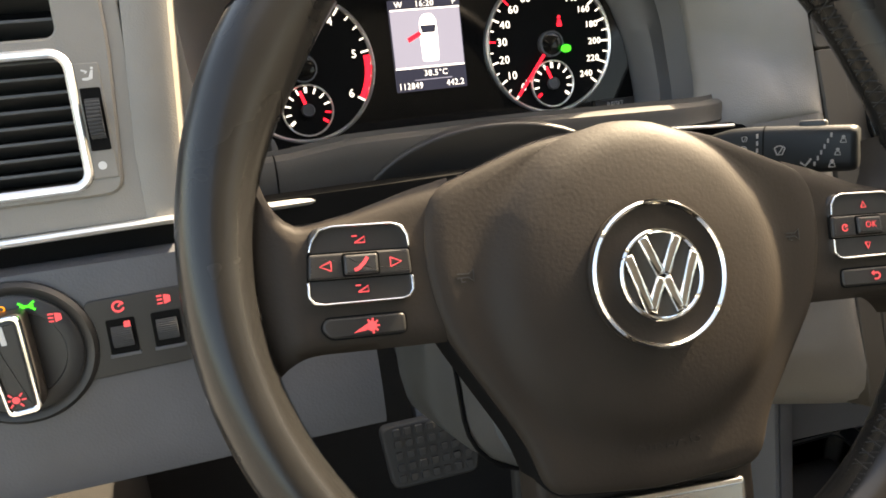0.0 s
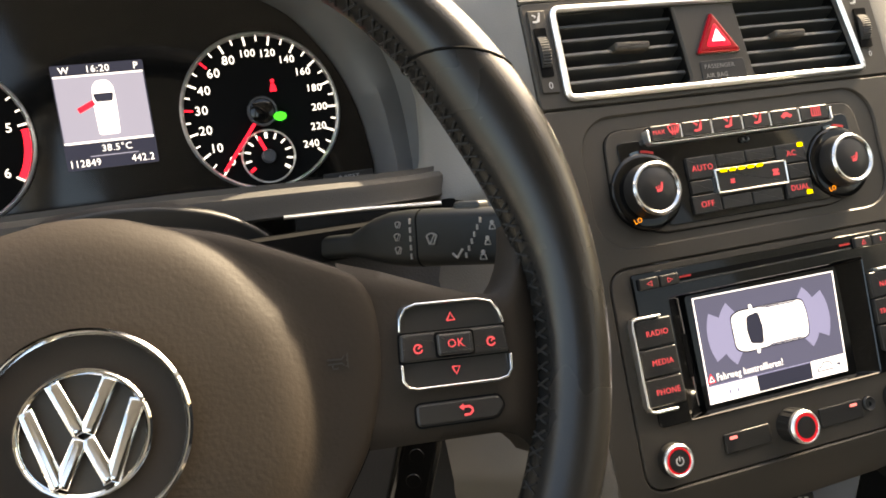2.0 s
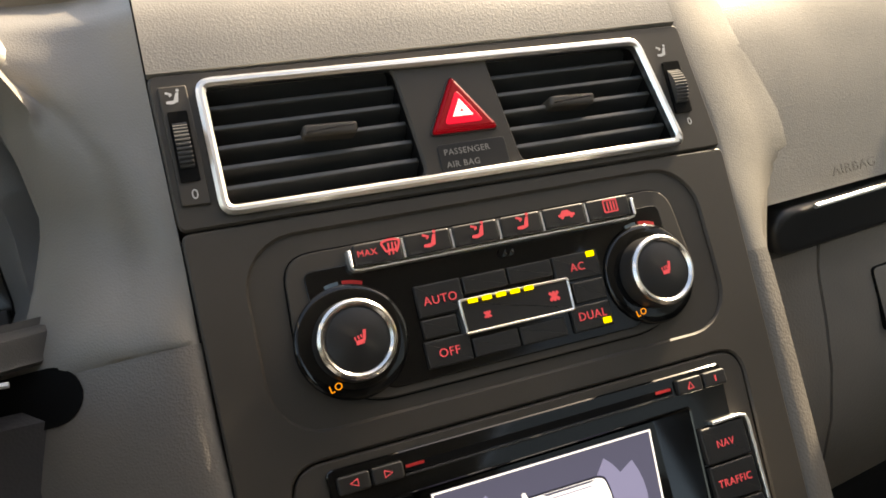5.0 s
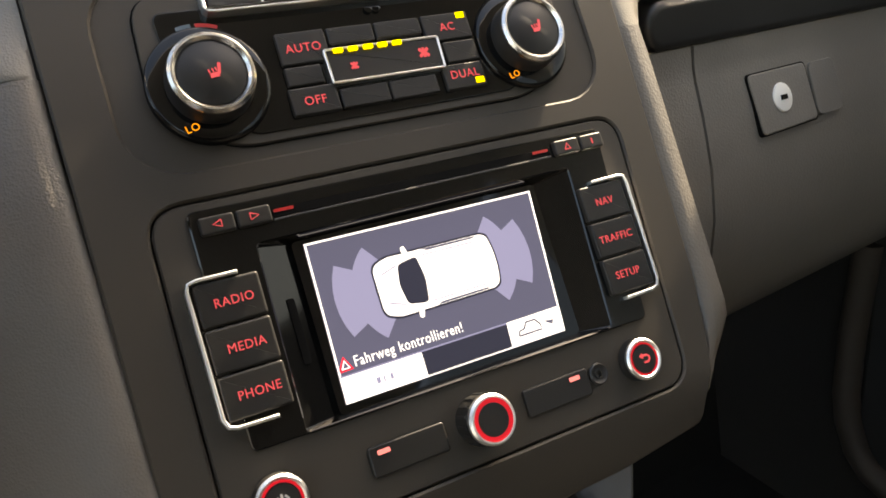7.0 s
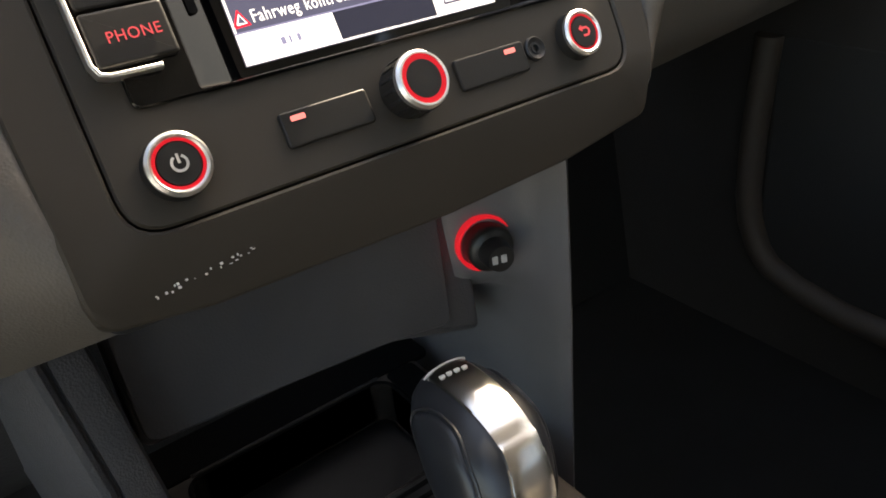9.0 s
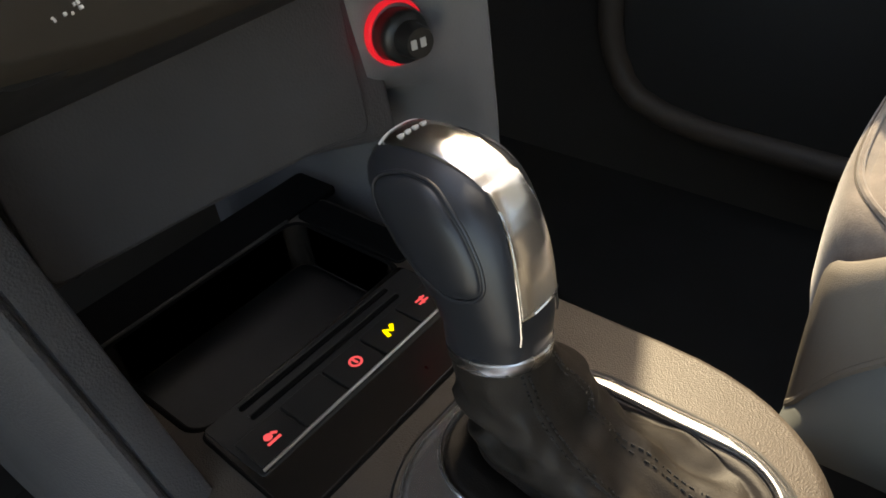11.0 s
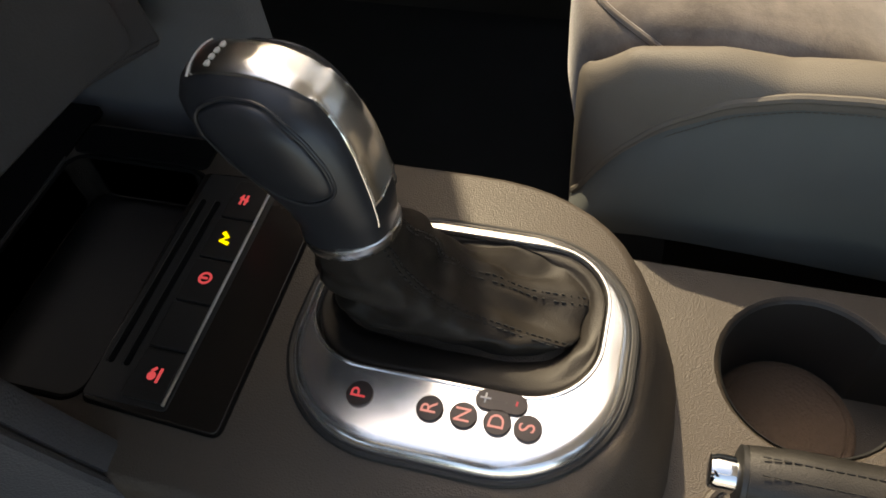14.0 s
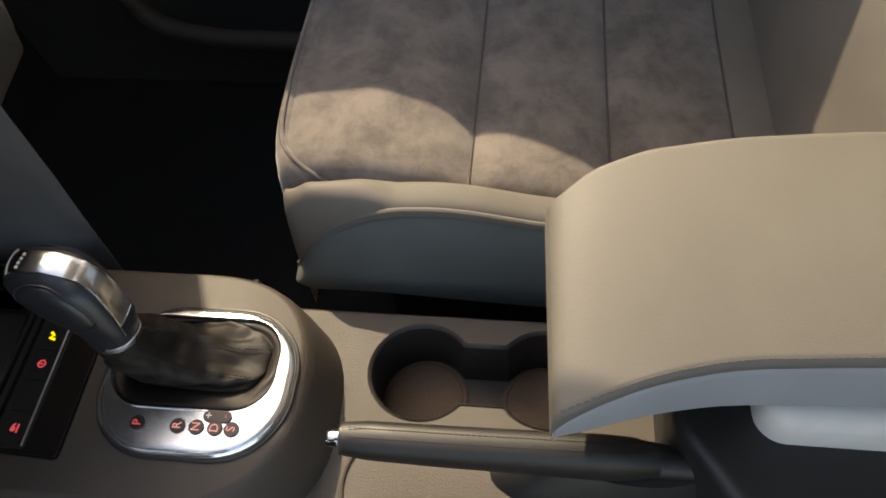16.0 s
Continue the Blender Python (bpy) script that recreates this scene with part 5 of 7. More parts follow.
part("frame", one(plate, FO, [inset(FO, 0.0040)], -0.002, 0.0030, 0.0013), M_CHROME, cv, "thin silver frame")


def grille(outline, x0b, x1b, x0t, x1t, y0, y1, knob_at):
    g = part("duct", one(slab, inset(outline, -0.001), -0.06, -0.040), M_HOLE, cv)
    part("duct_wall", one(plate, inset(outline, -0.0012), [inset(outline, 0.0003)], -0.045, -0.002, 0.0003), M_HOLE, cv)
    for i in range(6):
        t = (i + 0.5) / 6
        y = y0 + (y1 - y0) * t
        xa, xb = x0b + (x0t - x0b) * t, x1b + (x1t - x1b) * t
        bm = one(slab, rr(xa + 0.0004, -0.011, xb - 0.0004, 0.011, 0.001), -0.0011, 0.0011, 0.0006)
        shift(bm, pose(0, y, -0.0140, 64, 0, 0))
        part("slat", bm, M_SLAT, cv)
    ku, kv = knob_at
    part("tab", one(slab, soft_poly([(ku - 0.012, kv - 0.0025), (ku + 0.012, kv - 0.0035), (ku + 0.013, kv + 0.002), (ku - 0.011, kv + 0.003)], 0.002), -0.010, 0.0015, 0.0015), M_FASCIA, cv)


grille(GL, -0.1100, -0.0232, -0.1105, -0.0284, 0.0632, 0.1153, (-0.062, 0.0905))
grille(GR, 0.0240, 0.1088, 0.0173, 0.0985, 0.0622, 0.1140, (0.056, 0.0890))
part("wheel_plate", one(slab, soft_poly([(-0.1268, 0.0665), (-0.1155, 0.0660), (-0.1162, 0.1165), (-0.1274, 0.1165)], 0.001), -0.002, 0.0012, 0.0005), M_FASCIA, cv)
thumbwheel(cv, -0.1256, -0.1178, 0.0760, 0.1055, 0.0012)
thumbwheel(cv, 0.1118, 0.1215, 0.0745, 0.1015, 0.0006)
icon(SEAT_ICON, M_PALE, cv, -0.1222, 0.1115, 0.0014, 0.006)
writing("0", 0.0058, M_PALE, cv, -0.1210, 0.0705, 0.0014)
icon(SEAT_ICON, M_PALE, cv, 0.1135, 0.1075, 0.0006, 0.006)
writing("0", 0.0052, M_PALE, cv, 0.1185, 0.0695, 0.0006)

hz = thing("hazard_button", STACK, "red triangular hazard light button", "hazard button")
T3 = soft_poly([(-0.0172, 0.0812), (0.0148, 0.0806), (-0.0022, 0.1068)], 0.002)
part("cap", one(slab, T3, -0.003, 0.0028, 0.0014), M_HAZARD, hz)
part("surround", one(plate, inset(T3, -0.0009), [inset(T3, -0.0001)], -0.002, 0.0010, 0.0003), M_DARK, hz)
tri = [(-0.0062, 0.0876), (0.0036, 0.0874), (-0.0015, 0.0955)]
part("triangle", one(plate, tri, [[(x * 0.22 - 0.0010, (y - 0.0902) * 0.22 + 0.0900) for x, y in tri]], 0.002, 0.0036, 0.0002), M_SCREENW, hz)
part("lit_field", one(slab, soft_poly([(-0.0112, 0.0842), (0.0086, 0.0839), (-0.0018, 0.1002)], 0.003), 0.002, 0.0030, 0.0004), glow("hazard_lit", (1.0, 0.01, 0.05), 0.55), hz, "lit red middle")
pl = thing("airbag_indicator", STACK, "dark passenger airbag indicator plate", "indicator")
part("plate", one(slab, rr(-0.0163, 0.0628, 0.0170, 0.0762, 0.002), -0.002, 0.0006, 0.0004), M_BUTTON, pl)
writing("PASSENGER", 0.0040, M_PRINT, pl, -0.0025, 0.0722, 0.0007)
writing("AIR BAG", 0.0040, M_PRINT, pl, -0.0055, 0.0664, 0.0007)

# ---- climate control
cc = thing("climate_control", STACK, "black climate control panel with two chrome ringed knobs", "climate control")
UNIT = soft_poly([(-0.0950, -0.006), (-0.0700, -0.0262), (0.0700, -0.0262), (0.0990, -0.006), (0.0940, 0.0392), (-0.0930, 0.0392)], 0.012, 6)
part("body", one(slab, UNIT, -0.004, 0.0002, 0.0006), M_FASCIA, cc)
part("outline", one(plate, inset(UNIT, -0.0007), [inset(UNIT, -0.0001)], -0.004, -0.0011, 0.0002), M_HOLE, cc)
part("gloss_panel", one(slab, soft_poly([(-0.0850, 0.0), (-0.060, -0.0228), (0.060, -0.0228), (0.0880, 0.0), (0.0868, 0.0315), (-0.0862, 0.0315)], 0.004), -0.001, 0.0010, 0.0005), M_GLOSS, cc, "gloss black panel")


def climate_knob(x):
    base = part("knob_base", one(lathe, [(0.0238, -0.001), (0.0238, 0.0018), (0.0233, 0.0026), (0.0222, 0.0031), (0.0190, 0.0034), (0.0001, 0.0034)], x, 0, 0, 56), M_GLOSS, cc)
    part("knob", one(lathe, [(0.0168, 0.003), (0.0165, 0.0115), (0.0160, 0.0125), (0.0001, 0.0125)], x, 0, 0, 56), M_BUTTON, base)
    part("ring", ring_bm(x, 0, 0.0161, 0.0030, 0.010, 0.0146, 64), M_SATIN, base, "chrome ring")
    part("cap", one(lathe, [(0.0129, 0.0118), (0.0129, 0.0132), (0.0120, 0.0138), (0.0001, 0.0140)], x, 0, 0, 48), M_BUTTON, base)
    icon(HEAT_ICON, M_REDLIT, base, x + 0.0006, 0.0004, 0.0142, 0.0056)
    writing("LO", 0.0042, M_AMBER, base, x - 0.0108, -0.0168, 0.0036, turn=12)
    part("cold_mark", one(slab, stroke(arc(x, 0, 0.0242, 106, 92, 5), 0.0018), 0.0012, 0.0022), M_BLUE, base)
    part("warm_mark", one(slab, stroke(arc(x, 0, 0.0242, 88, 68, 6), 0.0018), 0.0012, 0.0022), M_REDPRINT, base)


climate_knob(-0.0721), climate_knob(0.0722)
cuts = [-0.0655, -0.0433, -0.0212, 0.0013, 0.0226, 0.0452, 0.0690]
row_icons = [SCREEN_ICON, SEAT_ICON, SEAT_ICON, SEAT_ICON, CAR_ICON, REAR_ICON]
for i in range(6):
    a, b = cuts[i] + 0.0005, cuts[i + 1] - 0.0005
    k = part("button", one(slab, rr(a, 0.0288, b, 0.0383, 0.0014), -0.001, 0.0062, 0.0009), M_BUTTON, cc)
    icon(row_icons[i], M_REDLIT, k, (a + b) / 2 + (0.0058 if i == 0 else 0.001), 0.0343, 0.0064, 0.0068 if i != 4 else 0.0052)
    if i == 0:
        writing("MAX", 0.0038, M_REDLIT, k, a + 0.0058, 0.0338, 0.0064)
    part("lamp", one(slab, rr(a + 0.002, 0.0296, a + 0.007, 0.0306, 0.0002), 0.006, 0.0064), M_DARK, k)
    if i:
        part("divider", one(slab, rr(cuts[i] - 0.0004, 0.0285, cuts[i] + 0.0004, 0.0375, 0.0002), 0.0, 0.0060), M_CHROME, cc)
part("bracket", one(bar, [(-0.0666, 0.0362), (-0.0666, 0.0292), (-0.0655, 0.0280), (-0.062, 0.0276), (0.066, 0.0272), (0.0690, 0.0276), (0.0700, 0.0286), (0.0700, 0.0362)], 0.0014, 0.0, 0.0066, 0.0005), M_CHROME, cc, "thin chrome bracket")


def key_button(x0, y0, x1, y1, text="", lamp=None):
    k = part("button", one(slab, rr(x0 + 0.0003, y0 + 0.0003, x1 - 0.0003, y1 - 0.0003, 0.0008), 0.0, 0.0030, 0.0007), M_BUTTON, cc)
    if text:
        writing(text, 0.0052, M_REDLIT, k, (x0 + x1) / 2, (y0 + y1) / 2 + (0.0006 if lamp and lamp[1] < 0 else -0.0004), 0.0032)
    if lamp:
        part("lamp", one(slab, rr(lamp[0] - 0.0020, lamp[1] - 0.0013, lamp[0] + 0.0020, lamp[1] + 0.0013, 0.0003), 0.002, 0.0034), M_YELLOW, k, "yellow indicator")


key_button(-0.0425, 0.0022, -0.0208, 0.0168, "AUTO")
key_button(-0.0205, 0.0085, 0.0008, 0.0166)
key_button(0.0010, 0.0085, 0.0232, 0.0166)
key_button(0.0235, 0.0038, 0.0472, 0.0168, "AC", (0.0432, 0.0148))
key_button(-0.0425, -0.0068, -0.0262, 0.0020)
key_button(0.0305, -0.0068, 0.0472, 0.0036)
key_button(-0.0435, -0.0192, -0.0225, -0.0070, "OFF")
key_button(-0.0222, -0.0190, 0.0000, -0.0100)
key_button(0.0002, -0.0190, 0.0232, -0.0100)
key_button(0.0265, -0.0192, 0.0472, -0.0070, "DUAL", (0.0434, -0.0162))
WIN = soft_poly([(-0.0242, -0.0085), (0.0286, -0.0087), (0.0290, 0.0064), (-0.0246, 0.0070)], 0.0015)
win = part("blower_key", one(slab, inset(WIN, 0.0008), 0.0, 0.0040, 0.0006), M_BUTTON, cc)
part("bracket", one(plate, WIN, [inset(WIN, 0.0011)], 0.0, 0.0046, 0.0004), M_CHROME, win, "thin chrome bracket")
for u in (-0.0181, -0.0115, -0.0047, 0.0020, 0.0087):
    part("lamp", one(slab, rr(u - 0.0021, 0.0045, u + 0.0021, 0.0064, 0.0003), 0.003, 0.0050), M_YELLOW, win, "yellow indicator")
icon(FAN_ICON, M_REDLIT, win, -0.0128, -0.0018, 0.0042, 0.0034)
icon(FAN_ICON, M_REDLIT, win, 0.0200, -0.0005, 0.0042, 0.0050)
for dx in (-0.0018, 0.0018):
    part("sensor", one(lathe, [(0.0020, 0.0), (0.0020, 0.0022), (0.0001, 0.0026)], 0.0035 + dx, 0.0232, 0.0, 18), M_GLOSS, cc)

# ---- navigation radio
nv = thing("navigation_radio", STACK, "black navigation radio with lit colour screen and red lettered buttons", "car radio")
part("body", one(plate, inset(P2, 0.0008), [rr(-0.0720, -0.1385, 0.0735, -0.0640, 0.002)], -0.02, -0.0004, 0.0008), M_FASCIA, nv)
GO = soft_poly([(-0.0936, -0.1385), (0.0905, -0.1400), (0.0968, -0.0482), (-0.0938, -0.0475)], 0.003)
RO = soft_poly([(-0.0725, -0.1378), (0.0705, -0.1385), (0.0742, -0.0640), (-0.0715, -0.0648)], 0.002)
part("gloss_panel", one(plate, GO, [RO], -0.018, 0.0014, 0.0006), M_GLOSS, nv, "gloss black panel")
SC = [(-0.0545, -0.1336), (0.0500, -0.1340), (0.0545, -0.0690), (-0.0530, -0.0683)]
bm = bmesh.new()
k = len(RO)
# the recess narrows towards the screen on all four sides
inner = []
for x, y in RO:
    inner.append((min(max(x, -0.0560), 0.0560), min(max(y, -0.1362), -0.0670)))
loft(bm, [[(x, y, 0.0008) for x, y in RO], [(x, y, -0.0075) for x, y in inner]], caps=False)
part("screen_recess", bm, M_GLOSS, nv)
scr = part("screen", one(slab, SC, -0.010, -0.0040), M_SCREEN, nv, "lit grey screen with a parking sensor picture")
part("screen_bezel", one(slab, rr(-0.0575, -0.1370, 0.0575, -0.0665, 0.002), -0.012, -0.0045), M_GLOSS, nv)
part("screen_border", one(plate, inset(SC, 0.0002), [inset(SC, 0.0009)], -0.0045, -0.0036, 0.0001), M_SCREENW, scr)


def lit(name, pts, mat, z=0.0):
    if area(pts) < 0:
        pts = pts[::-1]
    return part(name, one(slab, pts, -0.0042 + z, -0.0036 + z), mat, scr)


lit("soft_key", [(-0.0543, -0.1334), (-0.0185, -0.1334), (-0.0185, -0.1232), (-0.0541, -0.1232)], M_SCREENW)
lit("soft_bar", [(-0.0183, -0.1334), (0.0222, -0.1334), (0.0228, -0.1232), (-0.0183, -0.1232)], M_SCREEND)
lit("soft_key", [(0.0222, -0.1336), (0.0498, -0.1337), (0.0506, -0.1225), (0.0228, -0.1227)], M_SCREENW)
lit("line", [(-0.0541, -0.1232), (0.0228, -0.1232), (0.0228, -0.1226), (-0.0541, -0.1226)], M_SCREEN2, 0.0001)
icon([stroke([(-0.8, -0.2), (-0.7, 0.05), (-0.4, 0.1), (-0.2, 0.4), (0.35, 0.4), (0.6, 0.1), (0.65, -0.2), (-0.8, -0.2)], 0.1)], M_SCREEN, scr, 0.0335, -0.1282, -0.0034, 0.0082)
icon([[(-0.5, 0.2), (0.5, 0.1), (0.3, -0.3)]], M_SCREEN, scr, 0.0430, -0.1278, -0.0034, 0.0050)
for i, w in enumerate((0.0016, 0.0007, 0.0012)):
    lit("print", [(-0.0400 + i * 0.003, -0.1296), (-0.0400 + i * 0.003 + w, -0.1296), (-0.0400 + i * 0.003 + w, -0.1272), (-0.0400 + i * 0.003, -0.1272)], M_SCREEN2, 0.0003)
writing("Fahrweg kontrollieren!", 0.0062, M_SCREENW, scr, -0.0222, -0.1186, -0.0034, stretch=0.77)
icon(TRI_UP, M_NEEDLE, scr, -0.0506, -0.1184, -0.0035, 0.0058)
icon(TRI_UP, M_SCREENW, scr, -0.0506, -0.1187, -0.0033, 0.0036)
CX, CY = -0.0012, -0.0945
body_pts = [(-0.0275, -0.008), (-0.0262, -0.0105), (-0.021, -0.0125), (0.024, -0.0120), (0.0268, -0.0105), (0.0282, -0.004), (0.0282, 0.004), (0.0268, 0.0105), (0.024, 0.0120), (-0.021, 0.0125), (-0.0262, 0.0105), (-0.0275, 0.008)]
lit("car_shadow", [(CX + x * 1.03, CY + y * 1.07) for x, y in soft_poly(body_pts, 0.003)], M_SCREEND, 0.0001)
lit("car_picture", [(CX + x, CY + y) for x, y in soft_poly(body_pts, 0.003)], M_SCREENW, 0.0003)
lit("car_window", soft_poly([(CX - 0.0165, CY - 0.0085), (CX - 0.0075, CY - 0.0100), (CX - 0.0060, CY), (CX - 0.0075, CY + 0.0100), (CX - 0.0165, CY + 0.0085), (CX - 0.0180, CY)], 0.002), M_SCREEND, 0.0005)
for s in (-1, 1):
    lit("car_window", [(CX - 0.004, CY + s * 0.0122), (CX + 0.022, CY + s * 0.0118), (CX + 0.020, CY + s * 0.0110), (CX - 0.002, CY + s * 0.0112)], M_SCREEN, 0.0005)
    lit("car_mirror", soft_poly([(CX - 0.0130, CY + s * 0.0125), (CX - 0.0105, CY + s * 0.0125), (CX - 0.0115, CY + s * 0.0155), (CX - 0.0130, CY + s * 0.0150)], 0.0006), M_SCREENW, 0.0003)


for s in (-1, 1):
    lit("car_line", stroke([(CX - 0.0245, CY + s * 0.0060), (CX - 0.0175, CY + s * 0.0082)], 0.0006), M_SCREEN2, 0.0005)
    lit("car_line", stroke([(CX - 0.0055, CY + s * 0.0098), (CX + 0.0200, CY + s * 0.0095)], 0.0005), M_SCREEN2, 0.0005)


for side in (-1, 1):
    ox = CX + side * 0.0135
    for a0, a1, r1 in ((27, 51, 0.0245), (-27, 27, 0.0325), (-51, -27, 0.0245)):
        pts = [(ox + side * (r * math.cos(radians(a))), CY + r * math.sin(radians(a))) for r, a in [(r1, a0 + (a1 - a0) * i / 6) for i in range(7)] + [(0.0150, a1 + (a0 - a1) * i / 6) for i in range(7)]]
        lit("sensor_cone", pts, M_SCREEN2, 0.00005)


def side_buttons(side, words):
    c = side * 0.0868
    for i, w in enumerate(words):
        y1 = -0.0748 - i * 0.0172
        k = part("button", one(slab, soft_poly([(c - 0.0122, y1 - 0.0165), (c + 0.0122, y1 - 0.0165), (c + 0.0122, y1), (c - 0.0122, y1)], 0.0014), -0.001, 0.0042, 0.0009), M_BUTTON, nv, "black button with red lettering")
        writing(w, 0.0048, M_REDLIT, k, c + (0.0012 if side < 0 else -0.0008), y1 - 0.0085, 0.0044, stretch=0.95)
    o = c + side * 0.0142
    part("bracket", one(bar, [(c - side * 0.005, -0.0735), (c + side * 0.0100, -0.0733), (c + side * 0.0132, -0.0740), (o, -0.0765), (o - side * 0.0003, -0.1240), (c + side * 0.0125, -0.1272), (c + side * 0.0095, -0.1282), (c - side * 0.0055, -0.1285)], 0.0015, 0.0, 0.0052, 0.0005), M_CHROME, nv, "chrome bracket")


side_buttons(-1, ["RADIO", "MEDIA", "PHONE"])
side_buttons(1, ["NAV", "TRAFFIC", "SETUP"])
part("disc_slot", one(slab, rr(-0.0625, -0.0562, 0.0675, -0.0530, 0.0012), 0.0008, 0.0017), M_HOLE, nv)
part("slot_lip", one(tube, [(-0.0625, -0.0572, 0.0014), (0.0675, -0.0570, 0.0014)], 0.0006, 6), M_DARK, nv)
for u in (-0.058, 0.0625):
    part("slot_light", one(slab, rr(u - 0.004, -0.0545, u + 0.004, -0.0533, 0.0003), 0.0012, 0.0021), M_REDPRINT, nv)
for x0, x1, ic in ((-0.0905, -0.0772, TRI_LEFT), (-0.0764, -0.0632, TRI_RIGHT), (0.0696, 0.0832, TRI_UP), (0.0842, 0.0968, [stroke([(0, -0.4), (0, 0.4)], 0.2)])):
    k = part("button", one(slab, rr(x0, -0.0578, x1, -0.0508, 0.0012), 0.0, 0.0036, 0.0008), M_BUTTON, nv)
    icon(ic, M_REDLIT, k, (x0 + x1) / 2, -0.0543, 0.0038, 0.0034)
part("card_slot", one(slab, rr(-0.0660, -0.1140, -0.0630, -0.0880, 0.001), -0.006, -0.0018), M_HOLE, nv)


def ring_knob(x, y, r, h, ic=None, size=0.006):
    k = part("knob", one(lathe, [(r * 1.08, -0.001), (r * 1.06, h * 0.7), (r, h), (0.0001, h)], x, y, 0, 44), M_BUTTON, nv, "black knob with chrome and red lit rings")
    part("ring", ring_bm(x, y, r * 1.04, r * 0.24, h * 0.6, h + 0.0012, 48), M_CHROME, k, "chrome ring")
    part("light_ring", ring_bm(x, y, r * 0.80, r * 0.055, h * 0.6, h + 0.0006, 48), M_REDRING, k, "red lit ring")
    part("cap", one(lathe, [(r * 0.70, h), (r * 0.68, h + 0.0008), (0.0001, h + 0.0010)], x, y, 0, 40), M_BUTTON, k)
    if ic:
        icon(ic[0], ic[1], k, x, y, h + 0.0012, size)


ring_knob(-0.0889, -0.1577, 0.0094, 0.0060, (POWER_ICON, M_PALE), 0.0058)
ring_knob(0.0789, -0.1564, 0.0090, 0.0050, (BACK_ICON, M_REDLIT), 0.0052)
ring_knob(-0.0040, -0.1563, 0.0098, 0.0125)
bm = bmesh.new()
for i in range(16):
    a = 360 * i / 16
    q = one(slab, rr(-0.0006, -0.0003, 0.0006, 0.0003, 0.0002), 0.001, 0.0095)
    shift(q, pose(-0.0040 + 0.0106 * math.cos(radians(a)), -0.1563 + 0.0106 * math.sin(radians(a)), 0, 0, 0, a + 90))
    me = bpy.data.meshes.new("tmp")
    q.to_mesh(me)
    q.free()
    bm.from_mesh(me)
    bpy.data.meshes.remove(me)
part("knurling", bm, M_DARK, nv)
part("socket", one(lathe, [(0.0048, -0.001), (0.0048, 0.0008), (0.0042, 0.0014), (0.0030, 0.0006), (0.0022, 0.0006), (0.0020, 0.0010), (0.0014, 0.0010), (0.0012, -0.0008), (0.0001, -0.0008)], 0.0568, -0.1562, 0, 32), M_DARK, nv, "round audio socket")
for x0, x1, u in ((-0.0530, -0.0200, -0.0468), (0.0178, 0.0512, 0.0438)):
    k = part("button", one(slab, rr(x0, -0.1635, x1, -0.1515, 0.0015), -0.001, 0.0012, 0.0008), M_BUTTON, nv)
    part("marker", one(slab, rr(u - 0.0026, -0.1552, u + 0.0026, -0.1534, 0.0003), 0.001, 0.0015), glow("marker_red", (1.0, 0.25, 0.25), 0.8), k)
# scuffs at the bottom of the fascia
bm = bmesh.new()
rng = random.Random(5)
for i in range(22):
    k = rng.random()
    u, v = -0.108 + k * 0.034, -0.1925 + 0.003 * k + rng.random() * 0.0016
    n = -0.008 * (-v - 0.180) / 0.020
    slab(bm, rr(u, v, u + 0.0003 + rng.random() * 0.0007, v + 0.0003 + rng.random() * 0.0006, 0.0001, 1), n - 0.0006, n + 0.0003)
tagged(part("scuff", bm, M_PALE, st), kind="stuff")

# ---------------------------------------------------------------- lower console
con = thing("centre_console", pose(0, 0, 0), "grey brown grained plastic centre console between the seats", "centre console", kind="structure")
# panel under the centre stack, leaning forward as it goes down
UND = frame_at((0, 0.0125, 0.500), (1, 0, 0), (0, 0.10, 0.995))
part("under_panel", one(slab, soft_poly([(-0.118, -0.0625), (-0.05, -0.066), (0.014, -0.0715), (0.07, -0.090), (0.07, 0.06), (-0.118, 0.06)], 0.006), -0.02, 0.0, 0.003), M_LOWER, con)
con.children[-1].matrix_basis = UND
ash = thing("ashtray_door", UND, "closed dark grey ashtray door below the centre stack", "ashtray")
part("door", one(slab, soft_poly([(-0.116, -0.0600), (-0.05, -0.0635), (0.014, -0.0690), (0.050, -0.076), (0.0535, 0.05), (-0.116, 0.05)], 0.008), -0.002, 0.0022, 0.0012), M_LOWER, ash)


def socket_panel(bm):
    """Panel beside the ashtray, curving round into the wall of the tunnel."""
    plan = ((0.0545, 0.030), (0.0548, 0.0120), (0.0556, 0.0100), (0.0620, 0.0045), (0.0722, -0.0010), (0.0840, -0.0085), (0.0905, -0.0145), (0.0955, -0.0230), (0.0985, -0.0330), (0.1010, -0.0365), (0.1035, -0.0350), (0.1050, -0.0300), (0.1050, 0.0600), (0.1050, 0.2400))
    rows = []
    for i in range(20):
        z = 0.555 - 0.285 * i / 19
        back = 0.16 * min(max((0.438 - z) / 0.03, 0.0), 1.0)
        rows.append([bm.verts.new((x - 0.004 * max(0.0, 0.42 - z) / 0.1, y + 0.03 * (z - 0.47) - 0.02 * max(0.0, 0.40 - z) + back * max(0.0, min(1.0, (0.0955 - x) / 0.012)), z)) for x, y in plan])
    for a, b in zip(rows, rows[1:]):
        for i in range(len(plan) - 1):
            bm.faces.new((a[i], a[i + 1], b[i + 1], b[i]))


# paler than the ashtray plastic: light from the driver's side is in the colour
part("socket_panel", solid(one(socket_panel), 0.003), surface("lit_socket_panel_plastic", (0.135, 0.136, 0.143), 0.40, grain=900, bump=0.2, depth=0.0004, kind="cells", spec=0.6), con, sharp=60)


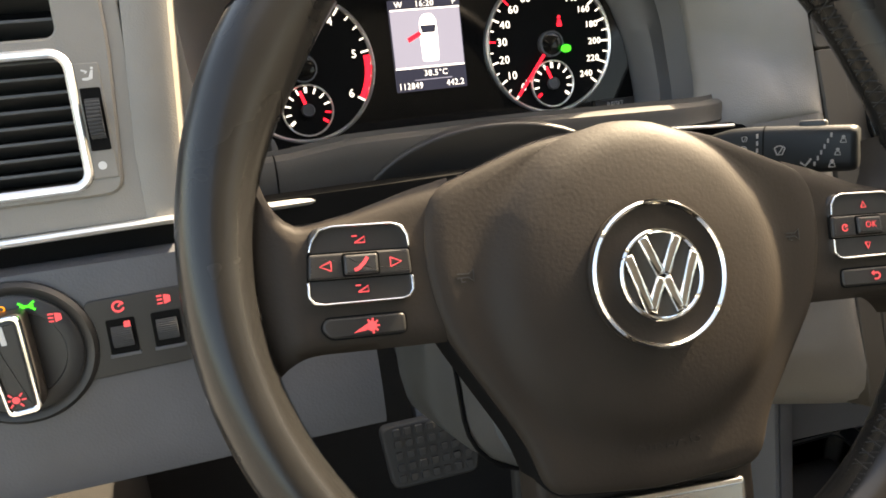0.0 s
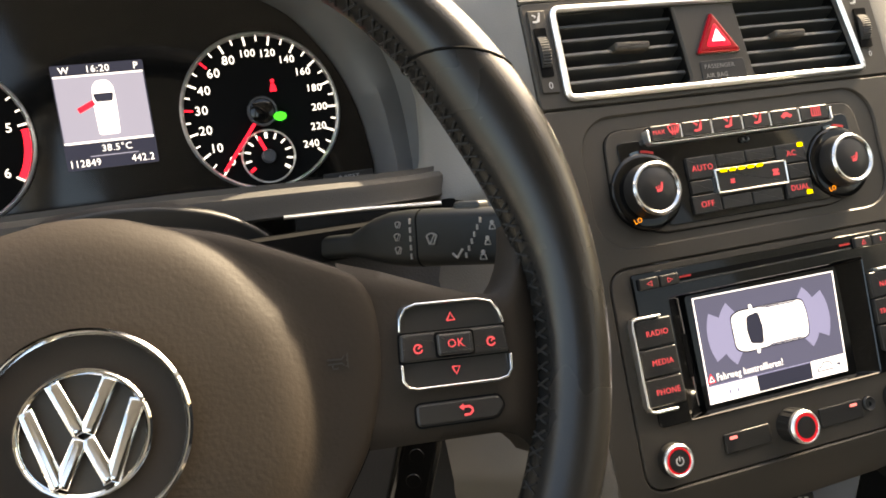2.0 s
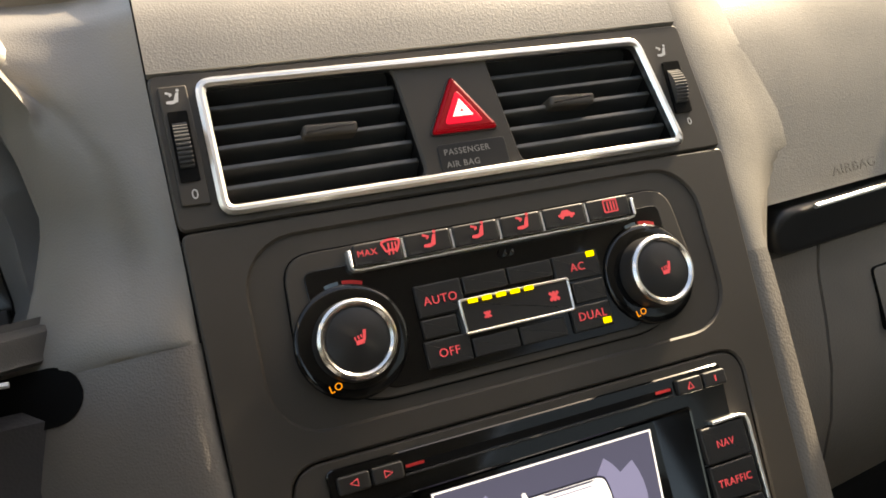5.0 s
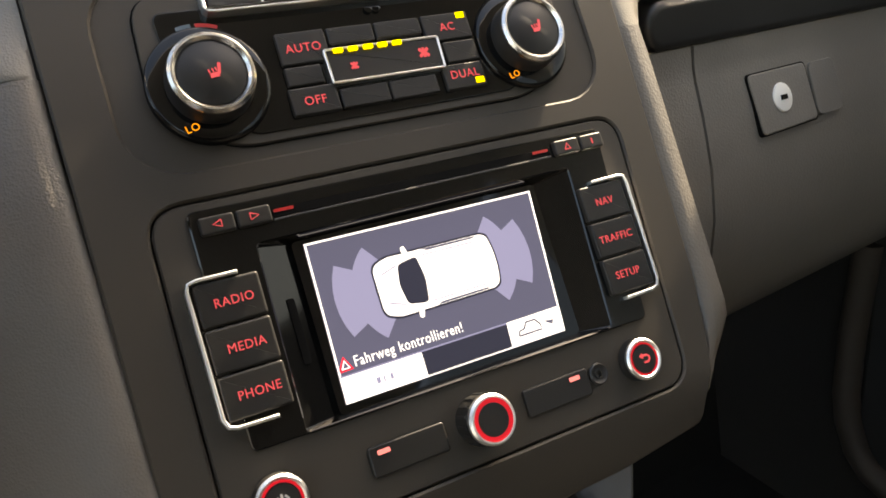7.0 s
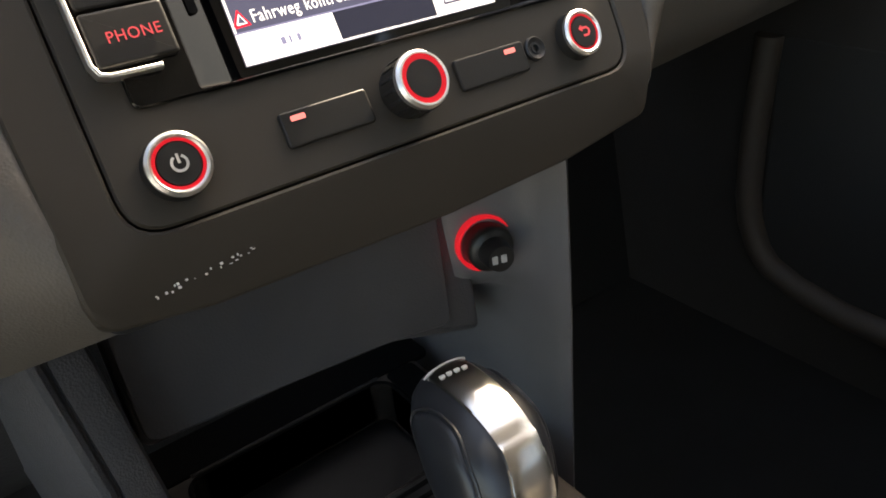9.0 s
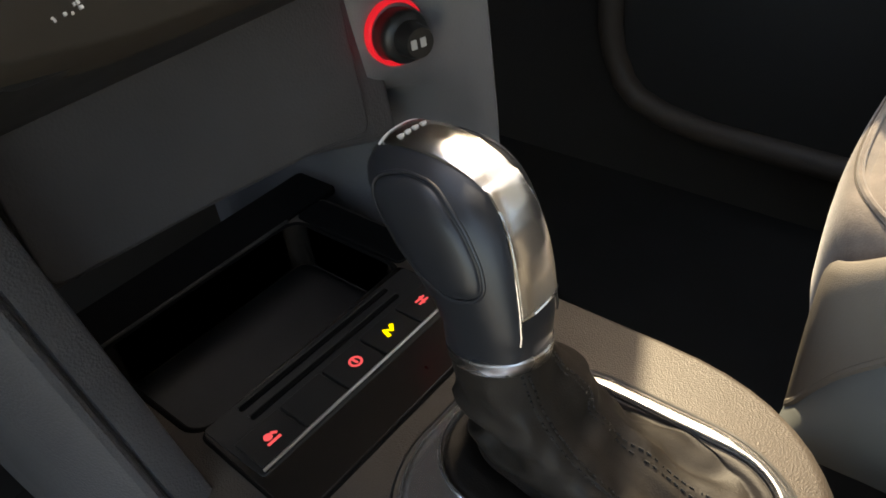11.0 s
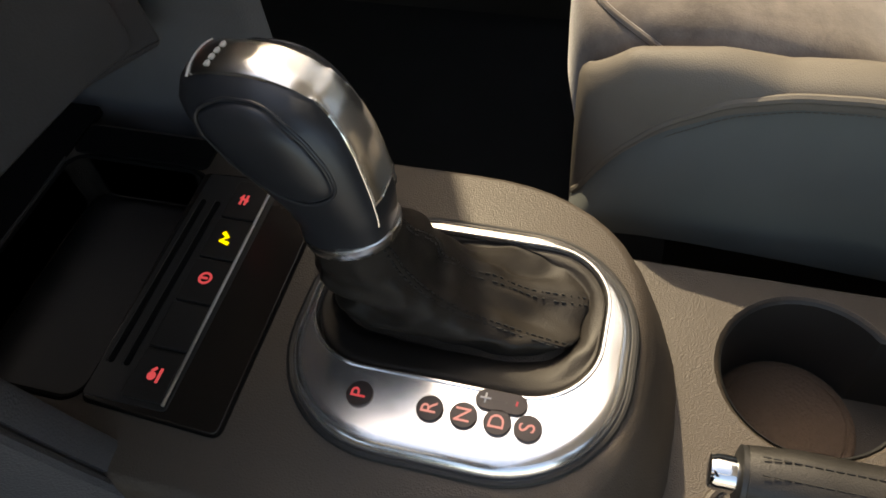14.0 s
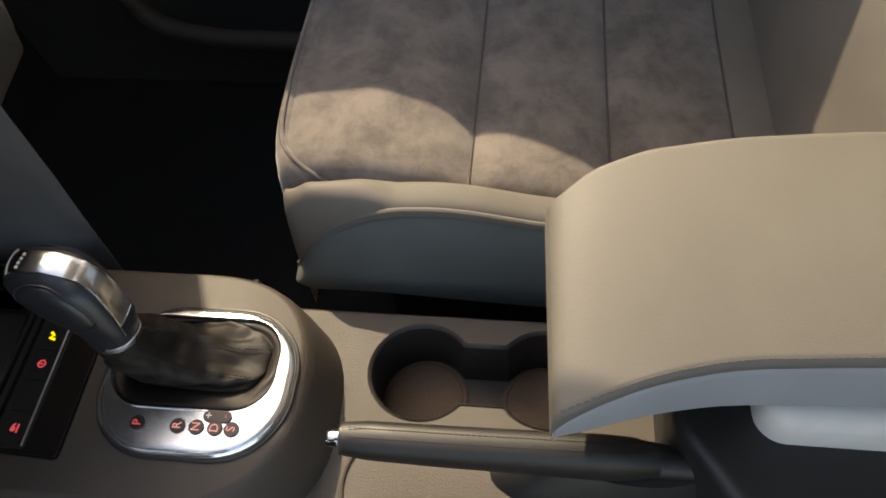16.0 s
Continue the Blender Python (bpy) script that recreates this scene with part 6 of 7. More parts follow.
def tunnel_wall(bm):
    """Driver's side wall of the tunnel with its rounded rear edge."""
    rows = []
    for i in range(12):
        z = 0.545 - 0.275 * i / 11
        cx, cy = -0.1305 - 0.10 * (z - 0.40), -0.0339 + 0.19 * (z - 0.40)
        cy -= 0.25 * max(0.0, 0.36 - z)
        rows.append([bm.verts.new((cx + dx, cy + dy, z)) for dx, dy in ((0.018, 0.20), (0.0170, 0.05), (0.0162, 0.006), (0.0152, 0.0016), (0.0130, 0.0), (0.0022, -0.0010), (0.0014, 0.0012), (0.0006, 0.0012), (-0.0002, -0.0016), (-0.0020, -0.0030), (-0.0048, -0.0026), (-0.011, 0.004), (-0.020, 0.022), (-0.029, 0.060), (-0.034, 0.20))])
    for a, b in zip(rows, rows[1:]):
        for i in range(len(a) - 1):
            bm.faces.new((a[i], a[i + 1], b[i + 1], b[i]))


part("side_wall", solid(one(tunnel_wall), 0.003), surface("tunnel_side_plastic", (0.070, 0.072, 0.080), 0.5, grain=900, bump=0.4, depth=0.0006, kind="cells", spec=0.4), con, sharp=35)
lt = thing("power_socket", frame_at((0.0722, -0.0015, 0.4694), (1, -0.30, 0), (0, 0.06, 1)), "black power socket plug in a red lit ring", "power socket")
part("light_ring", one(plate, disc(0, 0, 0.0160, 40), [disc(0, 0, 0.0141, 40)], -0.001, 0.0036, 0.0008), M_REDRING, lt, "red lit ring")
part("plug", one(lathe, [(0.0128, 0.0), (0.0128, 0.009), (0.0115, 0.011), (0.0085, 0.012), (0.0080, 0.020), (0.0070, 0.022), (0.0001, 0.022)], 0.001, -0.001, 0, 36), M_DARK, lt)
for i in range(2):
    part("mark", one(slab, rr(-0.0042 + i * 0.005, -0.003, -0.0012 + i * 0.005, 0.0015, 0.0004), 0.0218, 0.0224), M_PALE, lt)

# raised body round the gear lever
CXC = -0.031


def mound_outline(w, rear, front):
    pts = [(CXC + w, front), (CXC - w, front)]
    left = []
    for i in range(25):
        a = math.pi + math.pi * i / 24
        left.append((CXC + w * math.copysign(abs(math.cos(a)) ** 0.75, math.cos(a)), -0.155 - (-0.155 - rear) * abs(math.sin(a)) ** 0.85))
    return pts + left


def lens(ring, z, tip=0.0):
    return [(x, y, z + tip * (y + 0.17)) for x, y in ring]


bm = bmesh.new()
TRAYHOLE = rr(-0.097, -0.016, 0.036, 0.069, 0.010)
vs = loft(bm, [lens(mound_outline(0.105, -0.2760, 0.11), 0.270), lens(mound_outline(0.1035, -0.2715, 0.11), 0.2945), lens(mound_outline(0.1010, -0.2640, 0.11), 0.320), lens(mound_outline(0.0985, -0.2570, 0.11), 0.339), lens(mound_outline(0.0965, -0.2525, 0.11), 0.3475), lens(mound_outline(0.0945, -0.2495, 0.11), 0.3510), lens(mound_outline(0.0915, -0.2465, 0.108), 0.3525)], caps=False)
hole = [bm.verts.new((x, y, 0.3525)) for x, y in TRAYHOLE]
low = [bm.verts.new((x, y, 0.322)) for x, y in TRAYHOLE]
edges = []
for i in range(len(hole)):
    j = (i + 1) % len(hole)
    edges.append(bm.edges.new((hole[i], hole[j])))
    bm.faces.new((hole[i], hole[j], low[j], low[i]))
bm.faces.new(low)
top = vs[-1]
for i in range(len(top)):
    e = bm.edges.get((top[i], top[(i + 1) % len(top)]))
    edges.append(e)
bmesh.ops.triangle_fill(bm, use_beauty=True, use_dissolve=False, edges=edges, normal=(0, 0, 1))
part("lever_mound", bm, M_CONSOLE, con)
part("tray_mat", one(slab, inset(TRAYHOLE, 0.002), 0.3215, 0.3245, 0.001), surface("tray_rubber", (0.008, 0.0085, 0.009), 0.45, grain=900, bump=0.2), con)
part("tray_wall", shift(one(plate, inset(TRAYHOLE, -0.003), [TRAYHOLE], 0.323, 0.3535, 0.001), pose(0, 0, 0)), M_HOLE, con)
# two black slabs over the mound's top paint the shade round the tray
part("tray_side", one(slab, rr(0.0390, -0.0130, 0.0600, 0.0715, 0.004), 0.350, 0.3540, 0.001), M_HOLE, con)
part("tray_back", one(slab, rr(-0.118, 0.0725, 0.075, 0.1075, 0.004), 0.350, 0.3540, 0.001), M_HOLE, con)
part("tray_lip", one(tube, [(-0.094, 0.0715, 0.3535), (0.033, 0.0715, 0.3535)], 0.0012, 8), M_DARK, con)

# ---- button panel before the lever
bp_ = thing("console_button_panel", pose(0, 0, 0), "gloss dark button panel with red and yellow lit symbols", "switch panel")
PANEL = soft_poly([(-0.1000, -0.0862), (0.040, -0.0848), (0.036, -0.0150), (-0.0970, -0.0185)], 0.004)
part("panel", one(slab, PANEL, 0.345, 0.3552, 0.0005), M_PANEL, bp_)
part("panel_gap", one(slab, inset(PANEL, -0.0009), 0.345, 0.3530), M_HOLE, bp_)
part("panel_inset", one(slab, rr(-0.0955, -0.0600, 0.0355, -0.0190, 0.002), 0.350, 0.3558, 0.0003), M_DARK, bp_)
for i in range(5):
    x0 = -0.0935 + i * 0.0253
    k = part("button", one(slab, rr(x0 + 0.0006, -0.0570, x0 + 0.0247, -0.0375, 0.0012), 0.353, 0.3572, 0.0005), M_BUTTON, bp_)
    if i == 0:
        icon([disc(-0.1, 0.15, 0.3, 10), stroke([(-0.5, -0.35), (0.5, -0.35)], 0.2), stroke([(0.2, 0.3), (0.5, 0.0)], 0.2)], M_REDLIT, k, x0 + 0.0125, -0.0478, 0.3573, 0.0070)
    elif i == 2:
        icon([stroke(arc(0, 0, 0.42, 0, 360, 14), 0.18), stroke([(0, 0.3), (0, -0.2)], 0.18)], M_REDLIT, k, x0 + 0.0140, -0.0472, 0.3573, 0.0068)
    elif i == 3:
        icon([stroke([(-0.5, -0.4), (-0.3, 0.35), (0.1, -0.1), (0.5, 0.4)], 0.34)], M_YELLOW, k, x0 + 0.0130, -0.0468, 0.3573, 0.0064)
    elif i == 4:
        icon([stroke([(-0.5, 0.2), (0.5, 0.2)], 0.2), stroke([(-0.5, -0.2), (0.5, -0.2)], 0.2), stroke([(-0.1, -0.4), (0.2, 0.4)], 0.2)], M_REDLIT, k, x0 + 0.0125, -0.0455, 0.3573, 0.0064)
part("strip", one(tube, [(-0.0937, -0.0584, 0.3570), (0.034, -0.0566, 0.3570)], 0.0008, 6), M_CHROME, bp_, "thin chrome strip")
for v in (-0.0318, -0.0238):
    part("slit", one(slab, rr(-0.079, v - 0.0014, 0.0175, v + 0.0014, 0.0013), 0.3550, 0.3566, 0.0003), M_HOLE, bp_)
    part("slit_lip", one(tube, [(-0.079, v + 0.0018, 0.3562), (0.0175, v + 0.0018, 0.3562)], 0.0007, 6), M_BUTTON, bp_)

# ---- gear lever plate
GX, GY = -0.0707, -0.1712
PO = [(GX + x, GY + y) for x, y in rr(-0.0215, -0.0745, 0.0990, 0.0715, 0.052, 12)]
PI = [(GX + x, GY + y) for x, y in rr(0.0128, -0.0620, 0.0900, 0.0650, 0.030, 12)]
gp = thing("gear_lever_plate", pose(0, 0, 0), "satin silver gear lever plate with round lettered marks", "gear plate")


def plate_body(bm):
    rings = [[(x, y, 0.346) for x, y in inset(PO, -0.0005)], [(x, y, 0.3532) for x, y in PO], [(x, y, 0.3550) for x, y in inset(PO, 0.0004)], [(x, y, 0.3566) for x, y in inset(PO, 0.0012)], [(x, y, 0.3578) for x, y in inset(PO, 0.0026)]]
    edge = inset(PO, 0.0045)
    for k in (0.0, 0.12, 0.3, 0.5, 0.7, 0.9):
        rings.append([(x + (u - x) * k, y + (v - y) * k, 0.3588 + 0.0005 * math.sin(1.4 * k)) for (x, y), (u, v) in zip(edge, PI)])
    n = len(PO)
    vs = [[bm.verts.new(p) for p in r] for r in rings]
    for a, b in zip(vs, vs[1:]):
        for i in range(n):
            bm.faces.new((a[i], a[(i + 1) % n], b[(i + 1) % n], b[i]))
    irings = [[(x, y, 0.3593) for x, y in PI], [(x, y, 0.3580) for x, y in inset(PI, 0.0008)], [(x, y, 0.335) for x, y in inset(PI, 0.0012)]]
    iv = [[bm.verts.new(p) for p in r] for r in irings]
    for a, b in zip(iv, iv[1:]):
        for i in range(n):
            bm.faces.new((a[i], a[(i + 1) % n], b[(i + 1) % n], b[i]))
    a, b = vs[-1], iv[0]
    for i in range(n):
        j = (i + 1) % n
        bm.faces.new((a[i], a[j], b[j], b[i]))


part("plate", one(plate_body), M_PLATE, gp, sharp=50)
part("inner_edge", one(plate, inset(PI, -0.0012), [inset(PI, 0.0006)], 0.352, 0.3600, 0.0005), M_PLATE, gp, "bright inner edge")
part("seal", one(tube, [(x, y, 0.3530) for x, y in inset(PO, -0.0012)], 0.0016, 8, closed=True), M_DARK, gp)
M_MARK = surface("mark_plastic", (0.035, 0.022, 0.018), 0.4)
for s, v in (("P", 0.0311), ("R", 0.0010), ("N", -0.0130), ("D", -0.0268), ("S", -0.0390)):
    k = part("mark", one(slab, disc(GX - 0.0003, GY + v, 0.0056, 28), 0.358, 0.3606, 0.0003), M_MARK, gp, "round dark lettered mark")
    writing(s, 0.0092, M_REDLIT if s == "P" else glow("faint_red", (1.0, 0.42, 0.38), 0.55), k, GX - 0.0003, GY + v, 0.3608)
k = part("mark", one(slab, rr(GX + 0.0040, GY - 0.0372, GX + 0.0130, GY - 0.0160, 0.0045), 0.358, 0.3606, 0.0003), M_MARK, gp)
writing("+", 0.0095, M_PALE, k, GX + 0.0088, GY - 0.0206, 0.3608)
writing("-", 0.0085, M_REDLIT, k, GX + 0.0088, GY - 0.0322, 0.3608)

# ---- gear lever: gaiter, collar and knob
gl_ = thing("gear_lever", pose(0, 0, 0), "gear lever with dark leather gaiter and satin silver capped knob", "gear lever")
GTOP = Vector((-0.0312, -0.1350, 0.4190))  # middle of the sleeve below the collar


def gaiter(bm):
    """Leather sleeve: a skirt round the opening, a hollow and an overhanging fold on the driver's side, a flat tail behind."""
    n, mx, my = 120, -0.018, -0.1697
    turns = [2 * math.pi * i / n for i in range(n)]

    def cast(poly, a):
        """Where a ray from the middle of the opening leaves it."""
        d = Vector((math.cos(a), math.sin(a)))
        best = 0.0
        for i in range(len(poly)):
            p, q = Vector(poly[i - 1]) - Vector((mx, my)), Vector(poly[i]) - Vector((mx, my))
            e = q - p
            den = d.x * e.y - d.y * e.x
            if abs(den) > 1e-12:
                r, k = (p.x * e.y - p.y * e.x) / den, (p.x * d.y - p.y * d.x) / den
                if r > 0 and -1e-6 <= k <= 1 + 1e-6:
                    best = max(best, r)
        return (mx + d.x * best, my + d.y * best)

    edge = [cast(inset(PI, 0.0014), a) for a in turns]

    def hoop(left, right, front, back, zl, zr, zf, zb):
        cx, cy = (left + right) / 2, (front + back) / 2
        cx, cy = 0.5 * cx + 0.5 * min(max(mx, left + 0.01), right - 0.01), cy
        out = []
        for a in turns:
            ca, sa = math.cos(a), math.sin(a)
            x = cx + (right - cx if ca > 0 else cx - left) * math.copysign(abs(ca) ** 0.85, ca)
            y = cy + (front - cy if sa > 0 else cy - back) * math.copysign(abs(sa) ** 0.85, sa)
            z = (zr if ca > 0 else zl) * ca * ca + (zf if sa > 0 else zb) * sa * sa
            out.append(Vector((x, y, z)))
        return out

    def slack(a):
        d = math.degrees(a) % 360
        return min(max((d - 78) / 30, 0.0), 1.0) * min(max((240 - d) / 14, 0.0), 1.0)

    rows = [[Vector((x, y, 0.344)) for x, y in edge], [Vector((x, y, 0.3565)) for x, y in edge]]
    low = hoop(-0.0290, 0.0165, -0.1170, -0.2265, 0.3370, 0.3568, 0.345, 0.3560)
    for k, drop in ((0.20, 0.0), (0.55, 0.0035)):
        rows.append([Vector((p[0] + (q.x - p[0]) * k, p[1] + (q.y - p[1]) * k, 0.3575 - drop * slack(a))) for p, q, a in zip(edge, low, turns)])
    rows.append(low)
    rows.append(hoop(-0.0412, 0.0130, -0.1130, -0.2255, 0.3615, 0.3585, 0.362, 0.3580))
    rows.append(hoop(-0.0408, 0.0065, -0.1130, -0.1980, 0.3735, 0.3660, 0.376, 0.3625))
    rows.append(hoop(-0.0440, 0.0020, -0.1140, -0.1730, 0.3880, 0.3830, 0.392, 0.3770))
    rows.append(hoop(-0.0472, -0.0075, -0.1155, -0.1605, 0.4020, 0.4010, 0.404, 0.3980))
    rows.append([Vector((GTOP.x + 0.0150 * math.cos(a), GTOP.y + 0.0186 * math.sin(a), GTOP.z - 0.22 * 0.0186 * math.sin(a))) for a in turns])
    fine = [rows[0]]
    for i in range(1, len(rows) - 1):
        p0, p1, p2, p3 = rows[i - 1], rows[i], rows[i + 1], rows[min(i + 2, len(rows) - 1)]
        for j in range(7):
            t = j / 7
            fine.append([0.5 * (2 * b + (c - a) * t + (2 * a - 5 * b + 4 * c - d) * t * t + (3 * b - a - 3 * c + d) * t ** 3) for a, b, c, d in zip(p0, p1, p2, p3)])
    fine.append(rows[-1])
    out = []
    for k, ring in enumerate(fine):
        t = k / (len(fine) - 1)
        free = min(max((t - 0.14) / 0.2, 0.0), 1.0) * min(max((1.0 - t) / 0.10, 0.0), 1.0)
        row = []
        for p, a in zip(ring, turns):
            deg = (math.degrees(a) + 180) % 360 - 180
            c = 0.0052 * noise.noise(Vector((p.x * 42, p.y * 30, p.z * 60))) + 0.0036 * (0.25 - abs(noise.noise(Vector((p.x * 60 + 5, p.y * 44, p.z * 80))))) + 0.0012 * noise.noise(Vector((p.x * 120, p.y * 100, p.z * 120)))
            c += 0.0012 * math.sin(26 * t + 2.2 * math.sin(a + 0.5)) * (0.5 + 0.5 * math.cos(a - 2.6))  # drapes below the collar
            c -= 0.0020 * math.exp(-((deg + 98) / 13) ** 2) * math.sin(math.pi * min(max((t - 0.3) / 0.6, 0), 1))  # hollow between the seams
            c -= 0.0035 * math.exp(-((deg + 40) / 16) ** 2 - ((t - 0.62) / 0.13) ** 2)  # crease beside the sleeve
            c *= free
            for seam in (-73, -123):
                c += 0.0007 * math.exp(-((deg - seam) / 1.6) ** 2) * min(1.0, 4 * free)
            row.append(p + Vector((math.cos(a), math.sin(a), 0.55)) * c)
        out.append(row)
    loft(bm, out, caps=False)
    return out


bm = bmesh.new()
GR_RINGS = gaiter(bm)
part("gaiter", bm, M_LEATHER, gl_, "dark leather gaiter", sharp=80)
bm = bmesh.new()
for ang in (-69.5, -76.5, -119.5, -126.5):  # two doubled seams running down the gaiter
    f_ = (ang % 360) / 3
    i0 = int(f_)
    line = []
    for r, r2 in zip(GR_RINGS[28:-1], GR_RINGS[29:]):
        p = r[i0].lerp(r[(i0 + 1) % 120], f_ - i0)
        nrm = (r[(i0 + 2) % 120] - r[i0 - 1]).cross(r2[i0] - r[i0]).normalized()
        line.append(p + nrm * 0.0004)
    gone, mark = 0.0, 0.0
    for a, b in zip(line, line[1:]):
        ln = (b - a).length
        while mark < gone + ln:
            k0, k1 = (mark - gone) / ln, min((mark + 0.0021 - gone) / ln, 1.0)
            if k1 - k0 > 0.05:
                tube(bm, [a.lerp(b, max(k0, 0.0)), a.lerp(b, k1)], 0.00042, 5)
            mark += 0.0032
        gone += ln
tagged(part("stitching", bm, M_THREAD, gl_), kind="stuff")


def ellipse_ring(c, rx, ry, lean, z, n=32, power=1.0):
    out = []
    for i in range(n):
        a = 2 * math.pi * i / n
        ca, sa = math.cos(a), math.sin(a)
        x = rx * math.copysign(abs(ca) ** power, ca)
        y = ry * math.copysign(abs(sa) ** power, sa)
        out.append((c[0] + x, c[1] + y, z + lean * y))
    return out


def collar(bm):
    rings = []
    for z, k in ((0.4178, 0.97), (0.4184, 1.0), (0.4222, 1.02), (0.4236, 1.03), (0.4242, 1.0)):
        rings.append(ellipse_ring((-0.0311, -0.1348), 0.0159 * k, 0.0197 * k, -0.20, z, 48))
    loft(bm, rings)


part("collar", one(collar), M_SATIN, gl_, "satin silver collar")


KX, KZ, KH = -0.0311, 0.4235, 0.0622  # foot of the knob and its height
PROF = [(0.0, -0.1165, -0.1530), (0.156, -0.1152, -0.1522), (0.283, -0.1098, -0.1500), (0.409, -0.1009, -0.1477), (0.536, -0.0921, -0.1449), (0.662, -0.0849, -0.1412), (0.764, -0.0806, -0.1368), (0.848, -0.0791, -0.1317), (0.916, -0.0809, -0.1255), (0.966, -0.0873, -0.1180), (1.0, -0.0985, -0.1090)]


def knob_ring(t):
    """Cross-section of the knob at t from the collar (0) to the crown (1)."""
    z = KZ + KH * t
    f = float(np.interp(t, [p[0] for p in PROF], [p[1] for p in PROF]))
    r = float(np.interp(t, [p[0] for p in PROF], [p[2] for p in PROF]))
    w = 0.0145 + 0.0048 * math.sin(min(t / 0.75, 1.0) * math.pi / 2)
    if t > 0.75:
        w *= math.sqrt(max(1 - ((t - 0.75) / 0.255) ** 2, 0.05))
    return z, f, r, w


def knob_x(t):
    return KX + 0.0153 * t


EXP = 0.72


def knob_point(t, a, grow=0.0):
    z, f, r, w = knob_ring(t)
    cy, hy = (f + r) / 2, (f - r) / 2
    ca, sa = math.cos(a), math.sin(a)
    x = (w + grow) * math.copysign(abs(ca) ** EXP, ca)
    y = (hy + grow) * math.copysign(abs(sa) ** EXP, sa)
    return Vector((knob_x(t) + x, cy + y, z - 0.20 * y * (1 - t) + grow * max(0.0, t - 0.8) * 5))


def knob(bm):
    loft(bm, [[knob_point(s / 32, 2 * math.pi * i / 64) for i in range(64)] for s in range(33)])


part("knob", one(knob), M_KNOB, gl_, "dark satin gear knob", sharp=60)


def cap_angle(frac):
    """Angle off the middle at which the knob's outline has this share of its half width."""
    return math.copysign(math.asin(min(abs(frac), 0.999) ** (1 / EXP)), frac)


def cap_share(t):
    """Share of the half width that the band of the cap takes at t."""
    half = float(np.interp(t, (0.13, 0.30, 0.46, 0.64, 0.76, 0.90), (0.0102, 0.0097, 0.0095, 0.0088, 0.0080, 0.0077)))
    return min(half / knob_ring(t)[3], 0.985)


def crown_height(x, y):
    """Share of the knob's height at which its top lies over x, y."""
    lo, hi = 0.5, 1.0
    for _ in range(24):
        t = (lo + hi) / 2
        _z, f, r, w = knob_ring(t)
        inside = abs((x - knob_x(t)) / w) ** (2 / EXP) + abs((y - (f + r) / 2) / ((f - r) / 2)) ** (2 / EXP) < 1
        lo, hi = (t, hi) if inside else (lo, t)
    return lo


def crown_point(x, y, grow):
    t = crown_height(x, y)
    return Vector((x, y, KZ + KH * t + grow))


def cap(bm):
    """Silver band up the back of the knob and over its crown to the front."""
    rows = []
    for s in range(30):
        t = 0.26 + 0.60 * s / 29
        row = []
        for j in range(33):
            u = -1 + j / 16
            row.append(knob_point(t, -math.pi / 2 + cap_angle(cap_share(t) * u), 0.0012 if abs(u) < 0.97 else 0.0001))
        rows.append(row)
    start = rows[-1]
    for s in range(1, 31):
        k = s / 30
        row = []
        for j in range(33):
            u = -1 + j / 16
            end = Vector((knob_x(0.93) + 0.0088 * u, -0.0835 - 0.0030 * u * u, 0))
            x, y = start[j].x + (end.x - start[j].x) * k, start[j].y + (end.y - start[j].y) * k
            row.append(crown_point(x, y, 0.0011 if abs(u) < 0.97 and s < 30 else 0.0001))
        rows.append(row)
    vs_ = [[bm.verts.new(p) for p in row] for row in rows]
    for a, b in zip(vs_, vs_[1:]):
        for j in range(32):
            bm.faces.new((a[j], a[j + 1], b[j + 1], b[j]))
    for _ in range(3):
        bmesh.ops.smooth_vert(bm, verts=[v for row in vs_[24:40] for v in row[2:-2]], factor=0.5, use_axis_x=True, use_axis_y=True, use_axis_z=True)


part("cap", one(cap), M_SATIN, gl_, "satin silver cap of the knob", sharp=60)
for sgn in (-1, 1):
    edge = [knob_point(t, -math.pi / 2 + cap_angle(sgn * cap_share(t)), 0.0006) for t in [0.12 + 0.66 * i / 30 for i in range(31)]]
    part("cap_edge", one(tube, edge, 0.0004, 6), M_BRIGHT, gl_, "bright thin edge of the cap")
part("cap_edge", one(tube, [knob_point(0.26, -math.pi / 2 + cap_angle(cap_share(0.26) * (i / 10 - 1)), 0.0010) for i in range(21)], 0.0005, 6), M_BRIGHT, gl_, "bright thin edge of the cap")
INSET = [(-0.0918, 0.4758), (-0.1006, 0.4794), (-0.1153, 0.4790), (-0.1274, 0.4705), (-0.1354, 0.4586), (-0.1379, 0.4501), (-0.1277, 0.4459), (-0.1139, 0.4494), (-0.1010, 0.4579), (-0.0924, 0.4684)]
OUT = soft_poly(INSET, 0.006)


def side_x(y, z):
    """Half width of the knob at a point of its side."""
    t = min(max((z - KZ) / KH, 0.0), 0.98)
    zz, f, r, w = knob_ring(t)
    cy, hy = (f + r) / 2, (f - r) / 2
    k = min(abs((y - cy) / hy), 0.98)
    return w * (1 - k ** (2 / EXP)) ** (EXP / 2)


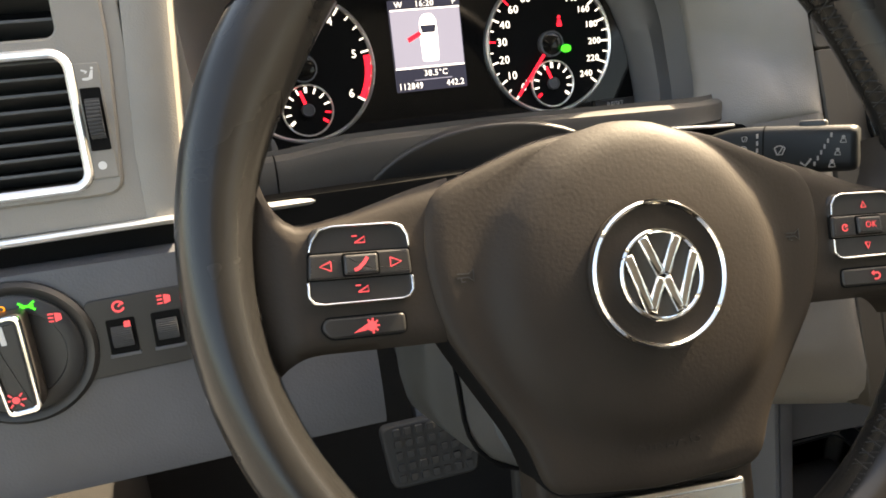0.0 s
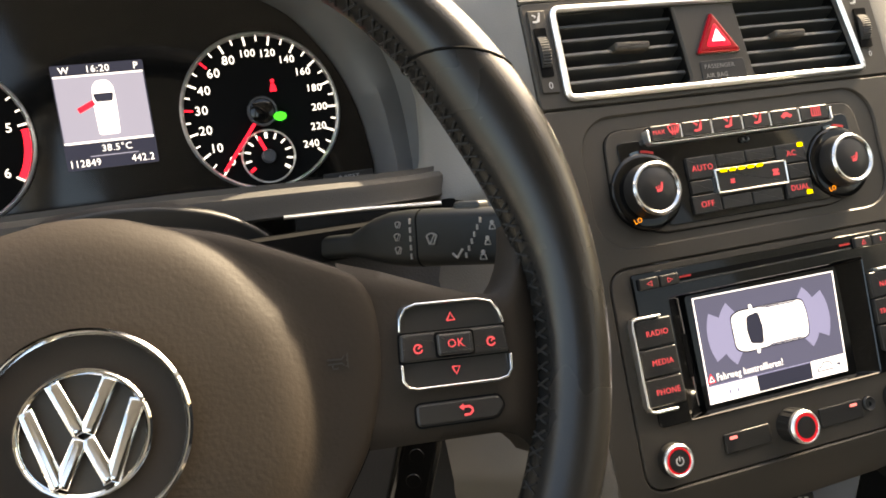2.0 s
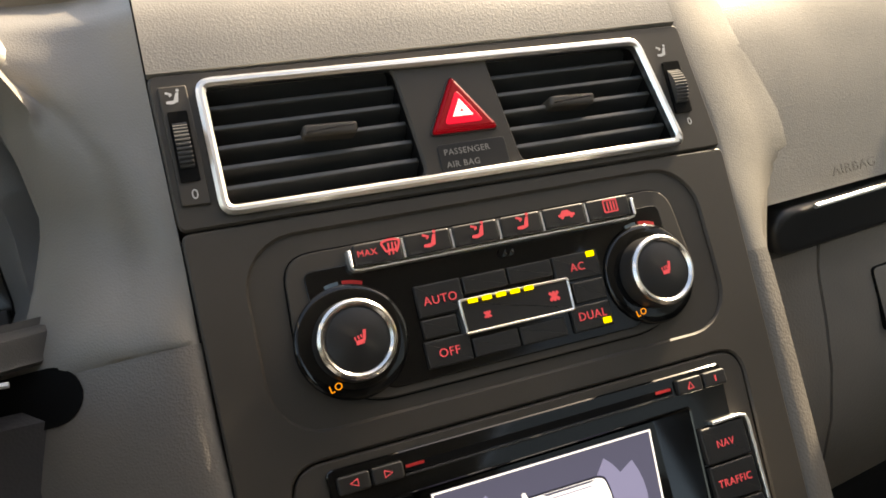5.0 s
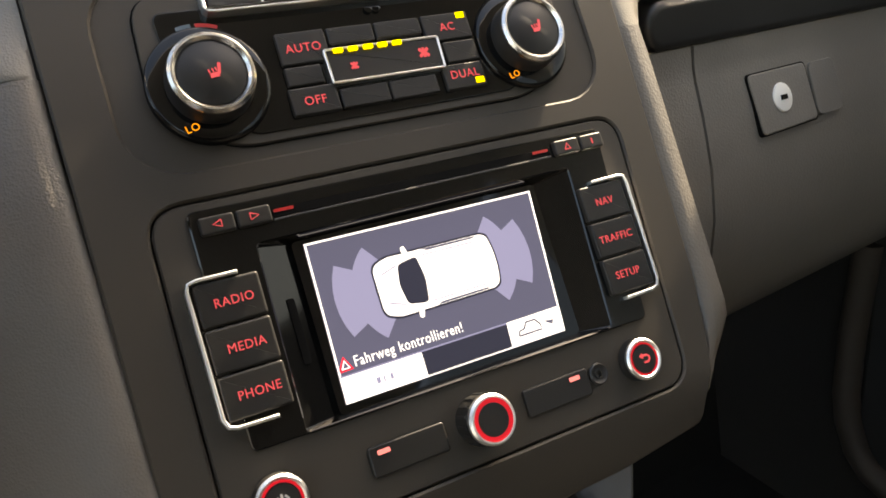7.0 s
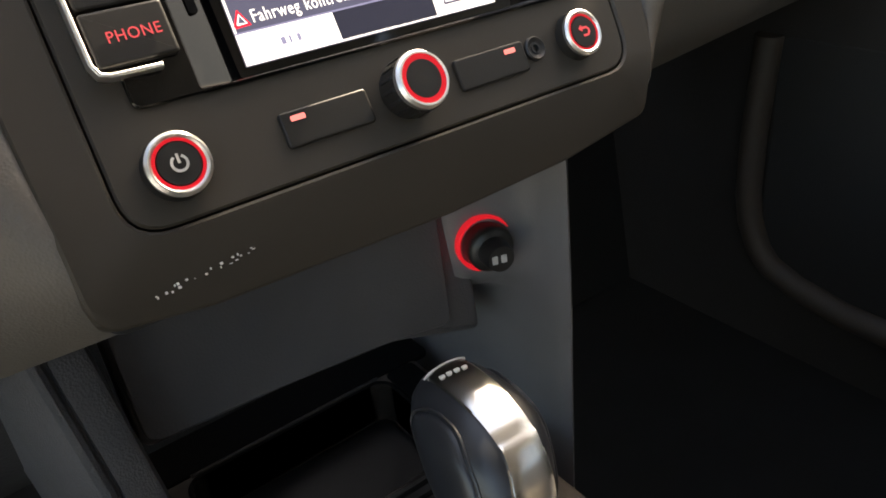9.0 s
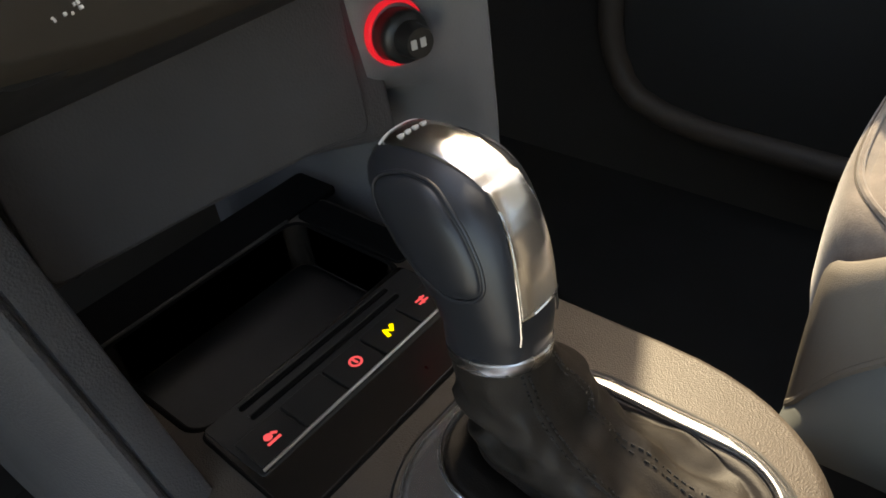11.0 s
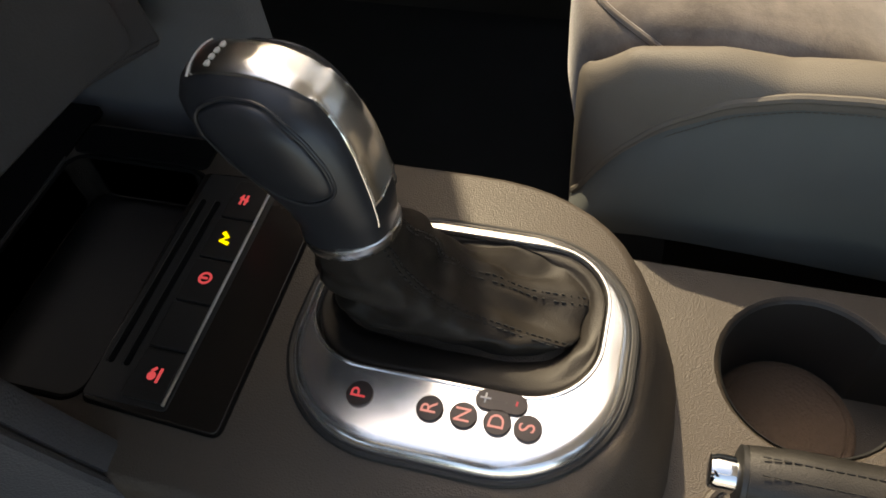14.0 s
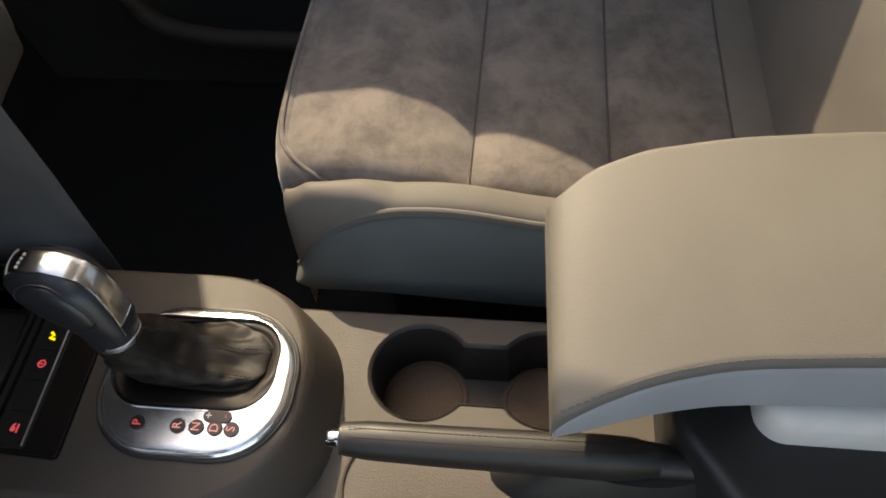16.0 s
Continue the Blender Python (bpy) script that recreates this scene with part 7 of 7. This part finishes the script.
for sgn in (-1, 1):
    bm = bmesh.new()
    cyi, czi = -0.1140, 0.4625
    rings = []
    for k, h in ((1.0, -0.002), (1.0, 0.0006), (0.96, 0.0013), (0.8, 0.0016), (0.6, 0.0018), (0.4, 0.0019), (0.2, 0.0020), (0.02, 0.0020)):
        rings.append([(knob_x((czi + (z - czi) * k - KZ) / KH) + sgn * (side_x(cyi + (y - cyi) * k, czi + (z - czi) * k) + h), cyi + (y - cyi) * k, czi + (z - czi) * k) for y, z in OUT])
    loft(bm, rings)
    part("side_inset", bm, M_KNOB, gl_)
    part("inset_rim", one(tube, [(knob_x((z - KZ) / KH) + sgn * (side_x(y, z) + 0.0004), y, z) for y, z in inset(OUT, -0.0010)], 0.0008, 8, closed=True), M_KNOB, gl_)
for i, (x, y) in enumerate(((-0.0222, -0.0928), (-0.0192, -0.0932), (-0.0160, -0.0938), (-0.0128, -0.0945))):
    part("crown_print", shift(one(slab, rr(-0.0011, -0.0009, 0.0011, 0.0009, 0.0004), -0.0004, 0.0003), Matrix.Translation(crown_point(x, y, 0.0013)) @ pose(0, 0, 0, -22, 0, 0)), M_PALE, gl_)
part("crown_line", one(tube, [crown_point(-0.0265 + 0.0025 * i, -0.0862 + 0.0012 * math.sin(math.pi * i / 8), 0.0010) for i in range(9)], 0.0005, 6), M_PALE, gl_)

# ---------------------------------------------------------------- rear part of the console: cup holders, handbrake, armrest
CUP1, CUP2 = (0.0157, -0.3325), (0.0157, -0.4365)


def cups_outline():
    pts = []
    r = 0.0425
    for (cx, cy), a0, a1 in ((CUP2, 128, 412), (CUP1, -52, 232)):
        pts += arc(cx, cy, r, a0, a1, 30)
    return pts


TOPZ = 0.2945
DECK = soft_poly([(-0.140, -0.95), (0.0705, -0.95), (0.0705, -0.15), (-0.140, -0.15)], 0.012)
CUPS = cups_outline()
bm = bmesh.new()
plate(bm, DECK, [CUPS], 0.12, TOPZ, 0.003)
part("deck", bm, M_CONSOLE, con)
cup = thing("cup_holder", pose(0, 0, 0), "pair of joined round cup holders in the console", "cup holder")
bm = bmesh.new()
loft(bm, [[(x, y, TOPZ - 0.0005) for x, y in inset(CUPS, -0.0008)], [(x, y, TOPZ - 0.002) for x, y in inset(CUPS, 0.0006)], [(x, y, TOPZ - 0.058) for x, y in inset(CUPS, 0.0035)]], caps=False)
part("well", bm, M_DARK, cup)
part("bottom", one(slab, inset(CUPS, 0.0030), TOPZ - 0.064, TOPZ - 0.0575), M_CONSOLE, cup)
for c in (CUP1, CUP2):
    part("mat", one(lathe, [(0.0375, 0.0), (0.0375, 0.0022), (0.0365, 0.0030), (0.0338, 0.0030), (0.0332, 0.0020), (0.0326, 0.0020), (0.0320, 0.0030), (0.0001, 0.0030)], c[0], c[1], TOPZ - 0.0580, 44), surface("cup_mat", (0.115, 0.074, 0.049), 0.8, grain=500, bump=0.6, depth=0.001, kind="cells"), cup, "round textured rubber mat")

hb = thing("handbrake", pose(0, 0, 0), "dark leather handbrake lever with chrome button", "handbrake")
ax = [(-0.0694, -0.2915, 0.3540), (-0.0690, -0.36, 0.3520), (-0.0675, -0.44, 0.3490), (-0.0655, -0.512, 0.3455)]
bm = bmesh.new()
rings = []
for i in range(13):
    t = i / 12
    k = min(int(t * 3), 2)
    p = Vector(ax[k]).lerp(Vector(ax[k + 1]), t * 3 - k)
    rx = 0.0128 + 0.0020 * t
    rz = 0.0135 + 0.0065 * t
    if i == 0:
        rx, rz = rx * 0.88, rz * 0.88
    if i > 10:
        rx, rz = rx * (1.0, 0.93, 0.70)[i - 10], rz * (1.0, 0.92, 0.62)[i - 10]
    rings.append([(p.x + rx * math.copysign(abs(math.cos(a)) ** 0.8, math.cos(a)), p.y, p.z + rz * math.copysign(abs(math.sin(a)) ** 0.8, math.sin(a))) for a in [2 * math.pi * j / 24 for j in range(24)]])
loft(bm, rings)
part("grip", bm, M_GRIP, hb, "dark leather grip", sharp=60)
part("button", shift(one(lathe, [(0.0068, 0.0), (0.0070, 0.009), (0.0062, 0.0112), (0.0001, 0.0115)], n=28), frame_at((-0.0694, -0.2905, 0.3540), (-1, 0, 0), (0, 0, 1))), M_BRIGHT, hb, "chrome release button")
part("end_ring", shift(one(lathe, [(0.0105, 0.0), (0.0118, 0.001), (0.0118, 0.003), (0.0095, 0.004), (0.0001, 0.004)], n=28), frame_at((-0.0694, -0.2925, 0.3540), (-1, 0, 0), (0, 0, 1))), M_DARK, hb)
bm = bmesh.new()
for off in (-0.0035, 0.0035):
    for i in range(56):
        t = 0.02 + 0.95 * i / 56
        k = min(int(t * 3), 2)
        p = Vector(ax[k]).lerp(Vector(ax[k + 1]), t * 3 - k)
        z = p.z + 0.0135 + 0.0065 * t - 0.0001
        tube(bm, [(p.x + off, p.y, z), (p.x + off, p.y - 0.0026, z)], 0.00035, 4)
tagged(part("stitching", bm, M_THREAD, hb), kind="stuff")
bm = bmesh.new()
loft(bm, [ellipse_ring((-0.066, -0.48), 0.030, 0.09, 0, 0.290), ellipse_ring((-0.066, -0.49), 0.024, 0.075, 0, 0.315), ellipse_ring((-0.0655, -0.50), 0.017, 0.05, 0, 0.338)])
part("boot", bm, M_DARK, hb)
part("arm", one(tube, [(-0.0655, -0.50, 0.342), (-0.064, -0.56, 0.335), (-0.062, -0.62, 0.31)], [0.011, 0.010, 0.010], 12), M_DARK, hb)
part("recess_rim", one(tube, [(x, y, TOPZ + 0.0005) for x, y in rr(-0.128, -0.62, -0.036, -0.282, 0.045, 8)], 0.0022, 8, closed=True), M_CONSOLE, con)

ar = thing("armrest", pose(0, 0, 0), "beige leatherette folding armrest with grey side band", "armrest")


ARM_TOP = [(-0.4285, 0.4600), (-0.4295, 0.4635), (-0.4330, 0.4680), (-0.4400, 0.4718), (-0.4520, 0.4745), (-0.4700, 0.4762), (-0.5000, 0.4780), (-0.5600, 0.4800), (-0.7000, 0.4835), (-1.0, 0.4880)]


def eased(v, xs, ys, w=0.016):
    """A broken line, softened."""
    return sum(float(np.interp(v + w * k / 4, xs, ys)) for k in range(-4, 5)) / 9


def arm_edges(y):
    """Both long edges of the armrest, which is narrower towards the back on the driver's side."""
    return (eased(-y, [0.412, 0.428, 0.436, 0.460, 0.491, 0.536, 0.621, 1.0], [-0.0868, -0.0860, -0.0850, -0.0747, -0.0628, -0.0520, -0.0463, -0.044]),
            eased(-y, [0.4277, 0.4363, 0.458, 0.491, 0.546, 0.600, 0.64, 1.0], [0.0567, 0.0614, 0.0795, 0.0932, 0.1030, 0.1073, 0.1097, 0.112], 0.006))


def arm_top(y):
    return float(np.interp(-y, [-p[0] for p in ARM_TOP], [p[1] for p in ARM_TOP]))


def arm_roll(x, y, z):
    """The whole armrest leans a little towards the driver."""
    return (x, y + 0.05 * x * math.exp((y + 0.43) / 0.05), z + 0.16 * x)


ARM_Y = [-0.4285, -0.4290, -0.4300, -0.4330, -0.4380, -0.4450, -0.4520, -0.4620, -0.4750, -0.4830, -0.4910, -0.5010, -0.5120, -0.5240, -0.5360, -0.5520, -0.5700, -0.5950, -0.6210, -0.6600, -0.7000, -0.8500, -1.0]
for nm, d0, d1, ins, mat_, lab in (("cushion", 0.0, 0.012, 0.0, M_ARM, "beige leatherette top"), ("side_band", 0.0075, 0.056, 0.0006, surface("armrest_band", (0.30, 0.32, 0.34), 0.6, grain=1300, bump=0.2, depth=0.0004, kind="cells", var=0.05), "pale grey side band")):
    rings = []
    for y in ARM_Y:
        xa, xb = arm_edges(y)
        zt = arm_top(y)
        deep = d1 + 0.014 * math.exp((y + 0.4285) / 0.012) if nm == "cushion" else 0.036 + 0.034 * (1 - math.exp((y + 0.4285) / 0.05))
        rings.append([arm_roll(px, y - 4 * ins, pz) for px, pz in rr(xa + ins, zt - deep, xb - ins, zt - d0, 0.0058 if nm == "cushion" else 0.010, 5)])
    part(nm, one(loft, rings), mat_, ar, lab, sharp=60)
bm = bmesh.new()
for i in range(120):
    y = -0.433 - i * 0.0046
    xa, z = arm_edges(y)[0] + 0.0030, arm_top(y) - 0.0008
    tube(bm, [arm_roll(xa, y, z), arm_roll(arm_edges(y - 0.0028)[0] + 0.0030, y - 0.0028, arm_top(y - 0.0028) - 0.0008)], 0.0005, 4)
tagged(part("stitching", bm, M_SEAM, ar), kind="stuff")
bx = thing("console_box", pose(0, 0, 0), "dark plastic console box below the armrest", "console box")
part("body", shift(one(slab, soft_poly([(-0.118, -0.98), (0.060, -0.98), (0.060, -0.52), (-0.050, -0.52), (-0.118, -0.565)], 0.012), 0.28, 0.368, 0.010), pose(0, 0, 0)), M_DARK, bx)
part("hinge_cover", shift(one(slab, rr(-0.056, -0.90, 0.060, -0.572, 0.02), 0.366, 0.402, 0.012), pose(0, 0, 0)), M_GREY, bx, "pale plastic armrest support")
part("edge", one(tube, [(-0.112, -0.572, 0.366), (-0.113, -0.98, 0.366)], 0.003, 8), M_LOWER, bx)

# ---------------------------------------------------------------- passenger seat
seat = thing("passenger_seat", pose(0, 0, 0), "grey suede and leatherette passenger seat with stitched panels", "car seat")
SX0, SX1 = 0.104, 0.606


def seat_top(y):
    """Height of the cushion's middle along the seat."""
    return float(np.interp(-y, [0.185, 0.20, 0.225, 0.27, 0.36, 0.46, 0.60, 0.72], [0.330, 0.362, 0.381, 0.385, 0.368, 0.352, 0.335, 0.330]))


SIDE_Y = [0.190, 0.197, 0.201, 0.206, 0.212, 0.223, 0.244, 0.275, 0.306, 0.340, 0.367, 0.417, 0.52, 0.70]
SIDE_HI = [0.262, 0.266, 0.272, 0.288, 0.304, 0.322, 0.345, 0.364, 0.3725, 0.3745, 0.372, 0.362, 0.349, 0.340]
SIDE_LO = [0.261, 0.2615, 0.262, 0.2625, 0.263, 0.2645, 0.2665, 0.266, 0.2640, 0.2615, 0.259, 0.255, 0.250, 0.248]


def side_hi(y):
    return sum(float(np.interp(-y + d, SIDE_Y, SIDE_HI)) for d in (-0.006, -0.003, 0, 0.003, 0.006)) / 5


def side_lo(y):
    return float(np.interp(-y, SIDE_Y, SIDE_LO))


def welt_x(y):
    """Where the top seam of the cushion's side runs; it turns in at the front."""
    return 0.125 + 0.012 * math.exp(-(-y - 0.197) / 0.010)


def bolster(bm, side):
    rings = []
    for i in range(61):
        s = i / 60
        y = -0.195 - 0.489 * s ** 1.5
        hi = side_hi(y) - 0.006
        zt = hi + max(seat_top(y) - 0.003 - hi, 0.010)
        out = 0.020 * (1 - math.exp(-(-y - 0.195) / 0.007))
        ring = []
        for px, pz in ((0.0, 0.0), (0.002, 0.30), (0.006, 0.60), (0.012, 0.84), (0.020, 0.96), (0.030, 1.0), (0.040, 0.97), (0.049, 0.82), (0.052, 0.5), (0.052, -0.8), (0.004, -0.8)):
            x = 0.142 - out + 0.62 * px
            x = x if side < 0 else SX0 + SX1 - x
            ring.append((x, y, hi + (zt - hi) * pz))
        rings.append(ring)
    loft(bm, rings)


part("bolster", one(bolster, -1), M_SEAT, seat, "grey beige leatherette side bolster", sharp=70)
part("bolster", one(bolster, 1), M_SEAT, seat, "grey beige leatherette side bolster", sharp=70)
CUTS = [-0.198, -0.362, -0.4860, -0.6050, -0.725]
IX0, IX1 = 0.1490, 0.5610


def front_edge(x):
    """Line along which the front of the cushion meets the insert, with wide rounded corners."""
    s = min(max((x - IX0) / (IX1 - IX0), 0.0), 1.0)
    side = min(s, 1 - s) * (IX1 - IX0)
    return -0.198 + 0.016 * (1 - abs(2 * s - 1) ** 2.5) - 0.052 * math.exp(-side / 0.016)


def front_height(x):
    s = min(max((x - IX0) / (IX1 - IX0), 0.0), 1.0)
    side = min(s, 1 - s) * (IX1 - IX0)
    return seat_top(-0.225) - 0.016 + 0.012 * (1 - math.exp(-side / 0.012)) + 0.0072 * abs(2 * s - 1) ** 2 - 0.009 * math.exp(-side / 0.006)


for a, b in zip(CUTS, CUTS[1:]):
    bm = bmesh.new()
    nx, ny = 44, 16
    grid = []
    for j in range(ny + 1):
        row = []
        for i in range(nx + 1):
            s, t = i / nx, j / ny
            x, y = IX0 + (IX1 - IX0) * s, a + (b - a) * t
            y += (front_edge(x) - CUTS[0]) * max(0.0, 1 - (CUTS[0] - y) / 0.10)
            ed = min(s, 1 - s) * (IX1 - IX0)
            et = (1 - t if a == CUTS[0] else min(t, 1 - t)) * abs(b - a)
            puff = 0.012 * (1 - math.exp(-ed / 0.012)) * (1 - math.exp(-et / 0.014))
            dish = 0.012 * (abs(2 * s - 1) ** 2)
            wob = noise.noise(Vector((x * 18, y * 18, 3.1))) * 0.0022
            top = seat_top(y) if y < -0.225 else max(seat_top(y), seat_top(-0.225) - 0.006 * (y + 0.225) / 0.045)
            nose = 0.005 * math.exp(-t * abs(b - a) / 0.005) if a == CUTS[0] else 0.0
            z = top - 0.012 + puff + dish * 0.6 + wob * (puff / 0.012) - 0.009 * math.exp(-ed / 0.006) - nose
            row.append(bm.verts.new((x, y, z)))
        grid.append(row)
    for j in range(ny):
        for i in range(nx):
            bm.faces.new((grid[j][i], grid[j][i + 1], grid[j + 1][i + 1], grid[j + 1][i]))
    part("insert_panel", solid(bm, 0.01), M_SUEDE if b > -0.7 else M_SEAT, seat, "brushed grey suede panel" if b > -0.7 else "plain grey panel", sharp=70)
for y in CUTS[1:4]:
    part("seam", one(tube, [(IX0 + 0.004 + (IX1 - IX0 - 0.008) * i / 12, y, seat_top(y) - 0.0105 + 0.0072 * abs(2 * i / 12 - 1) ** 2) for i in range(13)], 0.0010, 6), M_SEAM, seat)
rings = []
for i in range(57):
    x = SX0 + 0.044 + (SX1 - SX0 - 0.088) * i / 56
    s = min(max((x - IX0) / (IX1 - IX0), 0.0), 1.0)
    y0, zt = front_edge(x), front_height(x)
    d = -0.190 + 0.016 * (1 - abs(2 * s - 1) ** 2.5) - 0.010 * math.exp(-min(s, 1 - s) / 0.035) - y0
    rings.append([(x, y0 + dy * d + by, zt + dz) for dy, by, dz in ((0, -0.012, -0.006), (0, -0.003, -0.0012), (0.0, 0.0, -0.0006), (0.25, 0, -0.0006), (0.5, 0, -0.0024), (0.72, 0, -0.0068), (0.88, 0, -0.0145), (0.97, 0, -0.026), (1.0, 0, -0.040), (1.0, 0, -0.060), (1.0, -0.004, -0.085), (1.0, -0.016, -0.105), (1.0, -0.045, -0.108))])
part("front_roll", one(loft, rings), M_SUEDE, seat, "brushed grey suede front of the cushion", sharp=70)
SEAM_X = [IX0 + 0.002 + (IX1 - IX0 - 0.004) * (0.5 - 0.5 * math.cos(math.pi * i / 120)) for i in range(121)]
part("front_welt", one(tube, [(x, front_edge(x), front_height(x) + 0.0002) for x in SEAM_X], 0.0020, 8), M_SUEDE, seat, "rolled suede welt")
part("front_seam", one(tube, [(x, front_edge(x) + 0.0026, front_height(x) - 0.0006) for x in SEAM_X], 0.0006, 5), M_SEAM, seat)
part("base", one(slab, rr(SX0 + 0.05, -0.68, SX1 - 0.05, -0.27, 0.03), 0.08, 0.29), M_CARPET, seat)


def side_panel(bm):
    rows = []
    for i in range(61):
        s = i / 60
        y = -0.197 - 0.481 * s ** 1.7
        low, hi = side_lo(y), side_hi(y)
        front = 0.012 * math.exp(-(-y - 0.197) / 0.010)
        row = []
        for q in range(10):
            t = q / 9
            bulge = 0.007 * math.sin(math.pi * t)
            row.append(bm.verts.new((0.108 + 0.017 * t ** 1.4 - bulge + front, y, low + (hi - low) * t)))
        rows.append(row)
    for a, b in zip(rows, rows[1:]):
        for q in range(9):
            bm.faces.new((a[q], a[q + 1], b[q + 1], b[q]))


part("side_panel", solid(one(side_panel), 0.004), M_SIDE, seat, "blue grey fabric cushion side", sharp=60)
bm = bmesh.new()
for i in range(110):
    y = -0.206 - 0.46 * (i / 110) ** 1.25
    q = y - 0.0026 * min(1.0, 0.3 + i / 20)
    tube(bm, [(welt_x(y) - 0.0046, y - 0.003, side_hi(y) - 0.0062), (welt_x(q) - 0.0046, q - 0.003, side_hi(q) - 0.0062)], 0.0003, 4)
tagged(part("stitching", bm, M_SEAM, seat), kind="stuff")
WELT_Y = [-0.1985 - 0.478 * (i / 96) ** 1.9 for i in range(97)]
part("side_welt", one(tube, [(welt_x(y) - 0.0012, y, side_hi(y) - 0.0006) for y in WELT_Y], 0.0026, 8), M_SEAT, seat)
# backrest
BK = frame_at((0.355, -0.735, 0.300), (1, 0, 0), (0, -0.36, 1))
bm = bmesh.new()
rings = []
for v, w, d in ((0.0, 0.235, 0.10), (0.06, 0.245, 0.115), (0.2, 0.25, 0.12), (0.4, 0.25, 0.115), (0.52, 0.235, 0.10), (0.58, 0.20, 0.07), (0.60, 0.15, 0.03)):
    rings.append([(x, v, z) for x, z in rr(-w, -d, w, 0.0, 0.04, 5)])
loft(bm, rings)
part("backrest", shift(bm, BK), M_SEAT, seat, "grey beige leatherette backrest", sharp=70)
for i in range(3):
    bm = one(slab, rr(-0.165, 0.05 + i * 0.16, 0.165, 0.20 + i * 0.16, 0.02), -0.01, 0.010, 0.008)
    part("insert_panel", shift(bm, BK), M_SUEDE, seat)
for sgn in (-1, 1):
    bm = one(tube, [(sgn * 0.205, 0.04, 0.005), (sgn * 0.21, 0.2, 0.028), (sgn * 0.205, 0.45, 0.015)], [0.03, 0.04, 0.03], 12)
    part("bolster", shift(bm, BK), M_SEAT, seat)
part("rail", one(tube, [(0.125, -0.14, 0.10), (0.125, -0.60, 0.10)], 0.012, 8), M_DARK, seat)
part("lever", one(tube, [(0.098, -0.165, 0.285), (0.094, -0.172, 0.27), (0.096, -0.178, 0.25)], 0.006, 8), M_DARK, seat)
